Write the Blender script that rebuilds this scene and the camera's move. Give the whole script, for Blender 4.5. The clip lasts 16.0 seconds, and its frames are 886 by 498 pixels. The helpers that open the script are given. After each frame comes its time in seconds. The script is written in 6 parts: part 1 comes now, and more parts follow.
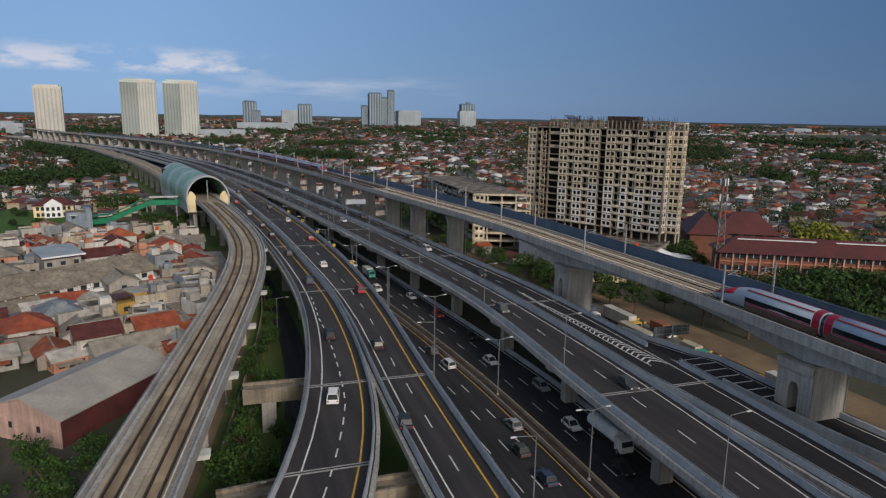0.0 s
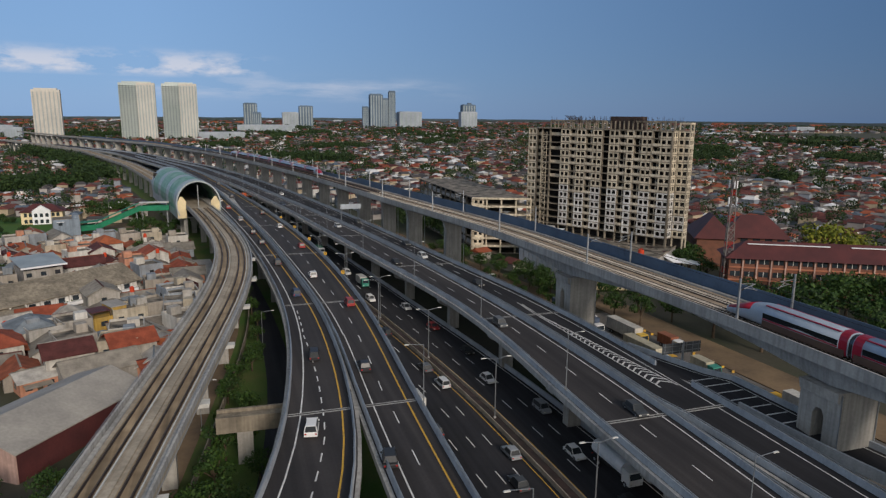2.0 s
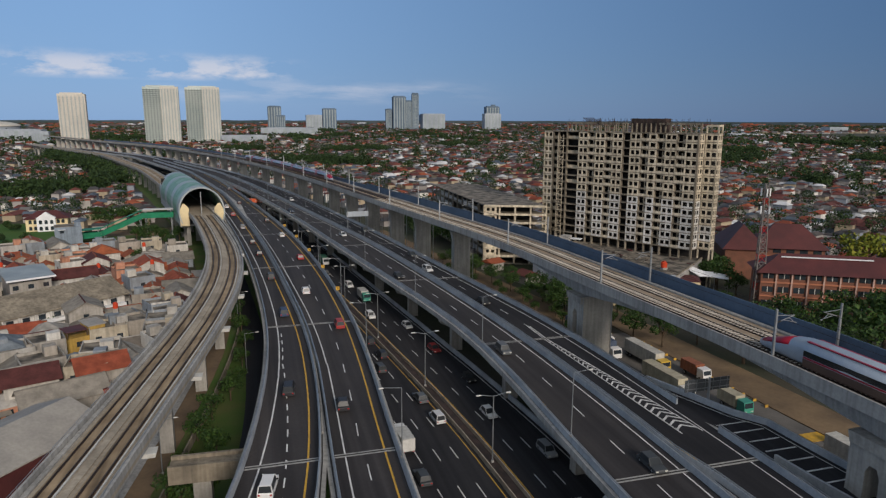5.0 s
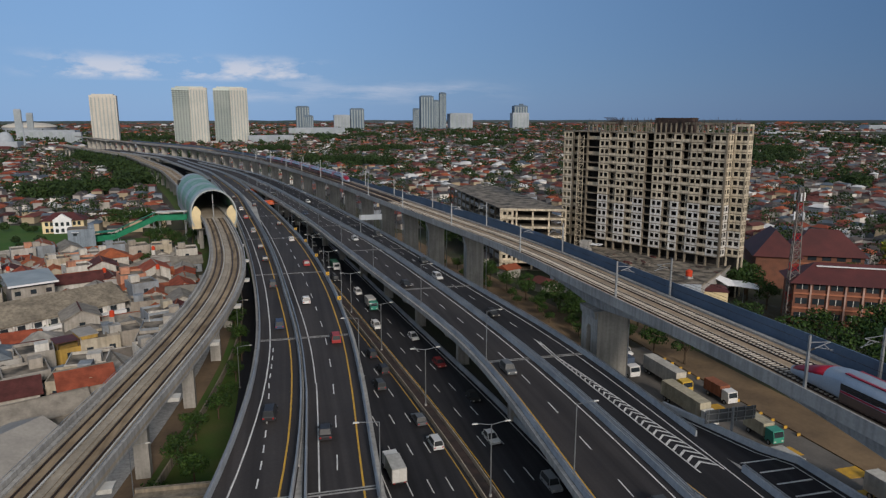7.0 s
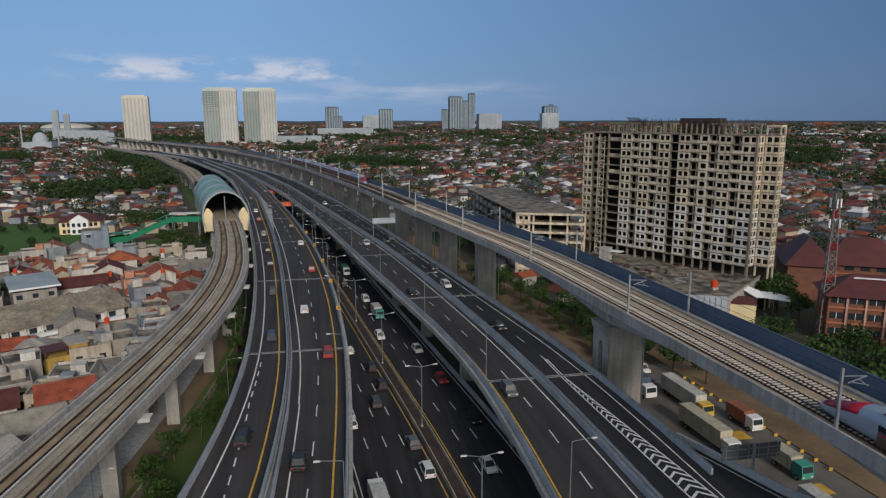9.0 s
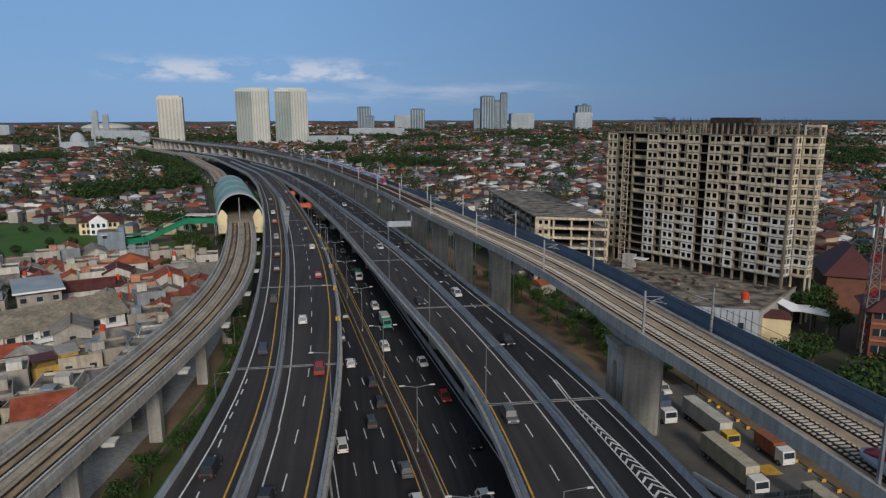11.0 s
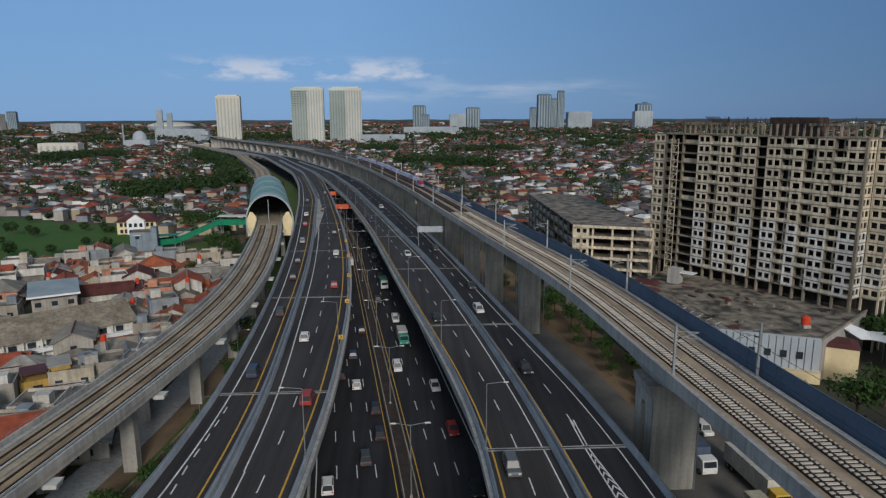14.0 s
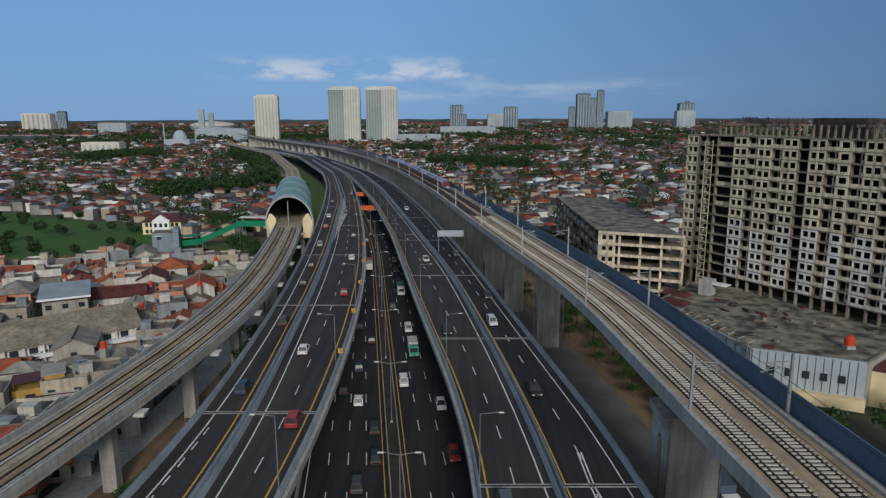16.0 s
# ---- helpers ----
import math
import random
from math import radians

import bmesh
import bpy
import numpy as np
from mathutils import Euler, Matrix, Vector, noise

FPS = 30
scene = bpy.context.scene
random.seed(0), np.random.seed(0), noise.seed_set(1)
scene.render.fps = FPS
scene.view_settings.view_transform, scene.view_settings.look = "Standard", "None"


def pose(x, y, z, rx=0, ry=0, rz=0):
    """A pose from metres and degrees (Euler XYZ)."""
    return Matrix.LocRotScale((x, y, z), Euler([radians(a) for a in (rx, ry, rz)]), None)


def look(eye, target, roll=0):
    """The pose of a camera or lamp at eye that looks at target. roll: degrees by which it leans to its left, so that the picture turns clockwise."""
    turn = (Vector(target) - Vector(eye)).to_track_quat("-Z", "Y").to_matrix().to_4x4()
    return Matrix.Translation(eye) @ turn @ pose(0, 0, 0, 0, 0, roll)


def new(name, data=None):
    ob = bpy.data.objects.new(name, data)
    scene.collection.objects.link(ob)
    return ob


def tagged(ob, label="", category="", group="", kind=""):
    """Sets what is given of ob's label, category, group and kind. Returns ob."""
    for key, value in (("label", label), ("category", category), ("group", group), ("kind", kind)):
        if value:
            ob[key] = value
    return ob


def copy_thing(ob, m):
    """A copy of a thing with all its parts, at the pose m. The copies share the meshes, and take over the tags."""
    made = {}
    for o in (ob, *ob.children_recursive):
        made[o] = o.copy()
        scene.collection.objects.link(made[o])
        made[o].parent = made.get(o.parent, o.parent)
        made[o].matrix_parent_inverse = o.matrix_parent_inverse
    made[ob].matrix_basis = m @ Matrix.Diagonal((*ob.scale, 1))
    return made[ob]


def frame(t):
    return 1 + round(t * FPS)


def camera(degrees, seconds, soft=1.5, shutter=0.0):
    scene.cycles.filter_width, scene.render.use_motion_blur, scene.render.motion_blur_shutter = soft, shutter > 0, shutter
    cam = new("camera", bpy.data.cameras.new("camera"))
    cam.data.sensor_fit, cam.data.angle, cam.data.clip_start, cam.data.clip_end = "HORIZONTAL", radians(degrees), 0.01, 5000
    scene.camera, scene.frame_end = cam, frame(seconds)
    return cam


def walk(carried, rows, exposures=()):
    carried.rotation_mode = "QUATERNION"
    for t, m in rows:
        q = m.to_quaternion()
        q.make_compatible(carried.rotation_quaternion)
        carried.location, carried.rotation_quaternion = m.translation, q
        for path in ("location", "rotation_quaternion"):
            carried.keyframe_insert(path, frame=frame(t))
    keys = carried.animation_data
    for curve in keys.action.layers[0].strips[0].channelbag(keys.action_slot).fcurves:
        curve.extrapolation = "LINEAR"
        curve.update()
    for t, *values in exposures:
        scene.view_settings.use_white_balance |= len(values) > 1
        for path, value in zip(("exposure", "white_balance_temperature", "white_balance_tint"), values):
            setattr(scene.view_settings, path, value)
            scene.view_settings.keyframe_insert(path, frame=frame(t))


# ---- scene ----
cam = camera(67.5, 16.0, soft=1.3)
PATH = [
    (0, (-58.09, -142.347, 54.602), (-57.477, -140.485, 54.205), 0.9),
    (1, (-55.74, -138.16, 54.706), (-55.124, -136.299, 54.31), 0.7),
    (2, (-53.296, -133.889, 54.85), (-52.69, -132.024, 54.455), 0.5),
    (3, (-50.432, -129.74, 55.02), (-49.838, -127.871, 54.627), 0.4),
    (4, (-47.247, -125.73, 55.137), (-46.677, -123.853, 54.746), 0.3),
    (6.5, (-38.111, -115.996, 55.463), (-37.637, -114.093, 55.072), 0.0),
    (7.5, (-34.479, -112.109, 55.516), (-34.047, -110.196, 55.124), -0.1),
    (9, (-28.866, -106.526, 55.445), (-28.499, -104.599, 55.055), -0.1),
    (11.5, (-19.914, -96.021, 55.441), (-19.669, -94.075, 55.05), -0.2),
    (12.5, (-16.606, -91.603, 55.543), (-16.416, -89.651, 55.151), -0.2),
    (13.5, (-13.3, -87.277, 55.659), (-13.167, -85.321, 55.265), -0.2),
    (14.5, (-10.154, -83.079, 55.791), (-10.077, -81.119, 55.397), -0.2),
    (16, (-5.558, -76.783, 55.929), (-5.566, -74.823, 55.534), -0.2),
]
walk(cam, [(t, look(eye, target, roll)) for t, eye, target, roll in PATH],
     exposures=((0.0, 0.08, 6450, 9), (4.0, 0.06, 6430, 9), (9.0, -0.01, 6300, 8), (12.5, -0.08, 6080, 6), (16.0, -0.12, 5920, 4)))

# ---- world and sun ----
SUN_AZ, SUN_EL = radians(171), radians(23)   # azimuth clockwise from +y
world = bpy.data.worlds.new("world")
scene.world = world
world.use_nodes = True
wn, wl = world.node_tree.nodes, world.node_tree.links
wn.clear()


def wnode(kind, **kw):
    n = wn.new(kind)
    for k, v in kw.items():
        n.inputs[k].default_value = v
    return n


sky = wn.new("ShaderNodeTexSky")
sky.sky_type, sky.sun_disc = "NISHITA", False
sky.sun_elevation, sky.sun_rotation = SUN_EL, SUN_AZ
sky.air_density, sky.dust_density, sky.ozone_density = 1.0, 0.3, 3.0
coord = wn.new("ShaderNodeTexCoord")
sep = wn.new("ShaderNodeSeparateXYZ")
wl.new(coord.outputs["Generated"], sep.inputs[0])
# thin evening overcast: a slate-blue veil over the clear sky, denser towards the rainy east
veil = wn.new("ShaderNodeMapRange")
veil.inputs["From Min"].default_value, veil.inputs["From Max"].default_value = -0.1, 0.85
wl.new(sep.outputs[0], veil.inputs["Value"])
veil_col = wn.new("ShaderNodeMix")
veil_col.data_type = "RGBA"
veil_col.inputs[6].default_value = (2.35, 4.15, 7.3, 1)
veil_col.inputs[7].default_value = (0.56, 1.26, 2.75, 1)
wl.new(veil.outputs[0], veil_col.inputs[0])
# paler, greyer cloud deck overhead
lift = wn.new("ShaderNodeMapRange")
lift.inputs["From Min"].default_value, lift.inputs["From Max"].default_value = 0.22, 0.55
wl.new(sep.outputs[2], lift.inputs["Value"])
deck_mix = wn.new("ShaderNodeMix")
deck_mix.data_type = "RGBA"
deck_mix.inputs[7].default_value = (2.1, 2.55, 3.2, 1)
wl.new(lift.outputs[0], deck_mix.inputs[0])
wl.new(veil_col.outputs[2], deck_mix.inputs[6])
sky_mix = wn.new("ShaderNodeMix")
sky_mix.data_type = "RGBA"
sky_mix.inputs[0].default_value = 0.9
wl.new(sky.outputs[0], sky_mix.inputs[6])
wl.new(deck_mix.outputs[2], sky_mix.inputs[7])
# low cumulus: a bright puffy row and a thin pinkish streak under it


def ramp_of(stops, socket):
    r = wn.new("ShaderNodeValToRGB")
    r.color_ramp.interpolation = "EASE"
    for k, (p, v) in enumerate(stops):
        e = r.color_ramp.elements[0] if k == 0 else r.color_ramp.elements[-1] if p == 1.0 else r.color_ramp.elements.new(p)
        e.position, e.color = p, (v, v, v, 1)
    wl.new(socket, r.inputs[0])
    return r.outputs[0]


def times(a, b):
    m = wn.new("ShaderNodeMath")
    m.operation = "MULTIPLY"
    wl.new(a, m.inputs[0])
    if isinstance(b, float):
        m.inputs[1].default_value = b
    else:
        wl.new(b, m.inputs[1])
    return m.outputs[0]


def cloud(scale, off, lo, hi, xs, zs, strength):
    st = wn.new("ShaderNodeMapping")
    st.inputs["Scale"].default_value, st.inputs["Location"].default_value = scale, off
    wl.new(coord.outputs["Generated"], st.inputs[0])
    nz = wnode("ShaderNodeTexNoise", Scale=1.0, Detail=7.0, Roughness=0.6)
    wl.new(st.outputs[0], nz.inputs["Vector"])
    ed = wn.new("ShaderNodeMapRange")
    ed.inputs["From Min"].default_value, ed.inputs["From Max"].default_value = lo, hi
    wl.new(nz.outputs["Fac"], ed.inputs["Value"])
    half = wn.new("ShaderNodeMath")
    half.operation = "MULTIPLY_ADD"
    half.inputs[1].default_value, half.inputs[2].default_value = 0.5, 0.5
    wl.new(sep.outputs[0], half.inputs[0])
    return times(times(times(ed.outputs[0], ramp_of(xs, half.outputs[0])), ramp_of(zs, sep.outputs[2])), strength)


row = cloud((11, 11, 30), (0.3, 0.0, 0.4), 0.45, 0.58, ((0.0, 0.0), (0.33, 0.0), (0.37, 1.0), (0.50, 1.0), (0.545, 0.0), (1.0, 0.0)), ((0.0, 0.0), (0.047, 0.0), (0.056, 1.0), (0.068, 0.9), (0.088, 0.0), (1.0, 0.0)), 0.82)
low_row = cloud((9, 9, 60), (1.3, 0.2, 0.1), 0.42, 0.68, ((0.0, 0.0), (0.42, 0.0), (0.48, 1.0), (0.60, 0.9), (0.69, 0.0), (1.0, 0.0)), ((0.0, 0.0), (0.014, 0.0), (0.030, 1.0), (0.038, 1.0), (0.058, 0.0), (1.0, 0.0)), 0.42)
wisps = cloud((3, 3, 16), (2.3, 0.6, 0.7), 0.48, 0.75, ((0.0, 0.6), (0.44, 0.4), (0.52, 0.0), (1.0, 0.0)), ((0.0, 0.0), (0.05, 0.2), (0.2, 1.0), (0.6, 1.0), (1.0, 1.0)), 0.10)
total = wn.new("ShaderNodeMath")
total.operation, total.use_clamp = "ADD", True
wl.new(row, total.inputs[0])
wl.new(low_row, total.inputs[1])
amount2 = wn.new("ShaderNodeMath")
amount2.operation, amount2.use_clamp = "ADD", True
wl.new(total.outputs[0], amount2.inputs[0])
wl.new(wisps, amount2.inputs[1])
cloud_mix = wn.new("ShaderNodeMix")
cloud_mix.data_type = "RGBA"
cloud_mix.inputs[7].default_value = (7.4, 7.4, 8.2, 1)
wl.new(amount2.outputs[0], cloud_mix.inputs[0])
wl.new(sky_mix.outputs[2], cloud_mix.inputs[6])
# bright hazy sky round the low sun, behind the flight
haze = wn.new("ShaderNodeMapRange")
haze.interpolation_type = "SMOOTHSTEP"
haze.inputs["From Min"].default_value, haze.inputs["From Max"].default_value = 0.1, -0.8
wl.new(sep.outputs[1], haze.inputs["Value"])
haze_mix = wn.new("ShaderNodeMix")
haze_mix.data_type = "RGBA"
haze_mix.inputs[7].default_value = (7.3, 7.2, 7.1, 1)
wl.new(times(haze.outputs[0], 0.9), haze_mix.inputs[0])
wl.new(cloud_mix.outputs[2], haze_mix.inputs[6])
bg = wn.new("ShaderNodeBackground")
bg.inputs["Strength"].default_value = 0.085
wl.new(haze_mix.outputs[2], bg.inputs[0])
wout = wn.new("ShaderNodeOutputWorld")
wl.new(bg.outputs[0], wout.inputs[0])

sun = new("sun", bpy.data.lights.new("sun", "SUN"))
sun.data.energy, sun.data.angle, sun.data.color = 2.5, radians(12), (1.0, 0.87, 0.75)
toward = Vector((math.sin(SUN_AZ) * math.cos(SUN_EL), math.cos(SUN_AZ) * math.cos(SUN_EL), math.sin(SUN_EL)))
sun.matrix_world = look(toward * 100, (0, 0, 0))

# ---- materials ----


def material(name, a, b, scale=0.5, rough=0.85, metal=0.0, bump=0.15, fine=8.0, spread=0.0, palette=None, island=False, streak=0.0, spec=0.3, lane=0.0):
    """Two colours mixed by a coarse noise, fine grain over it, optional palette by object or island, optional vertical streaks."""
    m = bpy.data.materials.new(name)
    m.use_nodes = True
    n, l = m.node_tree.nodes, m.node_tree.links
    p = n["Principled BSDF"]
    p.inputs["Roughness"].default_value, p.inputs["Metallic"].default_value = rough, metal
    p.inputs["Specular IOR Level"].default_value = spec
    co = n.new("ShaderNodeTexCoord")
    geo = n.new("ShaderNodeNewGeometry")
    big = n.new("ShaderNodeTexNoise")
    big.inputs["Scale"].default_value, big.inputs["Detail"].default_value = scale, 4
    l.new(geo.outputs["Position"], big.inputs["Vector"])
    small = n.new("ShaderNodeTexNoise")
    small.inputs["Scale"].default_value, small.inputs["Detail"].default_value = fine, 3
    l.new(geo.outputs["Position"], small.inputs["Vector"])
    mix = n.new("ShaderNodeMix")
    mix.data_type = "RGBA"
    ramp = n.new("ShaderNodeMapRange")
    ramp.inputs["From Min"].default_value, ramp.inputs["From Max"].default_value = 0.35, 0.65
    l.new(big.outputs["Fac"], ramp.inputs["Value"])
    l.new(ramp.outputs[0], mix.inputs[0])
    mix.inputs[6].default_value, mix.inputs[7].default_value = (*a, 1), (*b, 1)
    col = mix.outputs[2]
    if palette:
        pick = n.new("ShaderNodeValToRGB")
        pick.color_ramp.interpolation = "CONSTANT"
        for i, c in enumerate(palette):
            e = pick.color_ramp.elements[0] if i == 0 else pick.color_ramp.elements.new(i / len(palette))
            e.position, e.color = i / len(palette), (*c, 1)
        if len(palette) > 1:
            pick.color_ramp.elements.remove(pick.color_ramp.elements[-1])
        if island:
            l.new(geo.outputs["Random Per Island"], pick.inputs[0])
        else:
            oi = n.new("ShaderNodeObjectInfo")
            l.new(oi.outputs["Random"], pick.inputs[0])
        mul = n.new("ShaderNodeMix")
        mul.data_type, mul.blend_type = "RGBA", "MULTIPLY"
        mul.inputs[0].default_value = 1.0
        l.new(pick.outputs[0], mul.inputs[6])
        l.new(col, mul.inputs[7])
        col = mul.outputs[2]
    if streak:
        st = n.new("ShaderNodeMapping")
        st.inputs["Scale"].default_value = (1.4, 1.4, 0.08)
        l.new(geo.outputs["Position"], st.inputs[0])
        sn = n.new("ShaderNodeTexNoise")
        sn.inputs["Scale"].default_value, sn.inputs["Detail"].default_value = 1.0, 5
        l.new(st.outputs[0], sn.inputs["Vector"])
        sr = n.new("ShaderNodeMapRange")
        sr.inputs["From Min"].default_value, sr.inputs["From Max"].default_value = 0.4, 0.7
        sr.inputs["To Min"].default_value, sr.inputs["To Max"].default_value = 1.0, 1.0 - streak
        l.new(sn.outputs["Fac"], sr.inputs["Value"])
        sm = n.new("ShaderNodeMix")
        sm.data_type, sm.blend_type = "RGBA", "MULTIPLY"
        sm.inputs[0].default_value = 1.0
        l.new(col, sm.inputs[6])
        l.new(sr.outputs[0], sm.inputs[7])
        col = sm.outputs[2]
    if lane:
        lm = n.new("ShaderNodeMapping")
        lm.inputs["Scale"].default_value = (0.8, 0.012, 0.5)
        l.new(geo.outputs["Position"], lm.inputs[0])
        ln = n.new("ShaderNodeTexNoise")
        ln.inputs["Scale"].default_value, ln.inputs["Detail"].default_value = 1.0, 4
        l.new(lm.outputs[0], ln.inputs["Vector"])
        lr = n.new("ShaderNodeMapRange")
        lr.inputs["From Min"].default_value, lr.inputs["From Max"].default_value = 0.3, 0.7
        lr.inputs["To Min"].default_value, lr.inputs["To Max"].default_value = 1.0 - lane, 1.0 + lane
        l.new(ln.outputs["Fac"], lr.inputs["Value"])
        lx = n.new("ShaderNodeMix")
        lx.data_type, lx.blend_type = "RGBA", "MULTIPLY"
        lx.inputs[0].default_value = 1.0
        l.new(col, lx.inputs[6])
        l.new(lr.outputs[0], lx.inputs[7])
        col = lx.outputs[2]
    grain = n.new("ShaderNodeMapRange")
    grain.inputs["To Min"].default_value, grain.inputs["To Max"].default_value = 0.78, 1.22
    l.new(small.outputs["Fac"], grain.inputs["Value"])
    gm = n.new("ShaderNodeMix")
    gm.data_type, gm.blend_type = "RGBA", "MULTIPLY"
    gm.inputs[0].default_value = 1.0
    l.new(col, gm.inputs[6])
    l.new(grain.outputs[0], gm.inputs[7])
    l.new(gm.outputs[2], p.inputs["Base Color"])
    if bump:
        bp = n.new("ShaderNodeBump")
        bp.inputs["Strength"].default_value, bp.inputs["Distance"].default_value = bump, 0.05
        l.new(small.outputs["Fac"], bp.inputs["Height"])
        l.new(bp.outputs[0], p.inputs["Normal"])
    return m


def glassy(name, c, rough=0.08):
    m = material(name, c, tuple(v * 0.7 for v in c), 0.3, rough, 0.0, 0.0, spec=0.8)
    return m


M = dict(
    ground=material("ground_soil", (0.075, 0.066, 0.052), (0.04, 0.05, 0.026), 0.03, 0.95, fine=0.8),
    verge=material("verge_grass", (0.05, 0.105, 0.016), (0.085, 0.10, 0.03), 0.12, 0.95, fine=2.5, bump=0.6),
    field=material("field_grass", (0.034, 0.098, 0.011), (0.056, 0.105, 0.02), 0.06, 0.95, fine=1.5, bump=0.6),
    dirt=material("bare_dirt", (0.21, 0.145, 0.085), (0.12, 0.085, 0.055), 0.08, 0.95, fine=1.2),
    asphalt=material("deck_asphalt", (0.046, 0.041, 0.040), (0.034, 0.031, 0.032), 0.06, 0.8, fine=3.0, spec=0.25, lane=0.3),
    asphalt_low=material("old_asphalt", (0.028, 0.027, 0.030), (0.019, 0.019, 0.022), 0.07, 0.8, fine=3.0, spec=0.25, lane=0.35),
    plaza=material("concrete_apron", (0.155, 0.143, 0.13), (0.105, 0.098, 0.092), 0.15, 0.9, fine=3.0),
    concrete=material("grey_concrete", (0.43, 0.42, 0.40), (0.31, 0.305, 0.295), 0.12, 0.85, fine=2.5, streak=0.3),
    pier=material("pier_concrete", (0.44, 0.42, 0.38), (0.31, 0.30, 0.28), 0.15, 0.85, fine=2.0, streak=0.3),
    barrier=material("barrier_paint", (0.43, 0.46, 0.49), (0.30, 0.33, 0.365), 0.2, 0.55, fine=3.0, streak=0.15),
    guide=material("guideway_concrete", (0.42, 0.365, 0.29), (0.30, 0.26, 0.205), 0.18, 0.85, fine=2.0, streak=0.2),
    trackbed=material("rust_stained_bed", (0.31, 0.235, 0.15), (0.20, 0.145, 0.09), 0.25, 0.9, fine=2.0, lane=0.4),
    ballast=material("slab_track_bed", (0.36, 0.275, 0.19), (0.25, 0.195, 0.14), 0.3, 0.9, fine=2.0, lane=0.25),
    sleeper=material("sleeper_concrete", (0.55, 0.50, 0.43), (0.42, 0.38, 0.33), 0.6, 0.85),
    rail=material("rail_steel", (0.10, 0.075, 0.06), (0.07, 0.055, 0.045), 0.5, 0.5, 0.6, 0.0),
    noise=material("noise_wall_panel", (0.085, 0.13, 0.20), (0.065, 0.10, 0.155), 0.15, 0.6, 0.0, fine=2.0),
    white=material("road_paint_white", (0.72, 0.72, 0.70), (0.5, 0.5, 0.5), 0.8, 0.7, fine=5.0),
    yellow=material("road_paint_yellow", (0.62, 0.36, 0.04), (0.45, 0.27, 0.05), 0.8, 0.7, fine=5.0),
    steel=material("galvanised_steel", (0.38, 0.40, 0.42), (0.28, 0.30, 0.32), 0.5, 0.45, 0.7, 0.0),
    # near-black for dark parts, also for shade painted inside buildings
    dark=material("dark_parts_and_shade", (0.035, 0.032, 0.03), (0.02, 0.02, 0.02), 0.5, 0.9, bump=0.0),
    rawwall=material("raw_render_wall", (0.72, 0.635, 0.49), (0.50, 0.44, 0.34), 0.25, 0.9, fine=2.0, streak=0.5),
    paintwall=material("weathered_white_wall", (0.74, 0.73, 0.70), (0.56, 0.54, 0.51), 0.3, 0.85, fine=2.0, streak=0.35),
    slab=material("stained_slab", (0.30, 0.26, 0.20), (0.19, 0.165, 0.13), 0.3, 0.9, fine=2.0, streak=0.4),
    rust=material("rusty_formwork", (0.06, 0.04, 0.035), (0.03, 0.024, 0.022), 0.6, 0.8, fine=4.0),
    roofslab=material("mouldy_roof_slab", (0.27, 0.235, 0.19), (0.045, 0.042, 0.038), 0.3, 0.9, fine=1.5),
    redroof=material("maroon_roof_sheet", (0.10, 0.030, 0.030), (0.07, 0.024, 0.025), 0.2, 0.6, fine=3.0),
    brick=material("school_brick", (0.20, 0.085, 0.055), (0.14, 0.066, 0.046), 0.4, 0.85, fine=4.0),
    orange=material("orange_paint", (0.66, 0.12, 0.03), (0.5, 0.09, 0.03), 0.4, 0.6),
    shellgreen=material("green_roof_shell", (0.09, 0.24, 0.165), (0.21, 0.34, 0.27), 0.25, 0.45, 0.05, fine=1.0),
    shell=material("ribbed_metal_shell", (0.40, 0.44, 0.45), (0.30, 0.34, 0.36), 0.2, 0.45, 0.4),
    cream=material("cream_cladding", (0.72, 0.60, 0.36), (0.58, 0.48, 0.30), 0.3, 0.7),
    green=material("stair_roof_green", (0.012, 0.20, 0.10), (0.010, 0.14, 0.075), 0.4, 0.5),
    glass=glassy("window_glass", (0.03, 0.04, 0.05)),
    carglass=material("car_glass", (0.025, 0.03, 0.035), (0.02, 0.024, 0.028), 0.5, 0.35, 0.0, 0.0, spec=0.4),
    bark=material("bark", (0.10, 0.07, 0.045), (0.06, 0.045, 0.03), 1.0, 0.95),
    leaf=material("leaves", (0.036, 0.078, 0.012), (0.018, 0.042, 0.009), 0.5, 0.7, bump=0.0, palette=[(1, 1, 1), (0.8, 0.9, 0.8), (1.3, 1.15, 0.9), (0.65, 0.75, 0.7)], island=True),
    farleaf=material("distant_leaves", (0.026, 0.052, 0.014), (0.016, 0.034, 0.011), 0.05, 0.8, bump=0.0, palette=[(1, 1, 1), (0.8, 0.9, 0.85), (1.3, 1.2, 0.9)], island=True),
    lightleaf=material("yellow_green_leaves", (0.20, 0.21, 0.02), (0.12, 0.15, 0.02), 0.5, 0.7, bump=0.0, palette=[(1, 1, 1), (0.7, 0.8, 0.8), (1.2, 1.1, 1)], island=True),
    wallpaint=material("house_wall", (0.9, 0.9, 0.9), (0.68, 0.66, 0.63), 0.3, 0.85, fine=2.0, streak=0.3, palette=[(0.60, 0.58, 0.54), (0.42, 0.40, 0.37), (0.68, 0.67, 0.64), (0.30, 0.34, 0.39), (0.50, 0.45, 0.36), (0.36, 0.33, 0.29), (0.46, 0.45, 0.43), (0.42, 0.385, 0.34), (0.60, 0.30, 0.20)]),
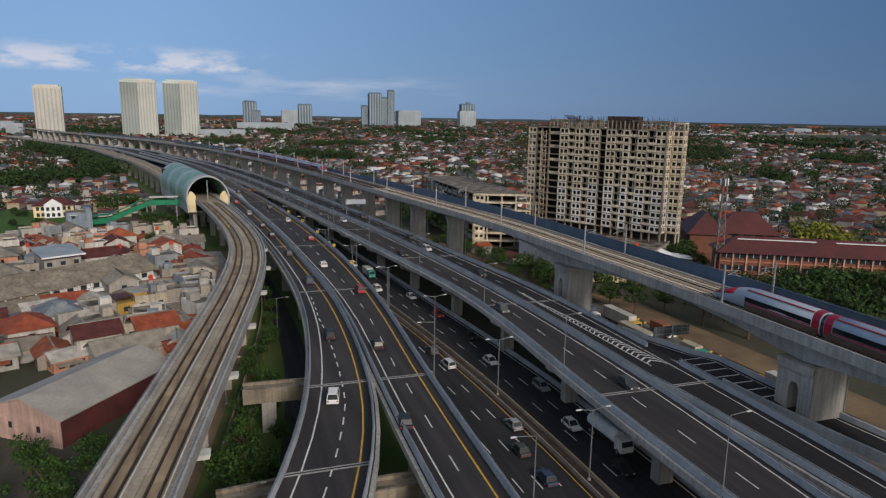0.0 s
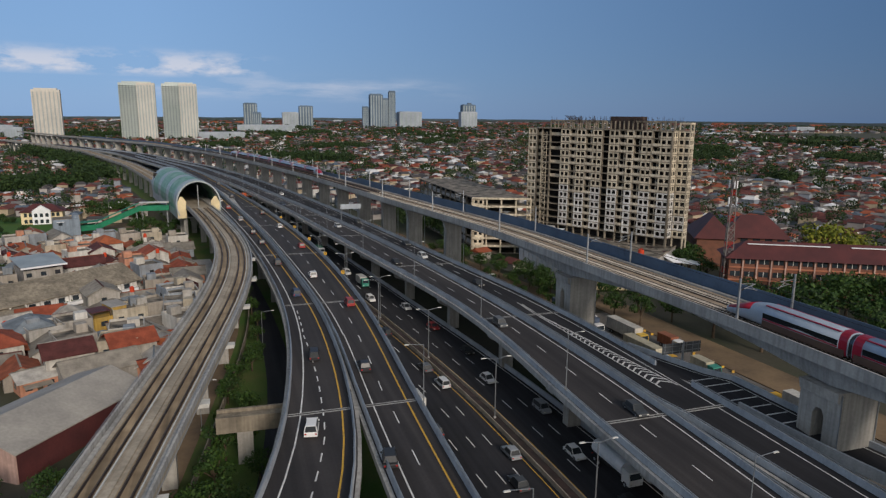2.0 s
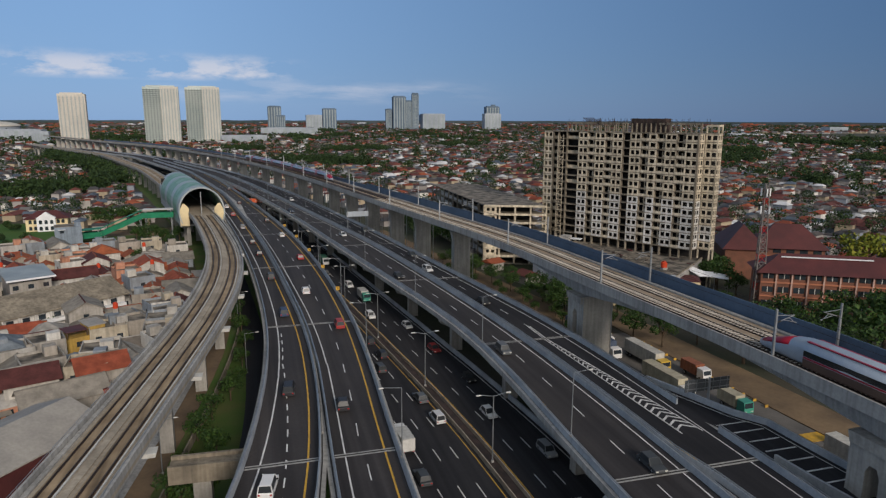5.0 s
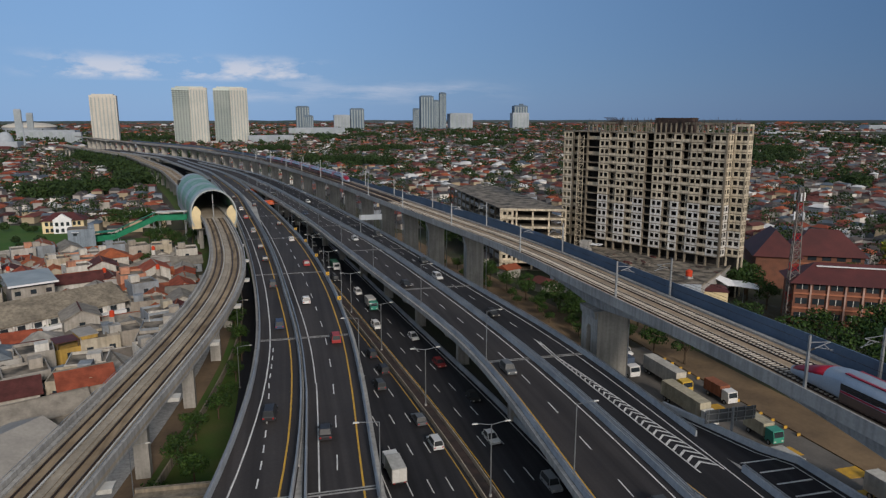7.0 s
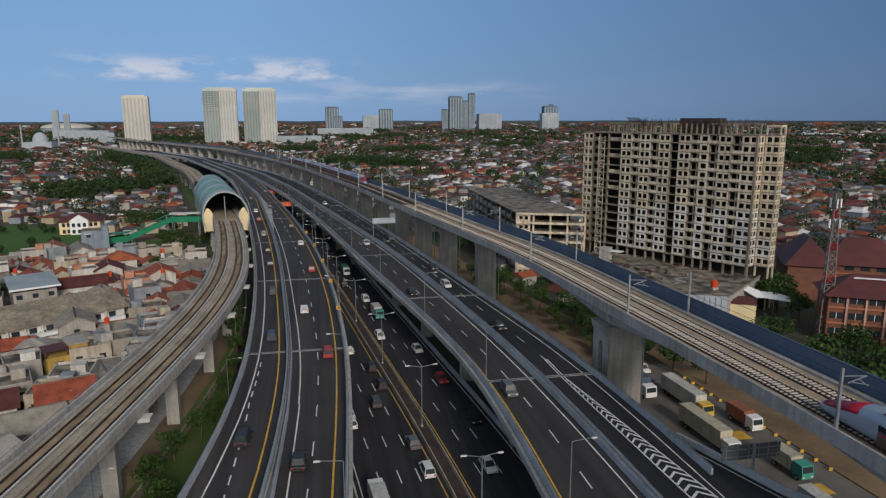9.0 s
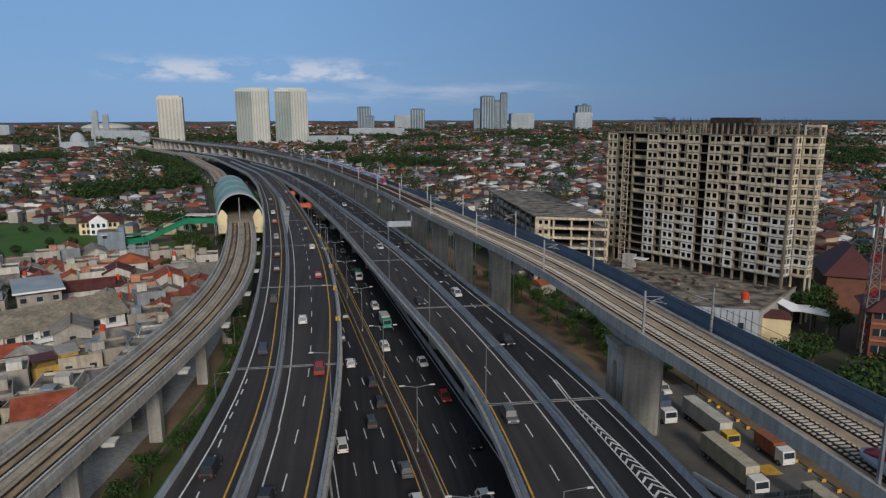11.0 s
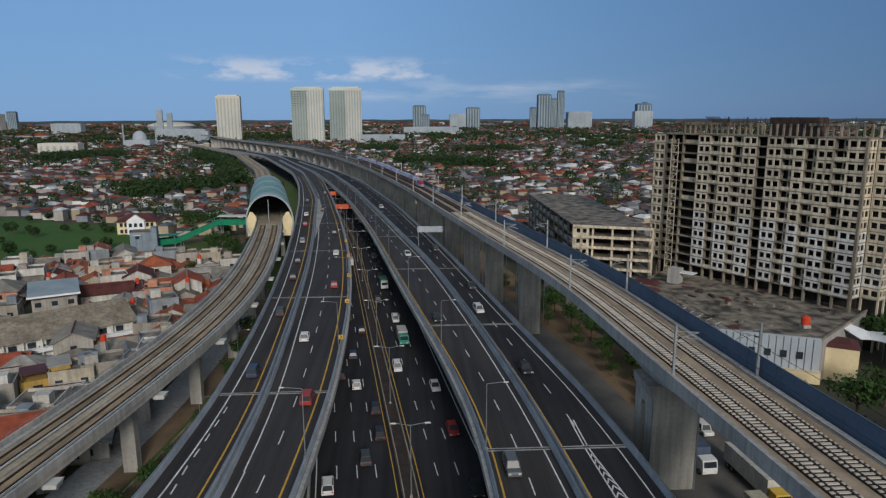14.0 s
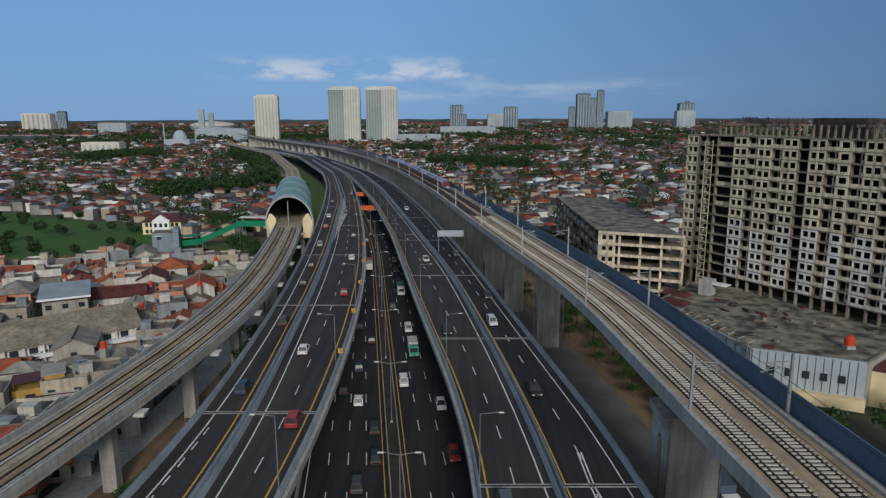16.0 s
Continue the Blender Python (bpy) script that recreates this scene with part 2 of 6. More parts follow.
    rooftile=material("house_roof", (1, 1, 1), (0.62, 0.62, 0.62), 0.5, 0.85, fine=3.0, bump=0.5, palette=[(0.22, 0.205, 0.18), (0.33, 0.315, 0.29), (0.28, 0.085, 0.045), (0.17, 0.15, 0.13), (0.10, 0.032, 0.03), (0.28, 0.255, 0.22), (0.25, 0.235, 0.21), (0.36, 0.105, 0.045), (0.19, 0.22, 0.25), (0.30, 0.075, 0.04), (0.46, 0.44, 0.41), (0.21, 0.19, 0.165)]),
    farwall=material("far_walls", (1, 1, 1), (0.7, 0.7, 0.7), 0.1, 0.9, bump=0.0, palette=[(0.42, 0.40, 0.37), (0.28, 0.26, 0.25), (0.72, 0.71, 0.69), (0.25, 0.28, 0.33), (0.42, 0.35, 0.25), (0.36, 0.34, 0.33)], island=True),
    farroof=material("far_roofs", (1, 1, 1), (0.7, 0.7, 0.7), 0.1, 0.9, bump=0.0, palette=[(0.09, 0.08, 0.08), (0.24, 0.062, 0.036), (0.17, 0.165, 0.165), (0.085, 0.03, 0.028), (0.07, 0.068, 0.072), (0.15, 0.052, 0.045), (0.32, 0.09, 0.045), (0.10, 0.13, 0.17), (0.62, 0.63, 0.65), (0.09, 0.075, 0.07), (0.115, 0.038, 0.034), (0.06, 0.06, 0.065), (0.12, 0.045, 0.04)], island=True),
    carpaint=material("car_paint", (1, 1, 1), (0.97, 0.97, 0.97), 0.5, 0.5, 0.0, 0.0, palette=[(0.55, 0.56, 0.57), (0.02, 0.02, 0.024), (0.10, 0.11, 0.12), (0.70, 0.70, 0.70), (0.03, 0.05, 0.10), (0.28, 0.30, 0.32), (0.66, 0.66, 0.66), (0.016, 0.016, 0.016), (0.05, 0.055, 0.06), (0.30, 0.03, 0.03), (0.02, 0.02, 0.022)], spec=0.5),
    tyre=material("tyre_rubber", (0.02, 0.02, 0.02), (0.03, 0.03, 0.03), 2.0, 0.9),
    lampglass=material("lamp_lens", (0.6, 0.6, 0.55), (0.5, 0.5, 0.45), 2.0, 0.2, bump=0.0),
    redlens=material("tail_lens", (0.35, 0.02, 0.02), (0.3, 0.02, 0.02), 2.0, 0.3, bump=0.0),
    cargo=material("cargo_box", (1, 1, 1), (0.8, 0.8, 0.8), 0.6, 0.6, fine=2.0, streak=0.2, palette=[(0.55, 0.53, 0.48), (0.48, 0.44, 0.33), (0.50, 0.50, 0.48), (0.05, 0.17, 0.11), (0.30, 0.11, 0.06), (0.08, 0.11, 0.17), (0.55, 0.33, 0.03)]),
    cab=material("truck_cab", (1, 1, 1), (0.95, 0.95, 0.95), 0.6, 0.35, bump=0.0, palette=[(0.70, 0.70, 0.68), (0.66, 0.66, 0.64), (0.05, 0.26, 0.20), (0.68, 0.68, 0.68), (0.05, 0.12, 0.34), (0.58, 0.38, 0.05)]),
    trainwhite=material("train_silver", (0.34, 0.40, 0.48), (0.27, 0.33, 0.41), 0.3, 0.3, 0.2, 0.0),
    trainskirt=material("train_skirt", (0.115, 0.075, 0.055), (0.085, 0.055, 0.045), 0.3, 0.4, 0.0, 0.0),
    trainred=material("train_red", (0.30, 0.012, 0.035), (0.25, 0.012, 0.03), 0.3, 0.3, 0.0, 0.0),
    traindark=material("train_window_band", (0.015, 0.018, 0.022), (0.01, 0.012, 0.016), 0.3, 0.1, 0.0, 0.0, spec=0.7),
    # woods tinted blue-grey, with distance haze held in the colour
    hill=material("haze_blue_wood", (0.045, 0.065, 0.075), (0.065, 0.085, 0.10), 0.004, 0.95, bump=0.0, fine=0.05),
    towerwhite=material("far_tower_cladding", (0.60, 0.57, 0.51), (0.50, 0.48, 0.44), 0.02, 0.7, bump=0.0, fine=0.4, streak=0.2),
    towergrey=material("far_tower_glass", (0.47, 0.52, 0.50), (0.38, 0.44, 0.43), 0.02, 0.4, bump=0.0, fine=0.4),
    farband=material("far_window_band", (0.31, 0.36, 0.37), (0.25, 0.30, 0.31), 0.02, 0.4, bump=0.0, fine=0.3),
    # distance haze put into these two tones; the pale one also serves near panels
    hazeblue=material("distant_block", (0.12, 0.17, 0.23), (0.09, 0.13, 0.18), 0.02, 0.8, bump=0.0, fine=0.2),
    farwhite=material("pale_panel_and_haze", (0.36, 0.40, 0.45), (0.28, 0.32, 0.37), 0.02, 0.8, bump=0.0, fine=0.2),
    ochre=material("ochre_wall", (0.46, 0.30, 0.07), (0.36, 0.24, 0.07), 0.4, 0.85, fine=2.0, streak=0.3),
    pinkwall=material("pink_render", (0.55, 0.37, 0.31), (0.43, 0.29, 0.25), 0.4, 0.85, fine=2.0, streak=0.3),
    ledge=material("terracotta_ledge", (0.40, 0.16, 0.09), (0.32, 0.13, 0.08), 0.4, 0.8),
    mast=material("dull_mast_steel", (0.22, 0.20, 0.19), (0.15, 0.14, 0.13), 0.5, 0.6, 0.3, 0.0),
    bluegrey=material("bluegrey_wall", (0.24, 0.29, 0.35), (0.18, 0.22, 0.27), 0.3, 0.85, fine=2.0, streak=0.25),
    tank=material("orange_water_tank", (0.55, 0.06, 0.02), (0.45, 0.05, 0.02), 1.0, 0.45, bump=0.0),
    sheet=material("dusty_grey_sheet", (0.36, 0.34, 0.31), (0.28, 0.265, 0.245), 0.2, 0.75, fine=2.0),
    canopy=material("white_membrane", (0.75, 0.76, 0.78), (0.65, 0.67, 0.70), 0.5, 0.6),
    signback=material("sign_back", (0.12, 0.13, 0.14), (0.09, 0.10, 0.11), 0.5, 0.5, 0.3),
    sleeve=material("window_frame_white", (0.6, 0.6, 0.58), (0.5, 0.5, 0.48), 1.0, 0.6),
)

# ---- building helpers ----


class Shape:
    """Collects boxes, prisms and strips for one mesh."""

    def __init__(self):
        self.v, self.f = [], []

    def poly(self, pts, faces):
        k = len(self.v)
        self.v += [tuple(p) for p in pts]
        self.f += [tuple(k + i for i in f) for f in faces]
        return self

    def box(self, cx, cy, z0, sx, sy, sz, rz=0.0, top=1.0, topy=None):
        c, s = math.cos(rz), math.sin(rz)
        ty = top if topy is None else topy
        pts = []
        for z, kx, ky in ((z0, 1, 1), (z0 + sz, top, ty)):
            for dx, dy in ((-1, -1), (1, -1), (1, 1), (-1, 1)):
                x, y = dx * sx / 2 * kx, dy * sy / 2 * ky
                pts.append((cx + x * c - y * s, cy + x * s + y * c, z))
        return self.poly(pts, [(3, 2, 1, 0), (4, 5, 6, 7), (0, 1, 5, 4), (1, 2, 6, 5), (2, 3, 7, 6), (3, 0, 4, 7)])

    def bar(self, a, b, w):
        a, b = Vector(a), Vector(b)
        d = (b - a).normalized()
        u = d.cross(Vector((0, 0, 1)))
        u = (u if u.length > 0.05 else d.cross(Vector((1, 0, 0)))).normalized() * w / 2
        v = d.cross(u).normalized() * w / 2
        pts = [p + q for p in (a, b) for q in (-u - v, u - v, u + v, -u + v)]
        return self.poly(pts, [(3, 2, 1, 0), (4, 5, 6, 7), (0, 1, 5, 4), (1, 2, 6, 5), (2, 3, 7, 6), (3, 0, 4, 7)])

    def tube(self, a, b, r0, r1, n=8):
        a, b = Vector(a), Vector(b)
        d = (b - a).normalized()
        u = d.cross(Vector((0, 0, 1)))
        u = (u if u.length > 0.05 else d.cross(Vector((1, 0, 0)))).normalized()
        v = d.cross(u).normalized()
        pts = []
        for p, r in ((a, r0), (b, r1)):
            pts += [p + (u * math.cos(6.2832 * i / n) + v * math.sin(6.2832 * i / n)) * r for i in range(n)]
        return self.poly(pts, [tuple(range(n))[::-1], tuple(range(n, 2 * n))] + [(i, (i + 1) % n, n + (i + 1) % n, n + i) for i in range(n)])

    def extrude(self, prof, along, n0, n1, flip=False):
        """prof: closed list of 2D points; placed by along(k, u, v) at n0 and n1."""
        m = len(prof)
        pts = [along(k, u, v) for k in (n0, n1) for u, v in prof]
        return self.poly(pts, [tuple(range(m))[::-1], tuple(range(m, 2 * m))] + [(i, (i + 1) % m, m + (i + 1) % m, m + i) for i in range(m)])

    def mesh(self, name, smooth=False):
        me = bpy.data.meshes.new(name)
        me.from_pydata(self.v, [], self.f)
        if smooth:
            me.polygons.foreach_set("use_smooth", [True] * len(me.polygons))
        me.update()
        return me


def part(name, shape, mat, parent, label="", kind="", smooth=False):
    me = shape if isinstance(shape, bpy.types.Mesh) else shape.mesh(name, smooth)
    if not me.materials:
        me.materials.append(M[mat])
    ob = new(name, me)
    ob.parent = parent
    return tagged(ob, label=label, kind=kind)


def thing(name, label, category, m=None, group="", kind=""):
    ob = new(name)
    if m is not None:
        ob.matrix_basis = m
    return tagged(ob, label, category, group, kind)


def single(name, shape, mat, label, category, kind="structure"):
    me = shape.mesh(name)
    me.materials.append(M[mat])
    return tagged(new(name, me), label, category, kind=kind)


def line(*knots):
    """A smooth alignment x(y) through knots (y, x)."""
    ys, xs = [k[0] for k in knots], [k[1] for k in knots]

    def at(y):
        return sum(float(np.interp(y + d, ys, xs)) for d in (-20, -10, 0, 10, 20)) / 5
    return at


def shift(f, d):
    return lambda y: f(y) + d


def mid(f, g, k=0.5):
    return lambda y: f(y) * (1 - k) + g(y) * k


def ribbon(fl, fr, z0, z1, y0, y1, step=8.0, shape=None, slope=None, mesa=0.0):
    """A long box between two alignments, from y0 to y1."""
    s = shape or Shape()
    n = max(1, round((y1 - y0) / step))
    pts, faces = [], []
    for i in range(n + 1):
        y = y0 + (y1 - y0) * i / n
        dz = slope(y) if slope else 0
        a, b = fl(y), fr(y)
        pts += [(a, y, z0 + dz), (b, y, z0 + dz), (b - mesa, y, z1 + dz), (a + mesa, y, z1 + dz)]
    for i in range(n):
        k = 4 * i
        for j in range(4):
            faces.append((k + j, k + (j + 1) % 4, k + 4 + (j + 1) % 4, k + 4 + j))
    faces += [(3, 2, 1, 0), (4 * n, 4 * n + 1, 4 * n + 2, 4 * n + 3)]
    return s.poly(pts, faces)


def dashes(f, z, y0, y1, dash=4.0, gap=8.0, w=0.16, slope=None):
    s, y = Shape(), y0
    while y < y1:
        ribbon(shift(f, -w / 2), shift(f, w / 2), z, z + 0.012, y, y + dash, dash, s, slope)
        y += dash + gap
    return s

# ---- alignments: x(y) of the parallel lines ----
ZA, ZB, ZH, ZL = 11.5, 10.0, 21.6, 14.2
hsr_l = line((-200, 25), (-81, 25.1), (-60, 25.3), (-30, 24.2), (-10, 22.2), (17, 20.9), (48, 18.9), (65, 15.9), (92, 11), (149, 1.3), (234, -12.6), (359, -38.2), (483, -71.5), (675, -139.6), (812, -210), (952, -280), (1250, -420), (1500, -520))
hsr_r = shift(hsr_l, 12.6)
a_l = line((-200, -110), (-130, -80), (-100, -66), (-73, -54.8), (-66, -52.0), (-52, -48.6), (-34, -45.9), (-8, -43.2), (10, -42.5), (32, -43.4), (63, -45), (108, -49), (138, -52.2), (190, -58.5), (264, -68.3), (354, -82.6), (447, -101.9), (675, -172), (812, -243), (952, -313), (1250, -450))
a_m = line((-200, -98), (-130, -68), (-100, -54.5), (-76, -43.8), (-61, -39.3), (-50, -37.4), (-37, -36.3), (-7, -34.5), (13, -34.7), (46, -36.9), (98, -40.6), (155, -46.3), (194, -51.2), (280, -61.5), (354, -75.5), (447, -94), (675, -163), (812, -234), (952, -304), (1250, -441))
a_r = line((-200, -31), (-130, -29.8), (-81, -28.2), (-45, -27.3), (0, -24.6), (34, -24.5), (76, -26.4), (116, -29.8), (138, -32.3), (191, -39.4), (278, -52.8), (374, -69), (447, -85.5), (675, -155), (812, -226), (952, -296), (1250, -433))
a2_l = line((-200, -37.6), (-77, -37.0), (-54, -36.7), (-37, -36.0), (-20, -35.1), (-7, -34.5))
b_l = line((-200, -1.5), (-130, -2.4), (-86, -3.2), (-66, -3.2), (-43, -2.8), (-7, -0.8), (19, -2.6), (42, -6.1), (78, -11.7), (123, -18.3), (181, -26.6), (283, -44.5), (380, -66), (464, -86), (675, -155), (812, -226), (952, -296), (1250, -433))
b_m = line((-200, 5.5), (-130, 7), (-89, 8.2), (-72, 9.4), (-57, 9.9), (-18, 9.3), (0, 8.6), (26, 6.5), (65, 2.2), (118, -4.6), (174, -15), (228, -24.8), (343, -46), (464, -74), (675, -147), (812, -218), (952, -288), (1250, -425))
b2_l = line((-200, 13), (-130, 12.6), (-88, 12.1), (-75, 11.8), (-59, 10.6), (-50, 10.0))
b_r = line((-200, 18.5), (-87, 19.8), (-62, 20.4), (-43, 20.4), (-18, 19.7), (0, 19.6), (7, 18.9), (34, 15.2), (65, 10.9), (118, 4), (157, -1.6), (259, -18), (379, -42), (464, -65), (675, -140), (812, -211), (952, -281), (1250, -418))
lrt_c = line((-200, -85.65), (-130, -77.65), (-70, -69.15), (-41, -64.65), (-12, -60.25), (6, -57.45), (26, -54.65), (55, -52.65), (80, -53.05), (110, -56.15), (150, -61.65), (176, -65.95), (270, -85.65), (360, -105.65), (447, -126.65), (675, -199.65), (812, -267.65), (952, -337.65), (1250, -474.65))
low_m = line((-200, -7.5), (-70, -7.4), (-42, -8.0), (-7, -10.3), (10, -12.4), (45, -16.6), (135, -27.4), (200, -35), (283, -50), (380, -70), (464, -88), (675, -157), (952, -298), (1250, -435))
YN, YF = -170.0, 1200.0

# ---- ground, roads at grade ----
g = Shape()
R = 4950
ring = [(R * math.cos(6.2832 * i / 64), R * math.sin(6.2832 * i / 64), 0.0) for i in range(64)]
g.poly(ring, [tuple(range(64))])
single("ground", g, "ground", "flat brown and green suburban ground", "ground")
single("verge", ribbon(shift(lrt_c, -7), shift(low_m, -16), -0.2, 0.06, YN, 700), "verge", "rough grass strip under the viaducts", "grass", "structure")
low = thing("road_low", "dark asphalt motorway at grade between the viaducts", "road", kind="structure")
part("carriageway", ribbon(shift(low_m, -15.5), shift(low_m, 15), -0.2, 0.22, YN, 900), "asphalt_low", low)
for d in (-14.2, 12.6):
    part("edge_line", ribbon(shift(low_m, d), shift(low_m, d + 0.18), 0.22, 0.235, YN, 500), "white", low)
for d in (-2.0, 1.8):
    part("median_line", ribbon(shift(low_m, d), shift(low_m, d + 0.16), 0.22, 0.235, YN, 500), "yellow", low)
for d in (-10.9, -7.7, -4.7, 4.9, 8.2):
    part("lane_line", dashes(shift(low_m, d), 0.222, YN, 420, 4, 8), "white", low, kind="stuff")
med = thing("median_barrier", "low yellowish concrete median barrier with planting strip", "barrier", kind="structure")
for d in (-1.25, 0.85):
    part("kerb_wall", ribbon(shift(low_m, d), shift(low_m, d + 0.36), 0.2, 1.0, YN, 600, mesa=0.1), "guide", med)
part("strip", ribbon(shift(low_m, -0.88), shift(low_m, 0.84), 0.2, 0.4, YN, 600), "rust", med)
rb = thing("roadside_barrier", "grey concrete roadside barrier under the viaduct", "barrier", kind="structure")
part("wall", ribbon(shift(low_m, 13.4), shift(low_m, 14.0), 0.0, 1.2, YN, 420, mesa=0.12), "barrier", rb)
part("wall", ribbon(shift(low_m, -15.4), shift(low_m, -14.9), 0.0, 1.2, YN, 420, mesa=0.1), "concrete", rb)

# frontage road left of the elevated road
single("road_lane", ribbon(shift(lrt_c, -9), shift(lrt_c, -2.6), 0.0, 0.13, -100, 130), "concrete", "grey concrete lane below the light rail viaduct", "road")
single("pavement_dirt", ribbon(shift(lrt_c, -2.6), shift(lrt_c, 1.2), 0.0, 0.10, -100, 130), "dirt", "bare sandy strip below the light rail viaduct", "dirt")
single("road_service", ribbon(shift(a_l, -4.6), shift(a_l, 0.8), 0.0, 0.12, -120, 160), "asphalt_low", "narrow wet service lane between viaducts", "road")

gw = thing("garden_wall", "low weathered concrete wall beside the grass strip", "wall")
for i in range(24):
    y = -40 + i * 6
    part("wall_panel", ribbon(shift(lrt_c, 3.4), shift(lrt_c, 3.65), 0.0, 1.7, y, y + 5.9), "slab", gw)
# ground right of the elevated road: slip road, apron, dirt
single("pavement_apron", ribbon(shift(hsr_l, 8.5), shift(hsr_l, 27), 0.0, 0.08, -130, 25), "plaza", "worn concrete apron with yellow paint marks", "pavement")
single("pavement_bank", ribbon(shift(hsr_l, 27), shift(hsr_l, 37), 0.0, 0.3, -130, 60), "dirt", "bare orange-brown earth bank behind the apron", "dirt")
single("road_slip", ribbon(shift(hsr_l, 3), shift(hsr_l, 11.5), 0.0, 0.12, -130, 160), "plaza", "grey slip road beside the railway viaduct", "road")
single("pavement_soil", ribbon(shift(hsr_l, 11.5), shift(hsr_l, 24), 0.0, 0.05, 24, 200), "dirt", "bare brown soil under the railway viaduct", "dirt")

# ---- elevated toll roads ----


def barrier_run(owner, f, side, z, y0, y1, w=0.42, h=0.95):
    fl, fr = (f, shift(f, w)) if side > 0 else (shift(f, -w), f)
    part("parapet", ribbon(fl, fr, z - 0.25, z + h, y0, y1, mesa=0.1), "barrier", owner, "pale blue-grey concrete parapet")
    c = mid(fl, fr)
    part("handrail", ribbon(shift(c, -0.07), shift(c, 0.07), z + h + 0.18, z + h + 0.30, y0, y1), "steel", owner, "steel tube rail")


def viaduct(name, label, fl, fr, z, y0, y1, piers, inset=2.2, surface="asphalt"):
    v = thing(name, label, "elevated road", kind="structure")
    part("deck", ribbon(fl, fr, z - 0.45, z, y0, y1), surface, v, "dark brown-grey asphalt deck" if surface == "asphalt" else "fresh blackish asphalt deck")
    part("edge_beam", ribbon(shift(fl, -0.55), shift(fl, -0.02), z - 1.1, z - 0.02, y0, y1), "concrete", v)
    part("edge_beam", ribbon(shift(fr, 0.02), shift(fr, 0.55), z - 1.1, z - 0.02, y0, y1), "concrete", v)
    k = 4
    for i in range(k):
        c = mid(shift(fl, inset), shift(fr, -inset), i / (k - 1))
        part("girder", ribbon(shift(c, -0.55), shift(c, 0.55), z - 2.0, z - 0.46, y0, y1, 15), "concrete", v)
    for y in piers:
        a, b = fl(y), fr(y)
        w = b - a
        c = (a + b) / 2
        s = Shape()
        s.extrude([(-w / 2 + 1, z - 2.01), (w / 2 - 1, z - 2.01), (w / 2 - 1, z - 2.9), (1.6, z - 4.2), (-1.6, z - 4.2), (-w / 2 + 1, z - 2.9)], lambda n, p, q: (c + p, n, q), y - 1.1, y + 1.1)
        part("pier_head", s, "pier", v)
        part("pier", Shape().box(c, y, -0.3, 2.6, 2.0, z - 3.8), "pier", v)
    return v


A1 = viaduct("road_west_ramp", "elevated toll road carriageway with yellow and white lines", a_l, a_m, ZA, YN, 900, range(-147, 400, 30))
A2 = viaduct("road_west", "elevated dark asphalt toll road with lane dashes", lambda y: a2_l(y) if y < -7 else a_m(y) + 0.02, a_r, ZA + 0.004, YN, 900, range(-142, 400, 30))
barrier_run(A1, a_l, 1, ZA, YN, 800)
barrier_run(A1, shift(a_m, -0.15), -1, ZA, YN, 600)
barrier_run(A2, lambda y: (a2_l(y) if y < -7 else a_m(y)) + 0.15, 1, ZA, YN, 600)
barrier_run(A2, a_r, -1, ZA, YN, 800)
part("median_cap", ribbon(shift(a_m, -0.12), shift(a_m, 0.12), ZA, ZA + 0.3, -34, 420), "concrete", A2)
LH = 0.014
part("edge_line", ribbon(shift(a_l, 2.2), shift(a_l, 2.42), ZA, ZA + LH, YN, 420), "white", A1)
part("edge_line", ribbon(shift(a_m, -2.0), shift(a_m, -1.75), ZA, ZA + LH, YN, 420), "yellow", A1)
part("merge_line", dashes(lambda y: a_l(y) + 2.9 + max(0, min(3.3, (-5 - y) * 0.075)), ZA, YN, 14, 2.2, 2.2, 0.2), "white", A1, kind="stuff")
part("edge_line", ribbon(shift(a2_l, 1.9), shift(a2_l, 2.1), ZA + 0.004, ZA + 0.004 + LH, YN, -7), "white", A2)
part("edge_line", ribbon(shift(a_m, 1.9), shift(a_m, 2.1), ZA + 0.004, ZA + 0.004 + LH, -7, 420), "white", A2)
part("edge_line", ribbon(shift(a_r, -2.0), shift(a_r, -1.75), ZA + 0.004, ZA + 0.004 + LH, YN, 420), "yellow", A2)
part("lane_line", dashes(mid(shift(a_m, 1.9), shift(a_r, -1.9)), ZA + 0.005, -36, 330, 4, 8), "white", A2, kind="stuff")
part("lane_line", dashes(mid(shift(a2_l, 1.9), shift(a_r, -1.9)), ZA + 0.005, -168, -40, 4, 8), "white", A2, kind="stuff")


def joint(owner, fl, fr, z, y):
    part("expansion_joint", ribbon(fl, fr, z, z + 0.016, y - 0.45, y - 0.14), "concrete", owner, "pale joint nosing")
    part("expansion_joint", ribbon(fl, fr, z, z + 0.016, y + 0.14, y + 0.45), "concrete", owner, "pale joint nosing")
    part("joint_gap", ribbon(fl, fr, z, z + 0.02, y - 0.14, y + 0.14), "dark", owner)


for y in (-99.5, -67, -41, 17.5, 76, 134.5, 193, 251.5):
    joint(A1, shift(a_l, 0.45), shift(a_m, -0.6), ZA, y)
    if y != -67:
        joint(A2, shift(a2_l if y < -7 else a_m, 0.6), shift(a_r, -0.45), ZA + 0.004, y)
# painted gore between the two carriageways farther on
part("gore_patch", ribbon(lambda y: a_m(y) + 0.7, lambda y: a_m(y) + 0.7 + max(0.1, 3.4 - abs(y - 225) * 0.05), ZA + 0.004, ZA + 0.03, 160, 290), "concrete", A2)

B1 = viaduct("road_east", "elevated dark asphalt toll road with white lane dashes", b_l, b_m, ZB, YN, 900, range(-155, 400, 30))
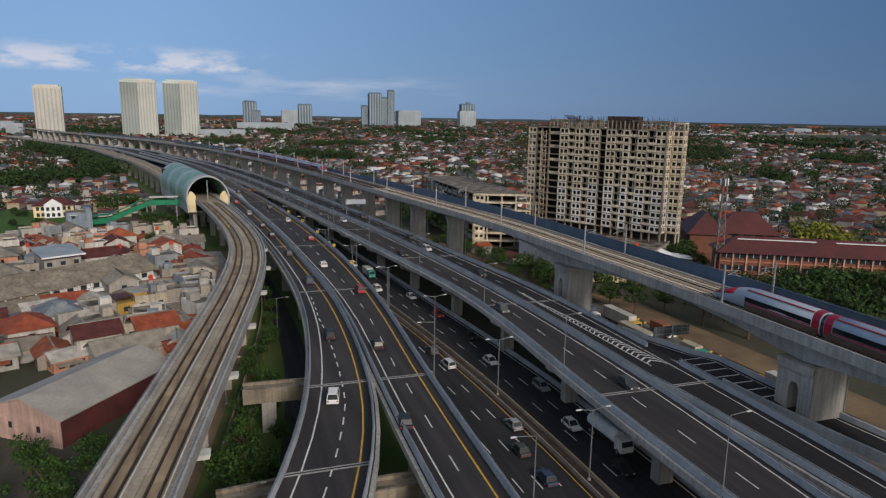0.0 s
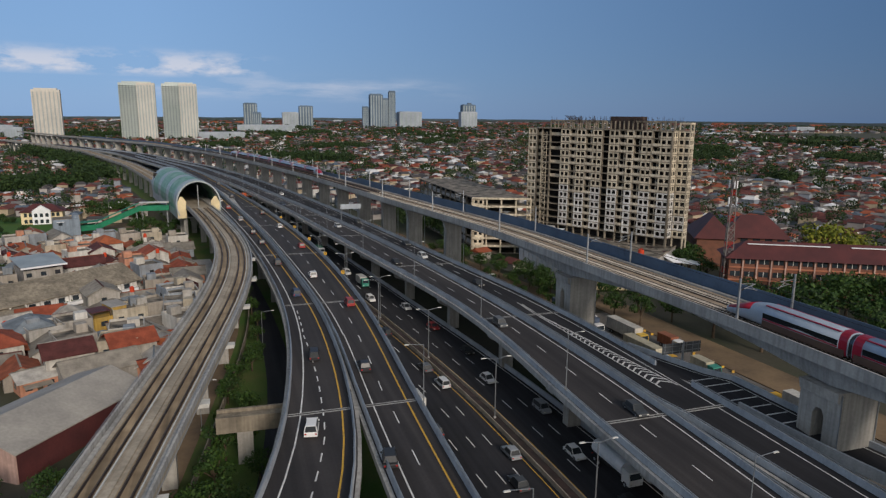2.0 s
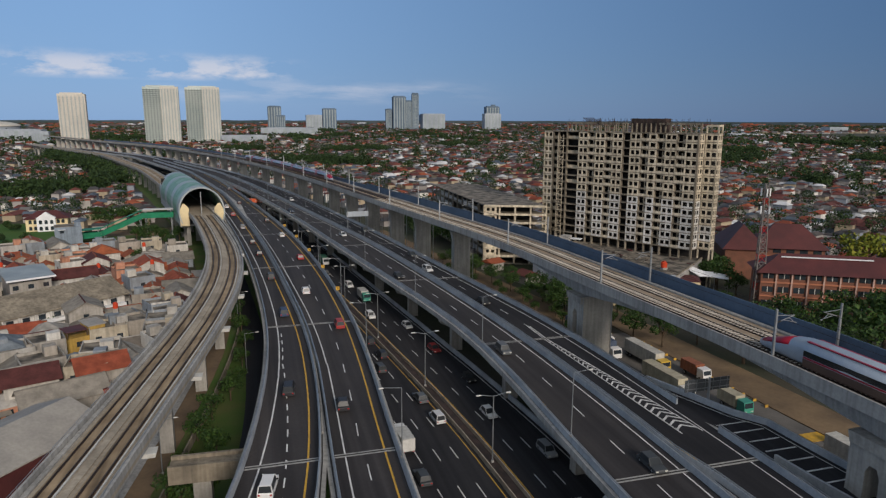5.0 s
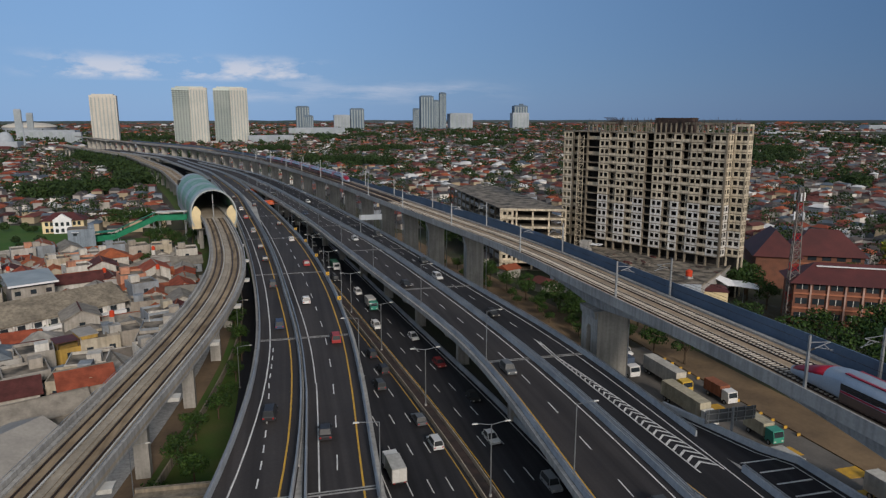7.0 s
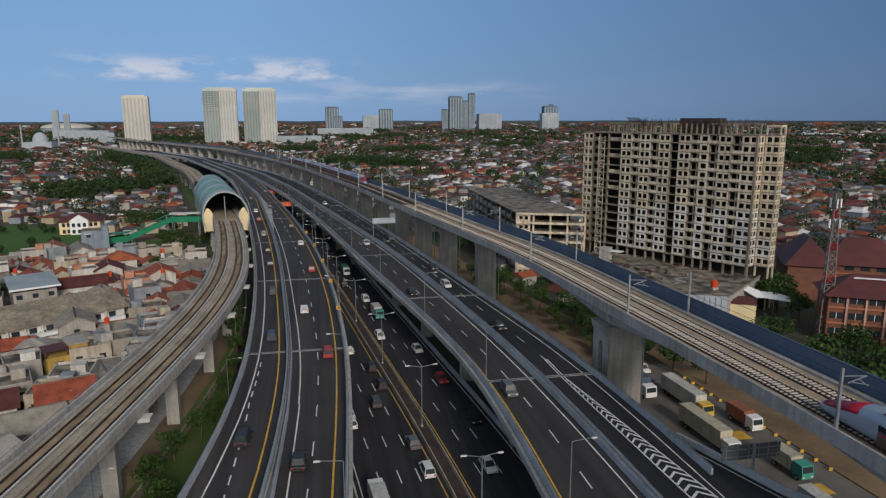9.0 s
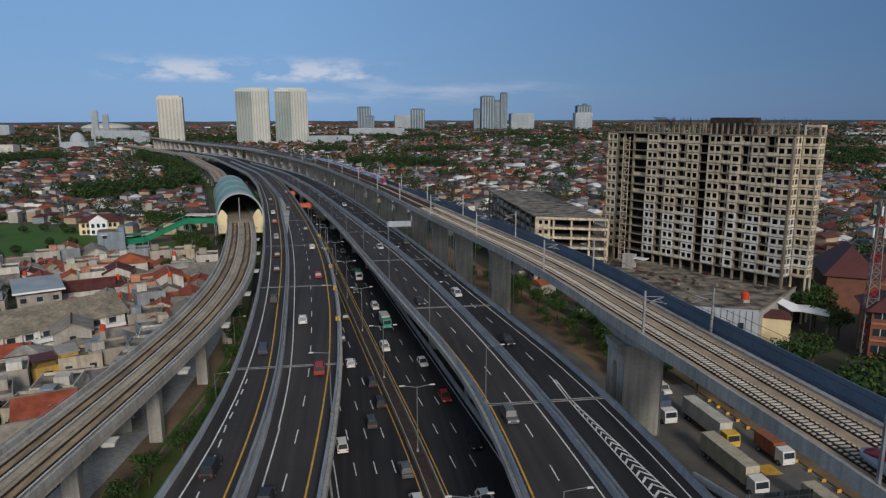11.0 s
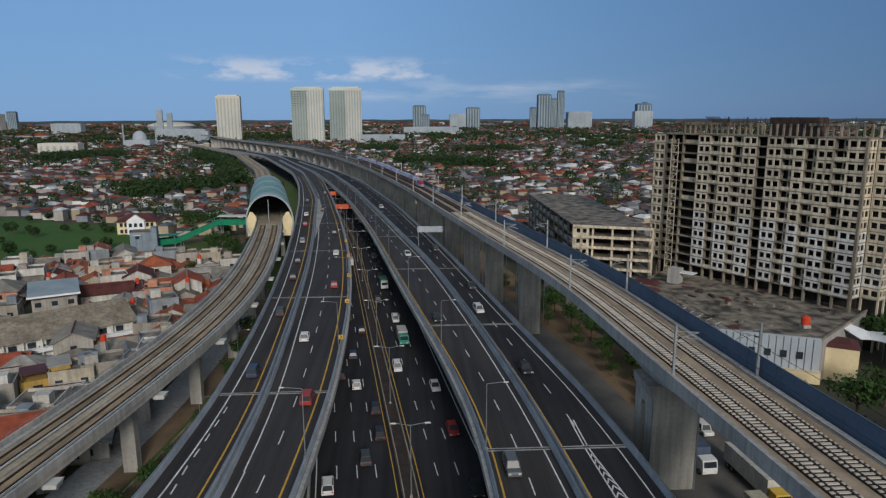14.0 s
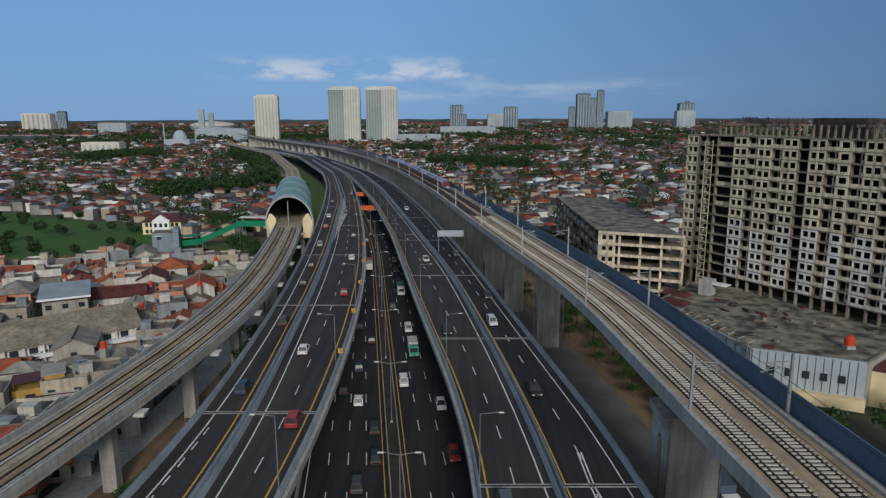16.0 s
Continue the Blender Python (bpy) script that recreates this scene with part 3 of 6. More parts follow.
B2 = viaduct("road_east_exit", "elevated toll road carriageway with a chevron exit gore", lambda y: b2_l(y) if y < -50 else b_m(y) + 0.02, b_r, ZB + 0.004, YN, 900, range(-150, 400, 30), surface="asphalt_low")
barrier_run(B1, b_l, 1, ZB, YN, 800)
barrier_run(B1, shift(b_m, -0.15), -1, ZB, YN, 600)
barrier_run(B2, lambda y: (b2_l(y) if y < -50 else b_m(y)) + 0.15, 1, ZB, YN, 600)
barrier_run(B2, b_r, -1, ZB, YN, -46)
barrier_run(B2, b_r, -1, ZB, -36, 800)
part("edge_line", ribbon(shift(b_l, 1.1), shift(b_l, 1.35), ZB, ZB + LH, YN, 420), "yellow", B1)
part("edge_line", ribbon(shift(b_m, -1.7), shift(b_m, -1.5), ZB, ZB + LH, YN, 420), "white", B1)
part("lane_line", dashes(mid(shift(b_l, 1.2), shift(b_m, -1.6)), ZB, -168, 330, 4, 8), "white", B1, kind="stuff")
fb = lambda y: b2_l(y) if y < -50 else b_m(y)
part("edge_line", ribbon(shift(fb, 1.1), shift(fb, 1.32), ZB + 0.004, ZB + 0.004 + LH, YN, 420), "yellow", B2)
part("edge_line", ribbon(shift(b_r, -1.9), shift(b_r, -1.72), ZB + 0.004, ZB + 0.004 + LH, YN, 420), "white", B2)
part("lane_line", dashes(mid(shift(fb, 1.2), shift(b_r, -1.8), 0.5), ZB + 0.005, 6, 330, 4, 8), "white", B2, kind="stuff")
for y in (-110, -54, -0.5, 56, 112, 168, 224):
    joint(B1, shift(b_l, 0.45), shift(b_m, -0.6), ZB, y)
    joint(B2, shift(fb, 0.6), shift(b_r, -0.45), ZB + 0.004, y)


def gore(y):
    """Left and right edge of the chevron area; it opens towards the exit."""
    k = min(1, max(0, (-1 - y) / 44))
    c = 12.9 + k * 3.4
    return c - 0.25 - 1.5 * k, c + 0.25 + 1.5 * k


for i in (0, 1):
    part("gore_line", ribbon(lambda y: gore(y)[i] - 0.1, lambda y: gore(y)[i] + 0.1, ZB + 0.004, ZB + 0.02, -45, 8, 3), "white", B2)
y = -3.0
while y > -44:
    l, r = gore(y)
    c = (l + r) / 2
    s = Shape()
    for x0 in (l, r):
        s.poly([(x0, y - 1.0, ZB + 0.02), (x0, y - 0.52, ZB + 0.02), (c, y + 0.78, ZB + 0.02), (c, y + 0.3, ZB + 0.02)], [(0, 1, 2, 3)])
    part("chevron", s, "white", B2)
    y -= 1.6
# exit ramp falling away to the right


def ramp_c(y):
    d = max(0.0, -33 - y)
    return b_r(y) + 3.2 + 0.0042 * d * d + 0.05 * d


def ramp_z(y):
    return -9.6 * min(1, max(0, (-46 - y) / 80)) ** 1.15


R1 = thing("road_ramp", "dark exit ramp with white cross hatching curving down", "road", kind="structure")
rl, rr = (lambda y: max(b_r(y) + 0.5, ramp_c(y) - 3.6) if y < -44 else b_r(y) - 0.1), (lambda y: ramp_c(y) + 3.6 if y < -44 else b_r(y) + max(0.4, (-26 - y) * 0.32 + 0.5))
part("deck", ribbon(rl, rr, ZB - 0.8, ZB - 0.01, -150, -26, 4, slope=ramp_z), "asphalt_low", R1)
part("parapet", ribbon(rr, shift(rr, 0.4), ZB - 1.0, ZB + 0.95, -150, -26, 4, slope=ramp_z), "barrier", R1)
part("parapet", ribbon(shift(rl, -0.1), shift(rl, 0.3), ZB - 0.8, ZB + 0.9, -150, -54, 4, slope=ramp_z), "barrier", R1)
for i in range(7):
    y = -44 - i * 2.6
    part("hatch_line", ribbon(lambda q: rl(q) + 0.8, lambda q: rl(q) + 6.0, ZB - 0.01, ZB + 0.012, y - 0.25, y, slope=ramp_z), "white", R1)
part("edge_line", ribbon(shift(rr, -0.9), shift(rr, -0.75), ZB - 0.01, ZB + 0.012, -150, -30, 4, slope=ramp_z), "white", R1)

# ---- high-speed railway viaduct ----
H = thing("railway_viaduct", "high grey concrete railway viaduct with haunched box girder", "viaduct", kind="structure")
hsr_piers = [-137, -64.5, 7.5, 79, 109, 134] + list(range(162, 1150, 30))


def haunch(y):
    """Depth of the girder below the deck; deeper over the two long-span piers."""
    best = 2.3
    for p in (-64.5, 7.5):
        best = max(best, 2.3 + 2.5 * max(0, 1 - abs(y - p) / 34) ** 1.6)
    return best


part("deck", ribbon(hsr_l, hsr_r, ZH - 0.5, ZH, YN, YF, 10), "ballast", H, "tan slab-track bed")
n, y0, st = 230, YN, 5.0
s = Shape()
pts, faces = [], []
for i in range(n + 1):
    y = y0 + i * st
    a, b, d = hsr_l(y), hsr_r(y), haunch(y)
    pts += [(a, y, ZH - 0.51), (b, y, ZH - 0.51), (b - 2.7, y, ZH - 1.1), (b - 3.2, y, ZH - d), (a + 3.2, y, ZH - d), (a + 2.7, y, ZH - 1.1)]
for i in range(n):
    for j in range(6):
        faces.append((6 * i + j, 6 * i + (j + 1) % 6, 6 * i + 6 + (j + 1) % 6, 6 * i + 6 + j))
s.poly(pts, faces + [(5, 4, 3, 2, 1, 0), tuple(6 * n + j for j in range(6))])
part("box_girder", s, "concrete", H)
part("parapet", ribbon(shift(hsr_l, -0.05), shift(hsr_l, 0.25), ZH - 0.9, ZH + 0.95, YN, YF, 10), "concrete", H)
part("cable_trough", ribbon(shift(hsr_l, 0.55), shift(hsr_l, 1.3), ZH, ZH + 0.35, YN, 500, 10), "concrete", H)
part("cable_trough", ribbon(shift(hsr_r, -1.4), shift(hsr_r, -0.6), ZH, ZH + 0.35, YN, 500, 10), "concrete", H)
NW = thing("noise_wall", "dark blue metal noise barrier along the railway", "barrier", kind="structure")
for i in range(60):
    y = YN + i * 6
    part("panel", ribbon(shift(hsr_r, -0.2), hsr_r, ZH - 0.4, ZH + 2.9, y + 0.06, y + 5.94, 6), "noise", NW)
    part("post", Shape().box(hsr_r(y) - 0.1, y, ZH - 0.4, 0.26, 0.18, 3.34), "noise", NW)
part("far_panels", ribbon(shift(hsr_r, -0.2), hsr_r, ZH - 0.4, ZH + 2.0, YN + 360, 900, 10), "noise", NW)
for c in (3.7, 8.3):
    part("plinth", ribbon(shift(hsr_l, c - 1.3), shift(hsr_l, c + 1.3), ZH, ZH + 0.22, YN, 600, 10), "rust", H, "dark rust-brown track slab")
    for q in (-0.75, 0.75):
        part("rail", ribbon(shift(hsr_l, c + q - 0.07), shift(hsr_l, c + q + 0.07), ZH + 0.22, ZH + 0.42, YN, 600, 10), "rail", H)
    s = Shape()
    y = -120.0
    while y < 150:
        s.box(hsr_l(y) + c, y, ZH + 0.2, 2.5, 0.32, 0.12)
        y += 0.75
    part("sleepers", s, "sleeper", H, kind="stuff")
for y in hsr_piers:
    c = hsr_l(y) + 6
    long = y in (-64.5, 7.5, -137)
    d = haunch(y)
    hw = 4.3 if long else 3.4
    top = ZH - d + 0.02
    if long:
        # twin-leg pier, the legs in line with the track, with an arched opening between them
        prof = [(-3.5, -0.3), (-1.0, -0.3), (-1.0, top - 4.6), (-0.5, top - 3.6), (0.5, top - 3.6), (1.0, top - 4.6), (1.0, -0.3), (3.5, -0.3), (3.5, top), (-3.5, top)]
        part("pier", Shape().extrude(prof, lambda k, p, q: (k, y + p, q), c - 3.6, c + 3.6), "pier", H, "twin-leg concrete pier")
        part("pier_head", Shape().box(c, y, top - 1.6, 8.0, 6.6, 1.58, top=1.06), "pier", H)
    else:
        prof = [(-2.7, -0.3), (2.7, -0.3), (2.7, top - 3), (3.5, top), (-3.5, top), (-2.7, top - 3)]
        part("pier", Shape().extrude(prof, lambda k, p, q: (c + p, k, q), y - 1.3, y + 1.3), "pier", H)
    for q in (-1, 1):
        part("drain_pipe", Shape().tube((c + q * 3.55, y - 3.6 if long else y - 1.4, 0), (c + q * 3.55, y - 3.6 if long else y - 1.4, top - 0.2), 0.12, 0.12, 6), "steel", H)


def mast(x, y, side):
    o = thing("catenary_mast", "galvanised steel overhead line mast with bracket arms", "mast", pose(x, y, ZH), "overhead line masts")
    part("pole", Shape().box(0, 0, 0, 0.34, 0.34, 7.6, top=0.75), "steel", o)
    part("base_plate", Shape().box(0, 0, 0, 0.7, 0.7, 0.12), "steel", o)
    part("bracket", Shape().bar((0, 0, 5.6), (side * 3.1, 0, 6.5), 0.11).bar((0, 0, 6.7), (side * 3.1, 0, 6.5), 0.09).bar((side * 2.2, 0, 6.2), (side * 3.4, 0, 5.3), 0.08).bar((side * 1.2, 0, 5.95), (side * 3.6, 0, 5.4), 0.08), "steel", o)
    part("insulator", Shape().tube((side * 0.3, 0, 5.68), (side * 0.8, 0, 5.84), 0.12, 0.12, 6), "dark", o)
    return o


for i in range(-3, 12):
    y = -5 + i * 44
    mast(hsr_l(y) + 0.55, y, 1)
    mast(hsr_r(y) - 0.75, y, -1)
for c in (3.7, 8.3):
    w = thing("contact_wire", "thin overhead contact and carrier wires", "wire")
    for q, name in ((5.3, "wire"), (6.6, "carrier_wire")):
        part(name, ribbon(shift(hsr_l, c - 0.02), shift(hsr_l, c + 0.02), ZH + q, ZH + q + 0.04, -150, 420, 10), "dark", w)

# ---- light rail viaduct ----
L = thing("light_rail_viaduct", "curving tan concrete light rail viaduct with rusty tracks", "viaduct", kind="structure")
part("deck", ribbon(shift(lrt_c, -5.15), shift(lrt_c, 5.15), ZL - 0.5, ZL, YN, 1000, 6), "guide", L)
s = Shape()
pts, faces, n = [], [], 150
for i in range(n + 1):
    y = YN + i * 8
    c = lrt_c(y)
    pts += [(c - 5.15, y, ZL - 0.51), (c + 5.15, y, ZL - 0.51), (c + 2.4, y, ZL - 1.2), (c + 2.0, y, ZL - 2.4), (c - 2.0, y, ZL - 2.4), (c - 2.4, y, ZL - 1.2)]
for i in range(n):
    for j in range(6):
        faces.append((6 * i + j, 6 * i + (j + 1) % 6, 6 * i + 6 + (j + 1) % 6, 6 * i + 6 + j))
s.poly(pts, faces + [(5, 4, 3, 2, 1, 0), tuple(6 * n + j for j in range(6))])
part("box_girder", s, "concrete", L)
for q in (-1, 1):
    part("parapet", ribbon(shift(lrt_c, q * 4.97 - 0.17), shift(lrt_c, q * 4.97 + 0.17), ZL - 0.9, ZL + 0.95, YN, 1000, 6), "concrete", L)
    part("cable_duct", ribbon(shift(lrt_c, q * 4.35 - 0.3), shift(lrt_c, q * 4.35 + 0.3), ZL, ZL + 0.3, YN, 172, 6), "concrete", L)
    part("third_rail", ribbon(shift(lrt_c, q * 2.25 + 1.28), shift(lrt_c, q * 2.25 + 1.44), ZL + 0.25, ZL + 0.45, YN, 172, 6), "sleeve", L, "cream third-rail cover")
    part("bed", ribbon(shift(lrt_c, q * 2.25 - 1.15), shift(lrt_c, q * 2.25 + 1.15), ZL, ZL + 0.14, YN, 172, 6), "trackbed", L, "rust-stained track slab")
    for r in (-0.75, 0.75):
        c = q * 2.25 + r
        part("rail_gutter", ribbon(shift(lrt_c, c - 0.2), shift(lrt_c, c + 0.2), ZL + 0.14, ZL + 0.17, YN, 172, 6), "rust", L)
        part("rail", ribbon(shift(lrt_c, c - 0.06), shift(lrt_c, c + 0.06), ZL + 0.16, ZL + 0.33, YN, 172, 6), "rail", L)
    part("handrail", ribbon(shift(lrt_c, q * 4.97 - 0.03), shift(lrt_c, q * 4.97 + 0.03), ZL + 1.35, ZL + 1.41, YN, 172, 6), "steel", L)
    for i in range(75):
        y = -120 + i * 3.9
        if y < 172:
            part("rail_post", Shape().box(lrt_c(y) + q * 4.97, y, ZL + 0.94, 0.06, 0.06, 0.46), "steel", L)
for q in (-2.25, 2.25):
    part("bed", ribbon(shift(lrt_c, q - 1.15), shift(lrt_c, q + 1.15), ZL, ZL + 0.14, 262, 900, 8), "trackbed", L, "rust-stained track slab")
part("walkway", ribbon(shift(lrt_c, -0.45), shift(lrt_c, 0.45), ZL, ZL + 0.22, YN, 172, 6), "guide", L)
for k, y in enumerate(np.arange(-112, 1000, 25.4)):
    c = lrt_c(y)
    part("pier", Shape().box(c, y, -0.3, 2.2, 1.8, ZL - 3.2), "pier", L)
    part("pier_cap", Shape().extrude([(-1.1, ZL - 4.4), (1.1, ZL - 4.4), (2.5, ZL - 2.9), (2.5, ZL - 2.41), (-2.5, ZL - 2.41), (-2.5, ZL - 2.9)], lambda n, p, q: (c + p, n, q), y - 1.2, y + 1.2), "pier", L)
    if y < 180:
        part("corbel", Shape().box(c + 5.3, y, ZL - 1.9, 1.6, 1.5, 0.7, top=1.25), "sleeve", L, "pale drain box bracket")
# ---- station with arched shell ----
ST = thing("light_rail_station", "arched light rail station with green and ribbed metal shell", "station")
SY0, SY1 = 178.0, 268.0


def arch(y0, y1, r, zc, t, name, mat, n=20, a0=-28):
    s = Shape()
    angs = [radians(a0 + (180 - 2 * a0) * i / n) for i in range(n + 1)]
    m = max(1, int((y1 - y0) / 9))
    pts, faces = [], []
    for k in range(m + 1):
        y = y0 + (y1 - y0) * k / m
        c = lrt_c(y) + 0.3
        for a in angs:
            for rr in (r, r - t):
                pts.append((c + rr * math.cos(a), y, zc + rr * 1.12 * math.sin(a)))
    w = 2 * (n + 1)
    for k in range(m):
        for i in range(n):
            o = k * w + 2 * i
            faces += [(o, o + 2, o + w + 2, o + w), (o + 1, o + w + 1, o + w + 3, o + 3)]
        for o in (k * w, k * w + 2 * n):
            faces.append((o, o + w, o + w + 1, o + 1))
    for o in (0, m * w):
        faces += [(o + 2 * i, o + 2 * i + 1, o + 2 * i + 3, o + 2 * i + 2) for i in range(n)]
    s.poly(pts, faces)
    part(name, s, mat, ST)


for i in range(4):
    arch(SY0 + i * 2.3, SY0 + i * 2.3 + 2.15, 9.3 + 0.05 * (i % 2), 15.2, 0.4, "shell_rib", "shell")
for i in range(9):
    y = SY0 + 9.3 + i * 9
    arch(y, y + 8.8, 9.15, 15.2, 0.35, "shell_panel", "shellgreen" if i % 3 != 2 else "shell")
arch(SY0 - 0.5, SY0 + 0.3, 9.45, 15.2, 0.55, "portal_frame", "shell")
c = lrt_c(SY0) + 0.3
for q in (-1, 1):
    part("portal_wall", Shape().extrude([(q * 8.9, 9.2), (q * 5.2, 9.2), (q * 5.2, 16.6), (q * 6.6, 18.6), (q * 7.6, 18.8), (q * 9.1, 15.5)][::q], lambda n, p, z: (c + p, n, z), SY0 - 0.2, SY0 + 0.5), "cream", ST, "cream portal side wall")
    part("platform", ribbon(shift(lrt_c, q * 6.7 - 1.6), shift(lrt_c, q * 6.7 + 1.6), ZL - 0.6, ZL + 1.1, SY0 + 2, SY1), "concrete", ST)
    part("side_wall", ribbon(shift(lrt_c, q * 8.6 + 0.3 - 0.15), shift(lrt_c, q * 8.6 + 0.3 + 0.15), 8.6, 13.5, SY0, SY1), "shell", ST)
part("soffit", ribbon(shift(lrt_c, -8.2), shift(lrt_c, 8.6), 9.0, 9.5, SY0 + 0.6, SY1), "concrete", ST)
# near-black sheet added across the tracks as the hall's inner shade
part("back_screen", Shape().box(lrt_c(SY1 - 6) + 0.3, SY1 - 6, 9.5, 17, 0.4, 13), "dark", ST)
for i in range(8):
    y = SY0 + 4 + i * 12
    for q in (-5, 5):
        part("column", Shape().box(lrt_c(y) + q, y, -0.2, 1.6, 1.6, 9.3), "pier", ST)
part("mast", Shape().box(c, SY0 - 1.4, ZL, 0.3, 0.3, 9.6), "steel", ST)

SW = thing("station_stairway", "green-roofed covered stairway and footbridge to the station", "stairway")
e = Vector((lrt_c(205) - 8.6, 205, 0))
for i, (x0, z0, x1, z1, w) in enumerate([(0, 13, -13, 13, 4), (-13, 13, -31, 5.2, 4), (-31, 5.2, -42, 4.4, 5)]):
    part("side_panel", Shape().extrude([(x0, z0 - 3.4), (x1, z1 - 3.4), (x1, z1 - 0.9), (x0, z0 - 0.9)], lambda n, p, z: (e.x + p, e.y + n, z), -w / 2, -w / 2 + 0.15), "green", SW)
    part("side_panel", Shape().extrude([(x0, z0 - 3.4), (x1, z1 - 3.4), (x1, z1 - 0.9), (x0, z0 - 0.9)], lambda n, p, z: (e.x + p, e.y + n, z), w / 2 - 0.15, w / 2), "green", SW)
    part("roof", Shape().extrude([(x0, z0 + 0.3), (x1, z1 + 0.3), (x1, z1 + 0.55), (x0, z0 + 0.55)], lambda n, p, z: (e.x + p, e.y + n, z), -w / 2 - 0.5, w / 2 + 0.5), "green" if i else "sleeve", SW)
    part("floor", Shape().extrude([(x0, z0 - 3.4), (x1, z1 - 3.4), (x1, z1 - 3.1), (x0, z0 - 3.1)], lambda n, p, z: (e.x + p, e.y + n, z), -w / 2 + 0.16, w / 2 - 0.16), "concrete", SW)
    for q in (0.08, 0.92):
        x, z = x0 + (x1 - x0) * q, z0 + (z1 - z0) * q
        for d in (-w / 2 + 0.3, w / 2 - 0.3):
            part("post", Shape().box(e.x + x, e.y + d, 0, 0.25, 0.25, z + 0.3), "steel", SW)

# ---- portal beams between the elevated roads ----
for y in (276, 340):
    o = thing("portal_beam", "orange painted steel portal beam on concrete columns", "beam", group="portal beams")
    x0, x1 = a_r(y) - 1, b_l(y) + 4
    part("crossbeam", Shape().box((x0 + x1) / 2, y, 8.8 - 2.4, x1 - x0 + 3, 3.2, 2.2), "orange", o)
    for x in (x0, x1):
        part("column", Shape().box(x, y, -0.2, 2.2, 2.2, 6.8), "pier", o)

# unfinished pier heads left of the elevated road
for x, y, w, rz in ((-51.8, -31, 10.5, -0.05), (-56.5, -64, 9, 0.1), (-38.6, -67, 7.5, 0.0)):
    o = thing("pier_stub", "weathered concrete pier head standing without a deck", "pier", pose(x, y, 0, 0, 0, math.degrees(rz)), "bare pier heads")
    part("cap", Shape().box(0, 0, 5.9, w, 3.6, 2.1).box(0, 1.5, 8.0, w, 0.5, 0.5).box(0, -1.5, 8.0, w, 0.5, 0.5), "slab", o)
    part("column", Shape().box(-1, 0, -0.2, 2.4, 2.2, 6.1), "pier", o)

# ---- lamps ----


def street_lamp(x, y, z, arm, h=9.5):
    o = thing("street_lamp", "slim galvanised street lamp with a single arm", "street lamp", pose(x, y, z), "street lamps")
    part("pole", Shape().tube((0, 0, 0), (0, 0, h), 0.09, 0.055, 6), "steel", o)
    part("arm", Shape().bar((0, 0, h), (arm * 2.4, 0, h + 0.25), 0.06), "steel", o)
    part("head", Shape().box(arm * 2.6, 0, h + 0.16, 0.7, 0.24, 0.12, top=0.8), "sleeve", o)
    part("base", Shape().box(0, 0, -0.02, 0.4, 0.4, 0.25), "concrete", o)


for i in range(-3, 9):
    y = -5.6 + i * 39.6
    street_lamp(a_r(y) - 0.21, y, ZA + 0.95, -1)
    y = -2 + i * 41
    street_lamp(b_l(y) + 0.21, y, ZB + 0.95, 1)
for i in range(10):
    y = -62 + i * 33
    o = thing("street_lamp", "tall twin-arm street lamp on the motorway median", "street lamp", pose(low_m(y), y, 0.4), "median lamps")
    part("pole", Shape().tube((0, 0, 0), (0, 0, 11.5), 0.12, 0.08, 6), "steel", o)
    part("base", Shape().box(0, 0, 0, 0.4, 0.4, 0.3), "concrete", o)
    for q in (-1, 1):
        part("arm", Shape().bar((0, 0, 11.4), (q * 2.2, 0, 11.8), 0.08), "steel", o)
        part("head", Shape().box(q * 2.5, 0, 11.72, 0.9, 0.3, 0.14, top=0.8), "sleeve", o)
for x, y in ((-60, -18), (-47.5, 22), (-58, -64), (-50, 58)):
    street_lamp(x, y, 0.06, 1, 9)
for i in range(5):
    y = -60 + i * 26
    o = thing("chevron_sign", "small yellow and black chevron board on the parapet", "sign", pose(a_r(y + 100) - 0.2, y + 100, ZA + 0.94), "chevron boards")
    part("board", Shape().box(0, 0, 0.3, 0.9, 0.06, 0.9), "yellow", o)
    part("mark", Shape().poly([(-0.3, -0.04, 0.45), (0.1, -0.04, 0.75), (-0.3, -0.04, 1.05), (-0.05, -0.04, 1.05), (0.35, -0.04, 0.75), (-0.05, -0.04, 0.45)], [(0, 1, 2, 3, 4, 5)]), "dark", o)
    part("post", Shape().box(0, 0.05, 0, 0.08, 0.05, 1.0), "steel", o)

# overhead direction sign (back towards the camera) and gantry by the exit
o = thing("overhead_sign", "direction sign on a post, grey back side", "sign", pose(-3.4, 147, ZB))
part("board", Shape().box(-0.5, 0, 5.2, 9.0, 0.15, 2.1), "farwhite", o, "pale sign board")
for q in (-4.5, -2.2, 0, 2.2, 4.0):
    part("rib", Shape().box(q - 0.3, -0.15, 5.1, 0.12, 0.12, 2.3), "steel", o)
part("post", Shape().tube((-4.6, 0, 0), (-4.6, 0, 7.4), 0.2, 0.16, 8), "steel", o)
o = thing("exit_sign", "dark backs of exit sign boards on one post", "sign", pose(25.2, -36.7, 0.1))
part("post", Shape().tube((0, 0, 0), (0, 0, 14.2), 0.26, 0.2, 8), "steel", o)
for q, w in ((-2.3, 4.2), (2.1, 3.6)):
    b = part("board", Shape().box(q, 0.2, 12.0, w, 0.15, 2.0), "signback", o)
    for i in range(3):
        part("rib", Shape().box(q + (i - 1) * w * 0.38, 0.08, 11.95, 0.1, 0.1, 2.1), "steel", b)
for z in (12.5, 13.5):
    part("rail", Shape().bar((-4.2, 0, z), (3.8, 0, z), 0.12), "steel", o)

# ---- unfinished tower ----
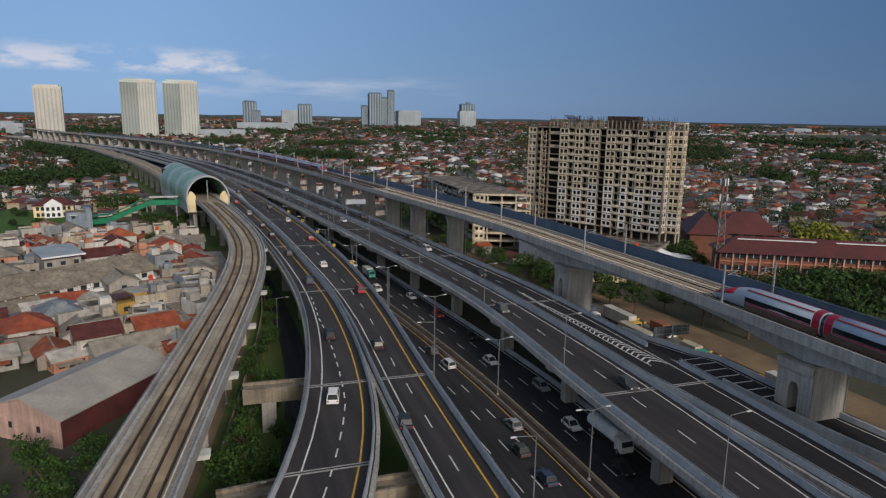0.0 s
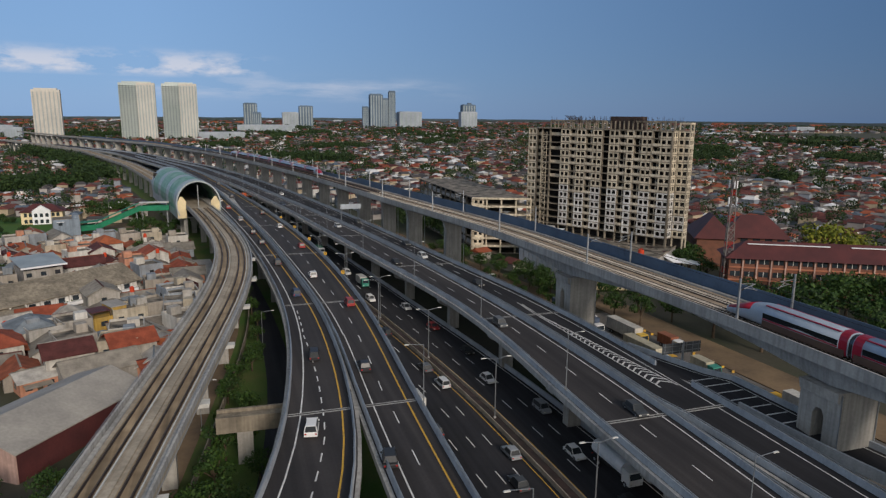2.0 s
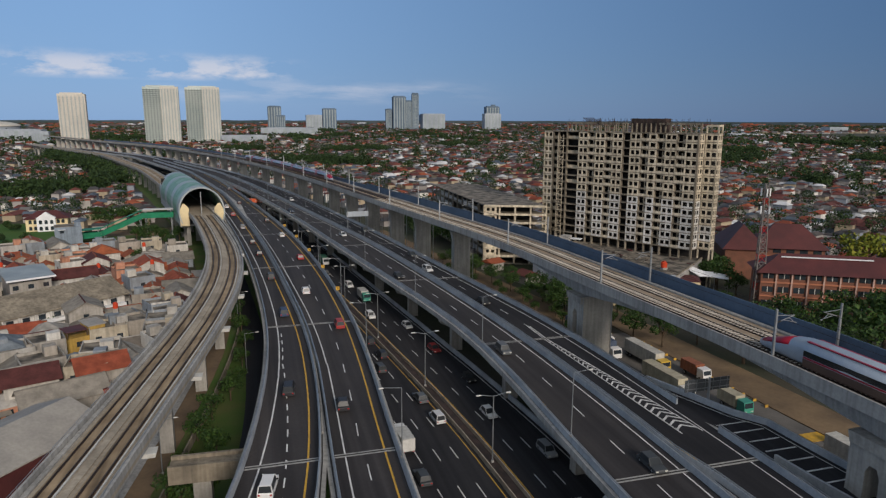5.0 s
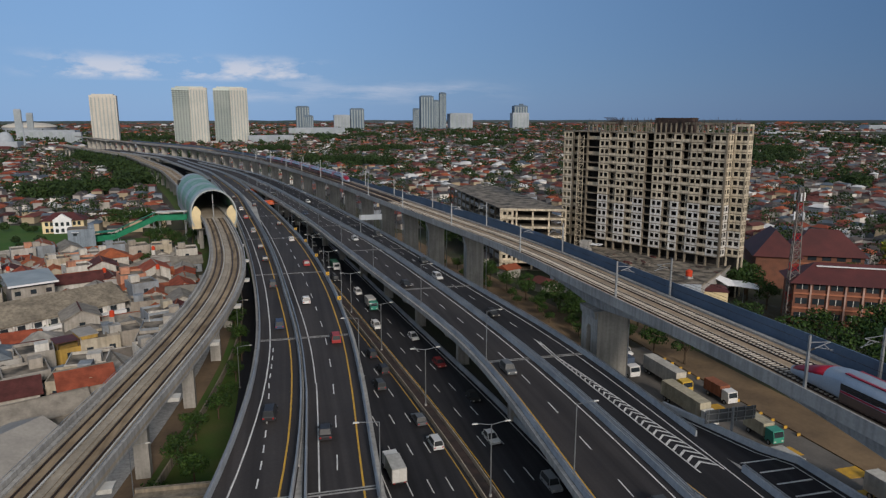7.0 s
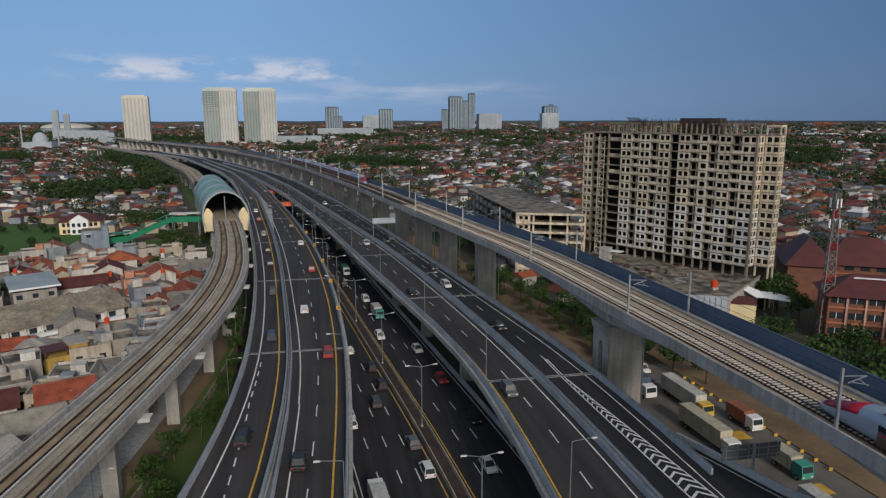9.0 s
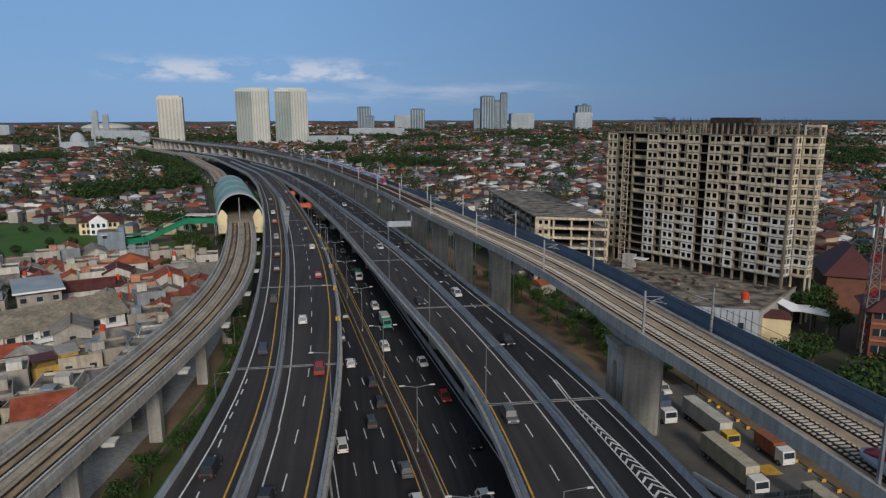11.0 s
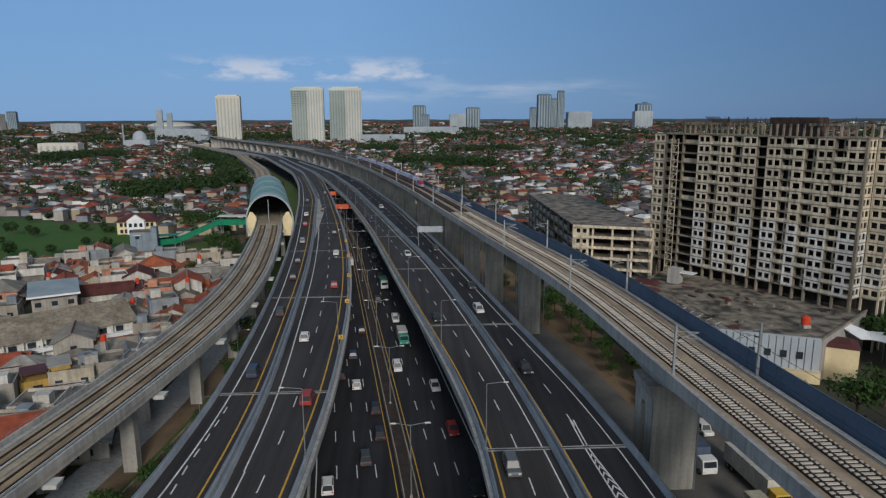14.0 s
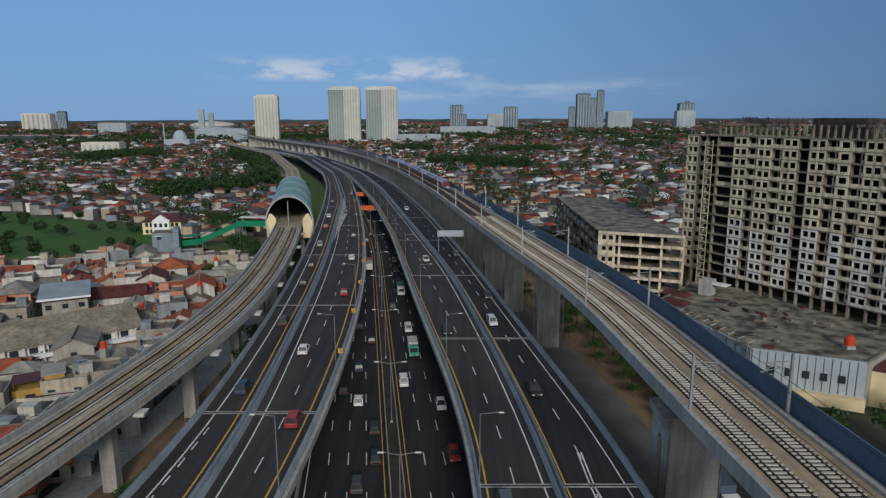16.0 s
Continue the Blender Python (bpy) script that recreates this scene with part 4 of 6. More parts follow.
P0, P1 = Vector((63.2, 113.8, 0)), Vector((92.4, 60.7, 0))
u = (P1 - P0).normalized()
length = (P1 - P0).length
nrm = Vector((u.y, -u.x, 0))
nrm = nrm if nrm.dot(Vector((-1, -0.4, 0))) > 0 else -nrm
ang = math.atan2(u.y, u.x)
TW = thing("unfinished_tower", "unfinished weathered apartment tower with empty window openings", "building", Matrix.Translation(P0) @ Matrix.Rotation(ang, 4, "Z"))
# local x along the front, local y towards the back
FL, Z0, NF = 2.68, 12.9, 14
DEP = 10.4
back = 1 if (Matrix.Rotation(ang, 3, "Z") @ Vector((0, 1, 0))).dot(nrm) < 0 else -1


def opening_panel(w, h, holes, t=0.25):
    """A wall panel in the x-z plane with rectangular holes, front at y=0, thickness towards the back."""
    xs = sorted({0, w, *[v for a, b, c, d in holes for v in (a, c)]})
    zs = sorted({0, h, *[v for a, b, c, d in holes for v in (b, d)]})
    nx, nz = len(xs), len(zs)

    def solid(i, j):
        if not (0 <= i < nx - 1 and 0 <= j < nz - 1):
            return False
        cx, cz = (xs[i] + xs[i + 1]) / 2, (zs[j] + zs[j + 1]) / 2
        return not any(a < cx < c and b < cz < d for a, b, c, d in holes)

    pts = [(x, y, z) for y in (0, back * t) for z in zs for x in xs]

    def at(i, j, k):
        return k * nx * nz + j * nx + i

    faces = []
    for i in range(nx - 1):
        for j in range(nz - 1):
            if not solid(i, j):
                continue
            for k in (0, 1):
                faces.append((at(i, j, k), at(i + 1, j, k), at(i + 1, j + 1, k), at(i, j + 1, k))[:: 1 - 2 * k])
            for di, dj, p, q in ((-1, 0, (0, 0), (0, 1)), (1, 0, (1, 0), (1, 1)), (0, -1, (0, 0), (1, 0)), (0, 1, (0, 1), (1, 1))):
                if not solid(i + di, j + dj):
                    faces.append((at(i + p[0], j + p[1], 0), at(i + q[0], j + q[1], 0), at(i + q[0], j + q[1], 1), at(i + p[0], j + p[1], 1)))
    s = Shape().poly(pts, faces)
    return s


bays = [("twin", 3.4), ("open", 2.2), ("scaf", 3.2), ("slot", 4.6)] + [("twin", 3.5), ("balc", 2.6), ("twin", 3.5), ("balc", 2.6), ("twin", 3.5), ("slot", 2.5)] + [("twin", 3.5), ("balc", 2.6), ("one", 2.5), ("balc", 2.6), ("twin", 3.5), ("balc", 2.6), ("twin", 3.9)]
k = length / sum(w for _, w in bays)
meshes = {}


def panel_mesh(kind, w, mat):
    key = (kind, round(w, 2), mat)
    if key not in meshes:
        h = FL - 0.28
        if kind == "twin":
            holes = [(w * 0.09, 0.62, w * 0.44, 2.0), (w * 0.56, 0.62, w * 0.91, 2.0)]
        elif kind == "one":
            holes = [(w * 0.18, 0.62, w * 0.82, 2.0)]
        else:
            holes = [(w * 0.06, 0.02, w * 0.52, 2.2), (w * 0.62, 0.75, w * 0.92, 2.0)]
        me = opening_panel(w, h, holes).mesh("wall_panel")
        me.materials.append(M[mat])
        meshes[key] = me
    return meshes[key]


rng = random.Random(5)
for f in range(NF):
    z = Z0 + f * FL
    part("floor_slab", Shape().box(length / 2, back * DEP / 2, z - 0.28, length, DEP - 0.1, 0.28), "slab", TW)
    x = 0
    for i, (kind, w) in enumerate(bays):
        w *= k
        painted = f < 6 and i >= 4 and kind in ("twin", "one") and not (i == 6 and f > 4)
        mat = "paintwall" if painted else "rawwall"
        if kind in ("twin", "one", "balc"):
            ob = part("wall_panel", panel_mesh(kind, w, mat), mat, TW)
            ob.location = (x, back * (1.1 if kind == "balc" else 0.0), z)
            if kind == "balc":
                part("balcony_slab", Shape().box(x + w / 2, back * 0.55, z - 0.3, w, 1.12, 0.26), "slab", TW)
                if rng.random() < 0.75:
                    part("balcony_rail", Shape().box(x + w / 2, back * 0.08, z, w - 0.1, 0.12, 0.85), mat, TW)
        elif kind == "open":
            part("column", Shape().box(x + 0.2, back * 0.2, z - 0.28, 0.35, 0.4, FL), "slab", TW)
            part("wall_panel", Shape().box(x + w / 2, back * 1.4, z, w, 0.2, 0.9), "rawwall", TW)
        elif kind == "slot" and w > 4:
            if f > 6 and f % 2:
                part("wall_panel", Shape().box(x + w / 2, back * 1.2, z, w, 0.25, 1.0), "rawwall", TW)
        x += w
    # narrow end wall and the set-back wing beside it
    me = panel_mesh("twin", 3.9, "paintwall" if f < 6 else "rawwall")
    ob = part("end_panel", me, "rawwall", TW)
    ob.matrix_basis = Matrix.Translation((length, 0, z)) @ Matrix.Rotation(radians(90 if back > 0 else -90), 4, "Z") @ Matrix.Translation((0.02 if back > 0 else -3.92, 0, 0))
    wz = z
    part("wing_slab", Shape().box(length + 2.1, back * 5.9, wz - 0.28, 4.2, 3.3, 0.27), "slab", TW)
    ob = part("wing_panel", panel_mesh("twin", 4.2, "paintwall" if f in (1, 2) else "rawwall"), "rawwall", TW)
    ob.location = (length + 0.05, back * 4.2, wz)
    ob = part("wing_panel", panel_mesh("twin", 3.3, "rawwall"), "rawwall", TW)
    ob.matrix_basis = Matrix.Translation((length + 4.25, back * 4.2, wz)) @ Matrix.Rotation(radians(90 if back > 0 else -90), 4, "Z") @ Matrix.Translation((0.02 if back > 0 else -3.32, 0, 0))
x = 0
for i, (kind, w) in enumerate(bays):
    w *= k
    part("column", Shape().box(x, back * 0.62, 0, 0.4, 0.9, Z0 + NF * FL), "slab", TW)
    x += w
part("column", Shape().box(length - 0.25, back * 0.35, 0, 0.6, 0.9, Z0 + NF * FL), "slab", TW)
# near-black box puts the shade of the rooms behind the openings into colour
part("core", Shape().box(length / 2, back * (DEP / 2 + 1.4), 0, length - 1.2, DEP - 5.2, Z0 + NF * FL - 0.5), "dark", TW, "near-black box painted as interior shade")
part("back_wall", Shape().box(length / 2, back * (DEP - 0.15), 0, length - 0.4, 0.3, Z0 + NF * FL), "rawwall", TW)
part("end_wall", Shape().box(0.15, back * DEP / 2, 0, 0.3, DEP - 0.6, Z0 + NF * FL), "rawwall", TW)
zt = Z0 + NF * FL
part("roof_slab", Shape().box(length / 2, back * DEP / 2, zt - 0.28, length + 0.3, DEP + 0.2, 0.3), "slab", TW)
# near-black box for the wing's painted inner shade, and its corner columns
part("wing_core", Shape().box(length + 2.0, back * 6.3, 0, 3.2, 2.2, zt - 0.5), "dark", TW, "near-black box painted as interior shade")
for cx, cy in ((0.3, 4.45), (4.05, 4.45), (4.05, 7.3)):
    part("column", Shape().box(length + cx, back * cy, 0, 0.4, 0.4, zt + 2.6), "rawwall", TW)
part("ring_beam", Shape().box(length + 2.2, back * 4.45, zt + 2.1, 3.5, 0.4, 0.6), "rawwall", TW)
part("ring_beam", Shape().box(length + 4.05, back * 5.9, zt + 2.1, 0.4, 2.5, 0.6), "rawwall", TW)
part("wing_roof", Shape().box(length + 2.1, back * 5.9, zt - 0.26, 4.3, 3.4, 0.3), "slab", TW)
# roof crown: short columns, ring beam, rusty shuttering, starter bars
for i in range(30):
    x = length * (0.16 + 0.84 * i / 29)
    part("roof_column", Shape().box(x, back * 1.2, zt, 0.4, 0.4, 3.0), "slab", TW)
    if i % 2:
        part("roof_column", Shape().box(x, back * (DEP - 2), zt, 0.4, 0.4, 3.0), "slab", TW)
part("ring_beam", Shape().box(length * 0.36, back * 1.2, zt + 2.6, length * 0.40, 0.5, 0.6), "slab", TW)
part("ring_beam", Shape().box(length * 0.88, back * 1.2, zt + 2.6, length * 0.24, 0.5, 0.6), "slab", TW)
part("shuttering", Shape().box(length * 0.69, back * 3.2, zt, length * 0.21, 3.6, 4.6), "rust", TW, "dark rusty shuttering box on the roof")
s = Shape()
for i in range(150):
    x, y = rng.uniform(0.0, length), back * rng.choice((0.8, 1.6, DEP - 1, rng.uniform(0, DEP)))
    h = rng.uniform(0.8, 2.0)
    z = zt + (2.8 if x > length * 0.16 else 0.0)
    s.bar((x, y, z - 0.6), (x + rng.uniform(-0.2, 0.2), y, z + h), 0.09)
part("starter_bars", s, "rust", TW, kind="stuff")
for i in range(5):
    part("roof_prop", Shape().bar((length * 0.3 + i * 1.0, back * 3, zt + 2.8), (length * 0.3 + i * 1.0 - 3.2, back * 3, zt + 4.8), 0.22), "rust", TW)
# hoist scaffold on the front
x0 = sum(w for _, w in bays[:2]) * k + 0.6
for i in range(24):
    z = 1 + i * 2.0
    part("scaffold_frame", Shape().bar((x0, -back * 0.9, z), (x0 + 2.4, -back * 0.9, z), 0.22).bar((x0, -back * 0.9, z), (x0, -back * 0.9, z + 2), 0.16).bar((x0 + 2.4, -back * 0.9, z), (x0 + 2.4, -back * 0.9, z + 2), 0.16).bar((x0, -back * 0.9, z), (x0 + 2.4, -back * 0.9, z + 2), 0.1), "rawwall", TW)

# ---- low concrete shell left of the tower ----
LS = thing("unfinished_block", "long low concrete frame building without facade", "building")
q0, q1, q2 = Vector((38.8, 112.8, 0)), Vector((60.5, 104.5, 0)), Vector((40, 196, 0))
ex_, ey_ = (q1 - q0), (q2 - q0)
for f in range(8):
    z = 0.6 + f * 3.2
    pts = [q0, q1, q1 + ey_, q2]
    part("floor_slab", Shape().poly([(p.x, p.y, z - 0.4) for p in pts] + [(p.x, p.y, z) for p in pts], [(3, 2, 1, 0), (4, 5, 6, 7), (0, 1, 5, 4), (1, 2, 6, 5), (2, 3, 7, 6), (3, 0, 4, 7)]), "roofslab" if f == 7 else "slab", LS)
    if f < 7:
        for i in range(5):
            p = q0 + ex_ * (i / 4)
            part("column", Shape().box(p.x + 0.3, p.y + 0.4, z, 0.6, 0.6, 2.9), "rawwall", LS)
        for i in range(1, 12):
            p = q0 + ey_ * (i / 11.5)
            part("column", Shape().box(p.x + 0.3, p.y, z, 0.6, 0.6, 2.9), "slab", LS)
            if rng.random() < 0.75:
                part("infill_wall", Shape().box(p.x + 0.35, p.y - 3.6, z, 0.2, 5.6, 1.2 + 0.9 * rng.random()), "concrete", LS)
        part("edge_beam", Shape().bar((q0.x, q0.y - 0.3, z + 2.85), (q1.x, q1.y - 0.3, z + 2.85), 0.75), "rawwall", LS)
        part("infill_wall", opening_panel(4.6, 2.8, [(0.8, 0.8, 1.9, 2.0), (2.7, 0.8, 3.8, 2.0)]), "rawwall", LS).matrix_basis = Matrix.Translation((q0.x + 0.3, q0.y - 0.15, z)) @ Matrix.Rotation(math.atan2(ex_.y, ex_.x), 4, "Z")
# near-black box, shade between the open floors given as colour
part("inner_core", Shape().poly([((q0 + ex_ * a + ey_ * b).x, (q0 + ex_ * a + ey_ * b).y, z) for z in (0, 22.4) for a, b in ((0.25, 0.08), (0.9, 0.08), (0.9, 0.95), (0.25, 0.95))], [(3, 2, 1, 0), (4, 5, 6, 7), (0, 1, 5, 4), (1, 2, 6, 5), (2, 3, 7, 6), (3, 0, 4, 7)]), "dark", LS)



def inside_poly(x, y, poly):
    r = False
    for i in range(len(poly)):
        (x0, y0), (x1, y1) = poly[i], poly[i - 1]
        if (y0 > y) != (y1 > y) and x < (x1 - x0) * (y - y0) / (y1 - y0) + x0:
            r = not r
    return r


# ---- podium building in front of the tower ----
PD = thing("podium_building", "low podium with mouldy flat roof and corrugated facade", "building")
c0 = [(47, 84), (56, 50), (74, 42), (98, 62), (84, 88), (64, 104)]
s = Shape().poly([(x, y, z) for z in (-0.1, 9.4) for x, y in c0], [tuple(range(6))[::-1], tuple(range(6, 12))] + [(i, (i + 1) % 6, 6 + (i + 1) % 6, 6 + i) for i in range(6)])
part("body", s, "concrete", PD)
s = Shape().poly([(x, y, z) for z in (9.4, 9.6) for x, y in c0], [tuple(range(6))[::-1], tuple(range(6, 12))] + [(i, (i + 1) % 6, 6 + (i + 1) % 6, 6 + i) for i in range(6)])
part("roof", s, "roofslab", PD, "black-stained wet roof slab")
for (xa, ya), (xb, yb) in ((c0[0], c0[1]), (c0[1], c0[2])):
    n = 14
    for i in range(n):
        a = Vector((xa, ya, 0)).lerp(Vector((xb, yb, 0)), (i + 0.5) / n)
        rz = math.atan2(yb - ya, xb - xa)
        part("cladding_strip", Shape().box(a.x, a.y, 2.5, math.hypot(xb - xa, yb - ya) / n * 0.86, 0.5, 7.4, rz), "farwhite", PD, "pale corrugated strip")
for i in range(6):
    (xa, ya), (xb, yb) = c0[i], c0[(i + 1) % 6]
    part("parapet", Shape().bar((xa, ya, 9.75), (xb, yb, 9.75), 0.4), "farwhite" if i < 2 else "slab", PD)
for i in range(45):
    x, y = rng.uniform(52, 90), rng.uniform(50, 92)
    if inside_poly(x, y, c0):
        part("rubble", Shape().box(x, y, 9.6, rng.uniform(0.5, 3.0), rng.uniform(0.3, 1.4), rng.uniform(0.1, 0.6), rng.uniform(0, 3)), rng.choice(("slab", "rust", "roofslab", "rust", "redroof")), PD)
for i in range(9):
    a = Vector((50, 74, 0)).lerp(Vector((56, 51, 0)), i / 8)
    part("pipe_hoop", Shape().tube((a.x - 0.6, a.y, 2), (a.x - 0.6, a.y, 10.6), 0.09, 0.09, 6).tube((a.x - 0.6, a.y, 10.6), (a.x + 0.9, a.y + 0.3, 11.0), 0.09, 0.09, 6), "steel", PD)
for i in range(5):
    a = Vector((58, 49.3, 0)).lerp(Vector((72, 43, 0)), (i + 0.5) / 5)
    part("window", Shape().box(a.x - 0.2, a.y - 0.45, 5.2, 1.2, 0.2, 1.5, -0.42), "glass", PD)
part("lower_band", Shape().bar((56.2, 49.2, 1.6), (74, 41.4, 1.6), 2.4), "cream", PD, "cream-painted plinth wall")
part("annexe", Shape().box(79, 47, 0, 11, 7, 7.4, -0.5), "cream", PD, "cream-painted annexe")
part("annexe_roof", Shape().box(79, 47, 7.4, 11.6, 7.6, 0.7, -0.5, top=0.7), "redroof", PD)
part("red_sheet", Shape().box(55, 92, 9.6, 7, 4, 0.8, -0.9, top=0.8), "redroof", PD)
part("red_sheet", Shape().box(52, 84, 9.6, 7, 4, 0.8, -0.9, top=0.8), "redroof", PD)
part("stair_hut", Shape().box(63, 92, 9.6, 3.2, 3.2, 4.2, -0.8), "concrete", PD)
part("hut_roof", Shape().box(65.5, 90.5, 12.6, 5, 3, 0.2, -0.8), "canopy", PD)
o = thing("water_tank", "round orange-red plastic water tank on the roof", "tank", pose(75.6, 50.5, 9.55))
part("body", Shape().tube((0, 0, 0.8), (0, 0, 2.3), 0.95, 0.95, 14).tube((0, 0, 2.3), (0, 0, 2.75), 0.95, 0.4, 14), "tank", o)
part("stand", Shape().box(0, 0, 0, 1.7, 1.7, 0.8), "concrete", o)
o = thing("tensile_canopy", "white membrane canopy swooping down beside the podium", "canopy")
pts = [(84, 52, 9.6), (88, 49.5, 7.0), (91, 50, 6.6), (96, 46, 6.2), (99, 50, 6.4), (97, 54, 6.8), (92, 53, 7.6), (87.5, 54.5, 9.4), (88.5, 51.8, 8.0)]
part("membrane", Shape().poly([(x, y, z) for x, y, z in pts] + [(x, y, z - 0.12) for x, y, z in pts], [(0, 1, 8), (1, 2, 6, 8), (2, 3, 4, 5, 6), (8, 6, 7), (0, 8, 7)] + [tuple(9 + i for i in f[::-1]) for f in ((0, 1, 8), (1, 2, 6, 8), (2, 3, 4, 5, 6), (8, 6, 7), (0, 8, 7))]), "canopy", o)
for x, y, z in ((96, 46.3, 6.2), (98.6, 50, 6.4), (96.8, 53.6, 6.8)):
    part("post", Shape().tube((x, y, 0), (x, y, z), 0.12, 0.1, 6), "steel", o)

# ---- school with maroon roofs ----


def gable(w, d, wall, ridge, over=0.6, name="roof"):
    """A gabled roof over a w x d box, ridge along x, with thickness."""
    s = Shape()
    t = 0.25
    hw, hd = w / 2 + over, d / 2 + over
    prof = [(-hd, wall - over * 0.35), (0, ridge), (hd, wall - over * 0.35), (hd, wall - over * 0.35 + t), (0, ridge + t), (-hd, wall - over * 0.35 + t)]
    return s.extrude(prof, lambda n, p, q: (n, p, q), -hw, hw)


def hip(w, d, wall, ridge, over=0.6):
    hw, hd = w / 2 + over, d / 2 + over
    r = max(0.0, hw - hd)
    z = wall - over * 0.3
    pts = [(-hw, -hd, z), (hw, -hd, z), (hw, hd, z), (-hw, hd, z), (-r, 0, ridge), (r, 0, ridge)]
    return Shape().poly(pts, [(3, 2, 1, 0), (0, 1, 5, 4), (1, 2, 5), (2, 3, 4, 5), (3, 0, 4)])


def gable_wall(w, d, wall, ridge):
    s = Shape().box(0, 0, -0.2, w, d, wall + 0.2)
    return s.extrude([(-d / 2, wall), (d / 2, wall), (0, ridge)], lambda n, p, q: (n, p, q), -w / 2, w / 2)


SC = thing("school_building", "three-storey brick school with long maroon roof", "building", pose(125, 22, 0, 0, 0, -29))
part("wall", Shape().box(0, 0, 0, 62, 12, 12.4), "brick", SC)
part("roof", hip(62, 12, 12.4, 16.6, 1.4), "redroof", SC)
part("skylight", Shape().box(-13, -1.6, 15.7, 24, 0.7, 0.25), "canopy", SC, "white ridge strip")
part("skylight", Shape().box(15, -1.6, 15.7, 20, 0.7, 0.25), "canopy", SC, "white ridge strip")
for f in range(3):
    part("ledge", Shape().box(0, -6.2, 0.9 + f * 4.0, 62, 0.5, 0.4), "ledge", SC)
    for i in range(15):
        x = -29 + i * 4.15
        part("window", Shape().box(x, -6.03, 2.2 + f * 4.0, 2.9, 0.16, 1.6), "glass", SC)
        part("mullion", Shape().box(x, -6.13, 2.2 + f * 4.0, 0.16, 0.1, 1.6), "sleeve", SC)
        if f == 0:
            part("pilaster", Shape().box(x + 2.05, -6.25, 0, 0.4, 0.5, 12.4), "pinkwall", SC)
for i, (x, y) in enumerate(((124, 76), (138, 69))):
    o = thing("school_hall", "brick hall with steep maroon hip roof", "building", pose(x, y, 0, 0, 0, -29 if i else 61), "school halls")
    part("wall", Shape().box(0, 0, 0, 22, 13, 11), "brick", o)
    part("roof", hip(22, 13, 11, 18.5, 1.2), "redroof", o)
    for f in range(3):
        part("ledge", Shape().box(0, -6.7, 0.6 + f * 3.6, 22, 0.5, 0.35), "ledge", o)
        for j in range(5):
            part("window", Shape().box(-8.6 + j * 4.3, -6.53, 1.8 + f * 3.6, 2.6, 0.16, 1.4), "glass", o)

# ---- lattice mast ----
LM = thing("lattice_mast", "tall steel lattice telecom mast with antennas", "mast", pose(96, 34, 0))
H0 = 37.0
for i in range(3):
    a = radians(90 + 120 * i)
    part("leg", Shape().bar((2.2 * math.cos(a), 2.2 * math.sin(a), 0), (0.7 * math.cos(a), 0.7 * math.sin(a), H0), 0.24), "mast", LM)
for k in range(18):
    z0, z1 = k * H0 / 18, (k + 1) * H0 / 18
    r0, r1 = 2.2 - 1.5 * z0 / H0, 2.2 - 1.5 * z1 / H0
    s = Shape()
    for i in range(3):
        a, b = radians(90 + 120 * i), radians(210 + 120 * i)
        s.bar((r0 * math.cos(a), r0 * math.sin(a), z0), (r1 * math.cos(b), r1 * math.sin(b), z1), 0.13)
        s.bar((r0 * math.cos(b), r0 * math.sin(b), z0), (r1 * math.cos(a), r1 * math.sin(a), z1), 0.13)
        s.bar((r1 * math.cos(a), r1 * math.sin(a), z1), (r1 * math.cos(b), r1 * math.sin(b), z1), 0.12)
    part("brace", s, "mast" if k % 4 < 3 else "redlens", LM, kind="stuff")
for i in range(6):
    a = radians(60 * i)
    part("antenna", Shape().box(1.3 * math.cos(a), 1.3 * math.sin(a), H0 - 3.5 - (i % 2) * 5, 0.4, 0.3, 2.2, a), "canopy", LM)
# ---- trees ----


def leaf_cloud(seed, blobs, count, size):
    r = np.random.RandomState(seed)
    s = Shape()
    for _ in range(count):
        bx, by, bz, br = blobs[r.randint(len(blobs))]
        d = r.normal(size=3)
        d /= np.linalg.norm(d)
        p = np.array((bx, by, bz)) + d * br * (0.55 + 0.5 * r.rand()) * np.array((1, 1, 0.8))
        e1 = r.normal(size=3)
        e1 /= np.linalg.norm(e1)
        e2 = np.cross(e1, d + 0.3 * r.normal(size=3))
        e2 /= np.linalg.norm(e2) + 1e-6
        w, h = size * (0.6 + 0.8 * r.rand()), size * (0.5 + 0.6 * r.rand())
        s.poly([p - e1 * w * 0.5, p - e2 * h * 0.45 + e1 * w * 0.05, p + e1 * w * 0.5, p + e2 * h * 0.45], [(0, 1, 2, 3)])
    return s


def build_tree(seed, h, spread, light=False):
    r = random.Random(seed)
    o = thing("tree", "rounded yellow-green broadleaf tree in flower" if light else "dark green broadleaf tree with an uneven crown", "tree", group="trees")
    s = Shape().tube((0, 0, -0.3), (0.1, 0, h * 0.45), h * 0.035, h * 0.022, 7)
    blobs = []
    for i in range(7):
        a = 6.283 * i / 7 + r.uniform(-0.4, 0.4)
        q = spread * r.uniform(0.35, 0.75)
        z = h * r.uniform(0.5, 0.85)
        tip = (math.cos(a) * q, math.sin(a) * q, z)
        s.tube((0.1, 0, h * r.uniform(0.3, 0.45)), tip, h * 0.016, h * 0.006, 5)
        blobs.append((*tip, spread * r.uniform(0.3, 0.48)))
    blobs.append((0, 0, h * 0.85, spread * 0.42))
    part("trunk", s, "bark", o)
    part("crown", leaf_cloud(seed, blobs, 900, spread * 0.13), "lightleaf" if light else "leaf", o)
    return o


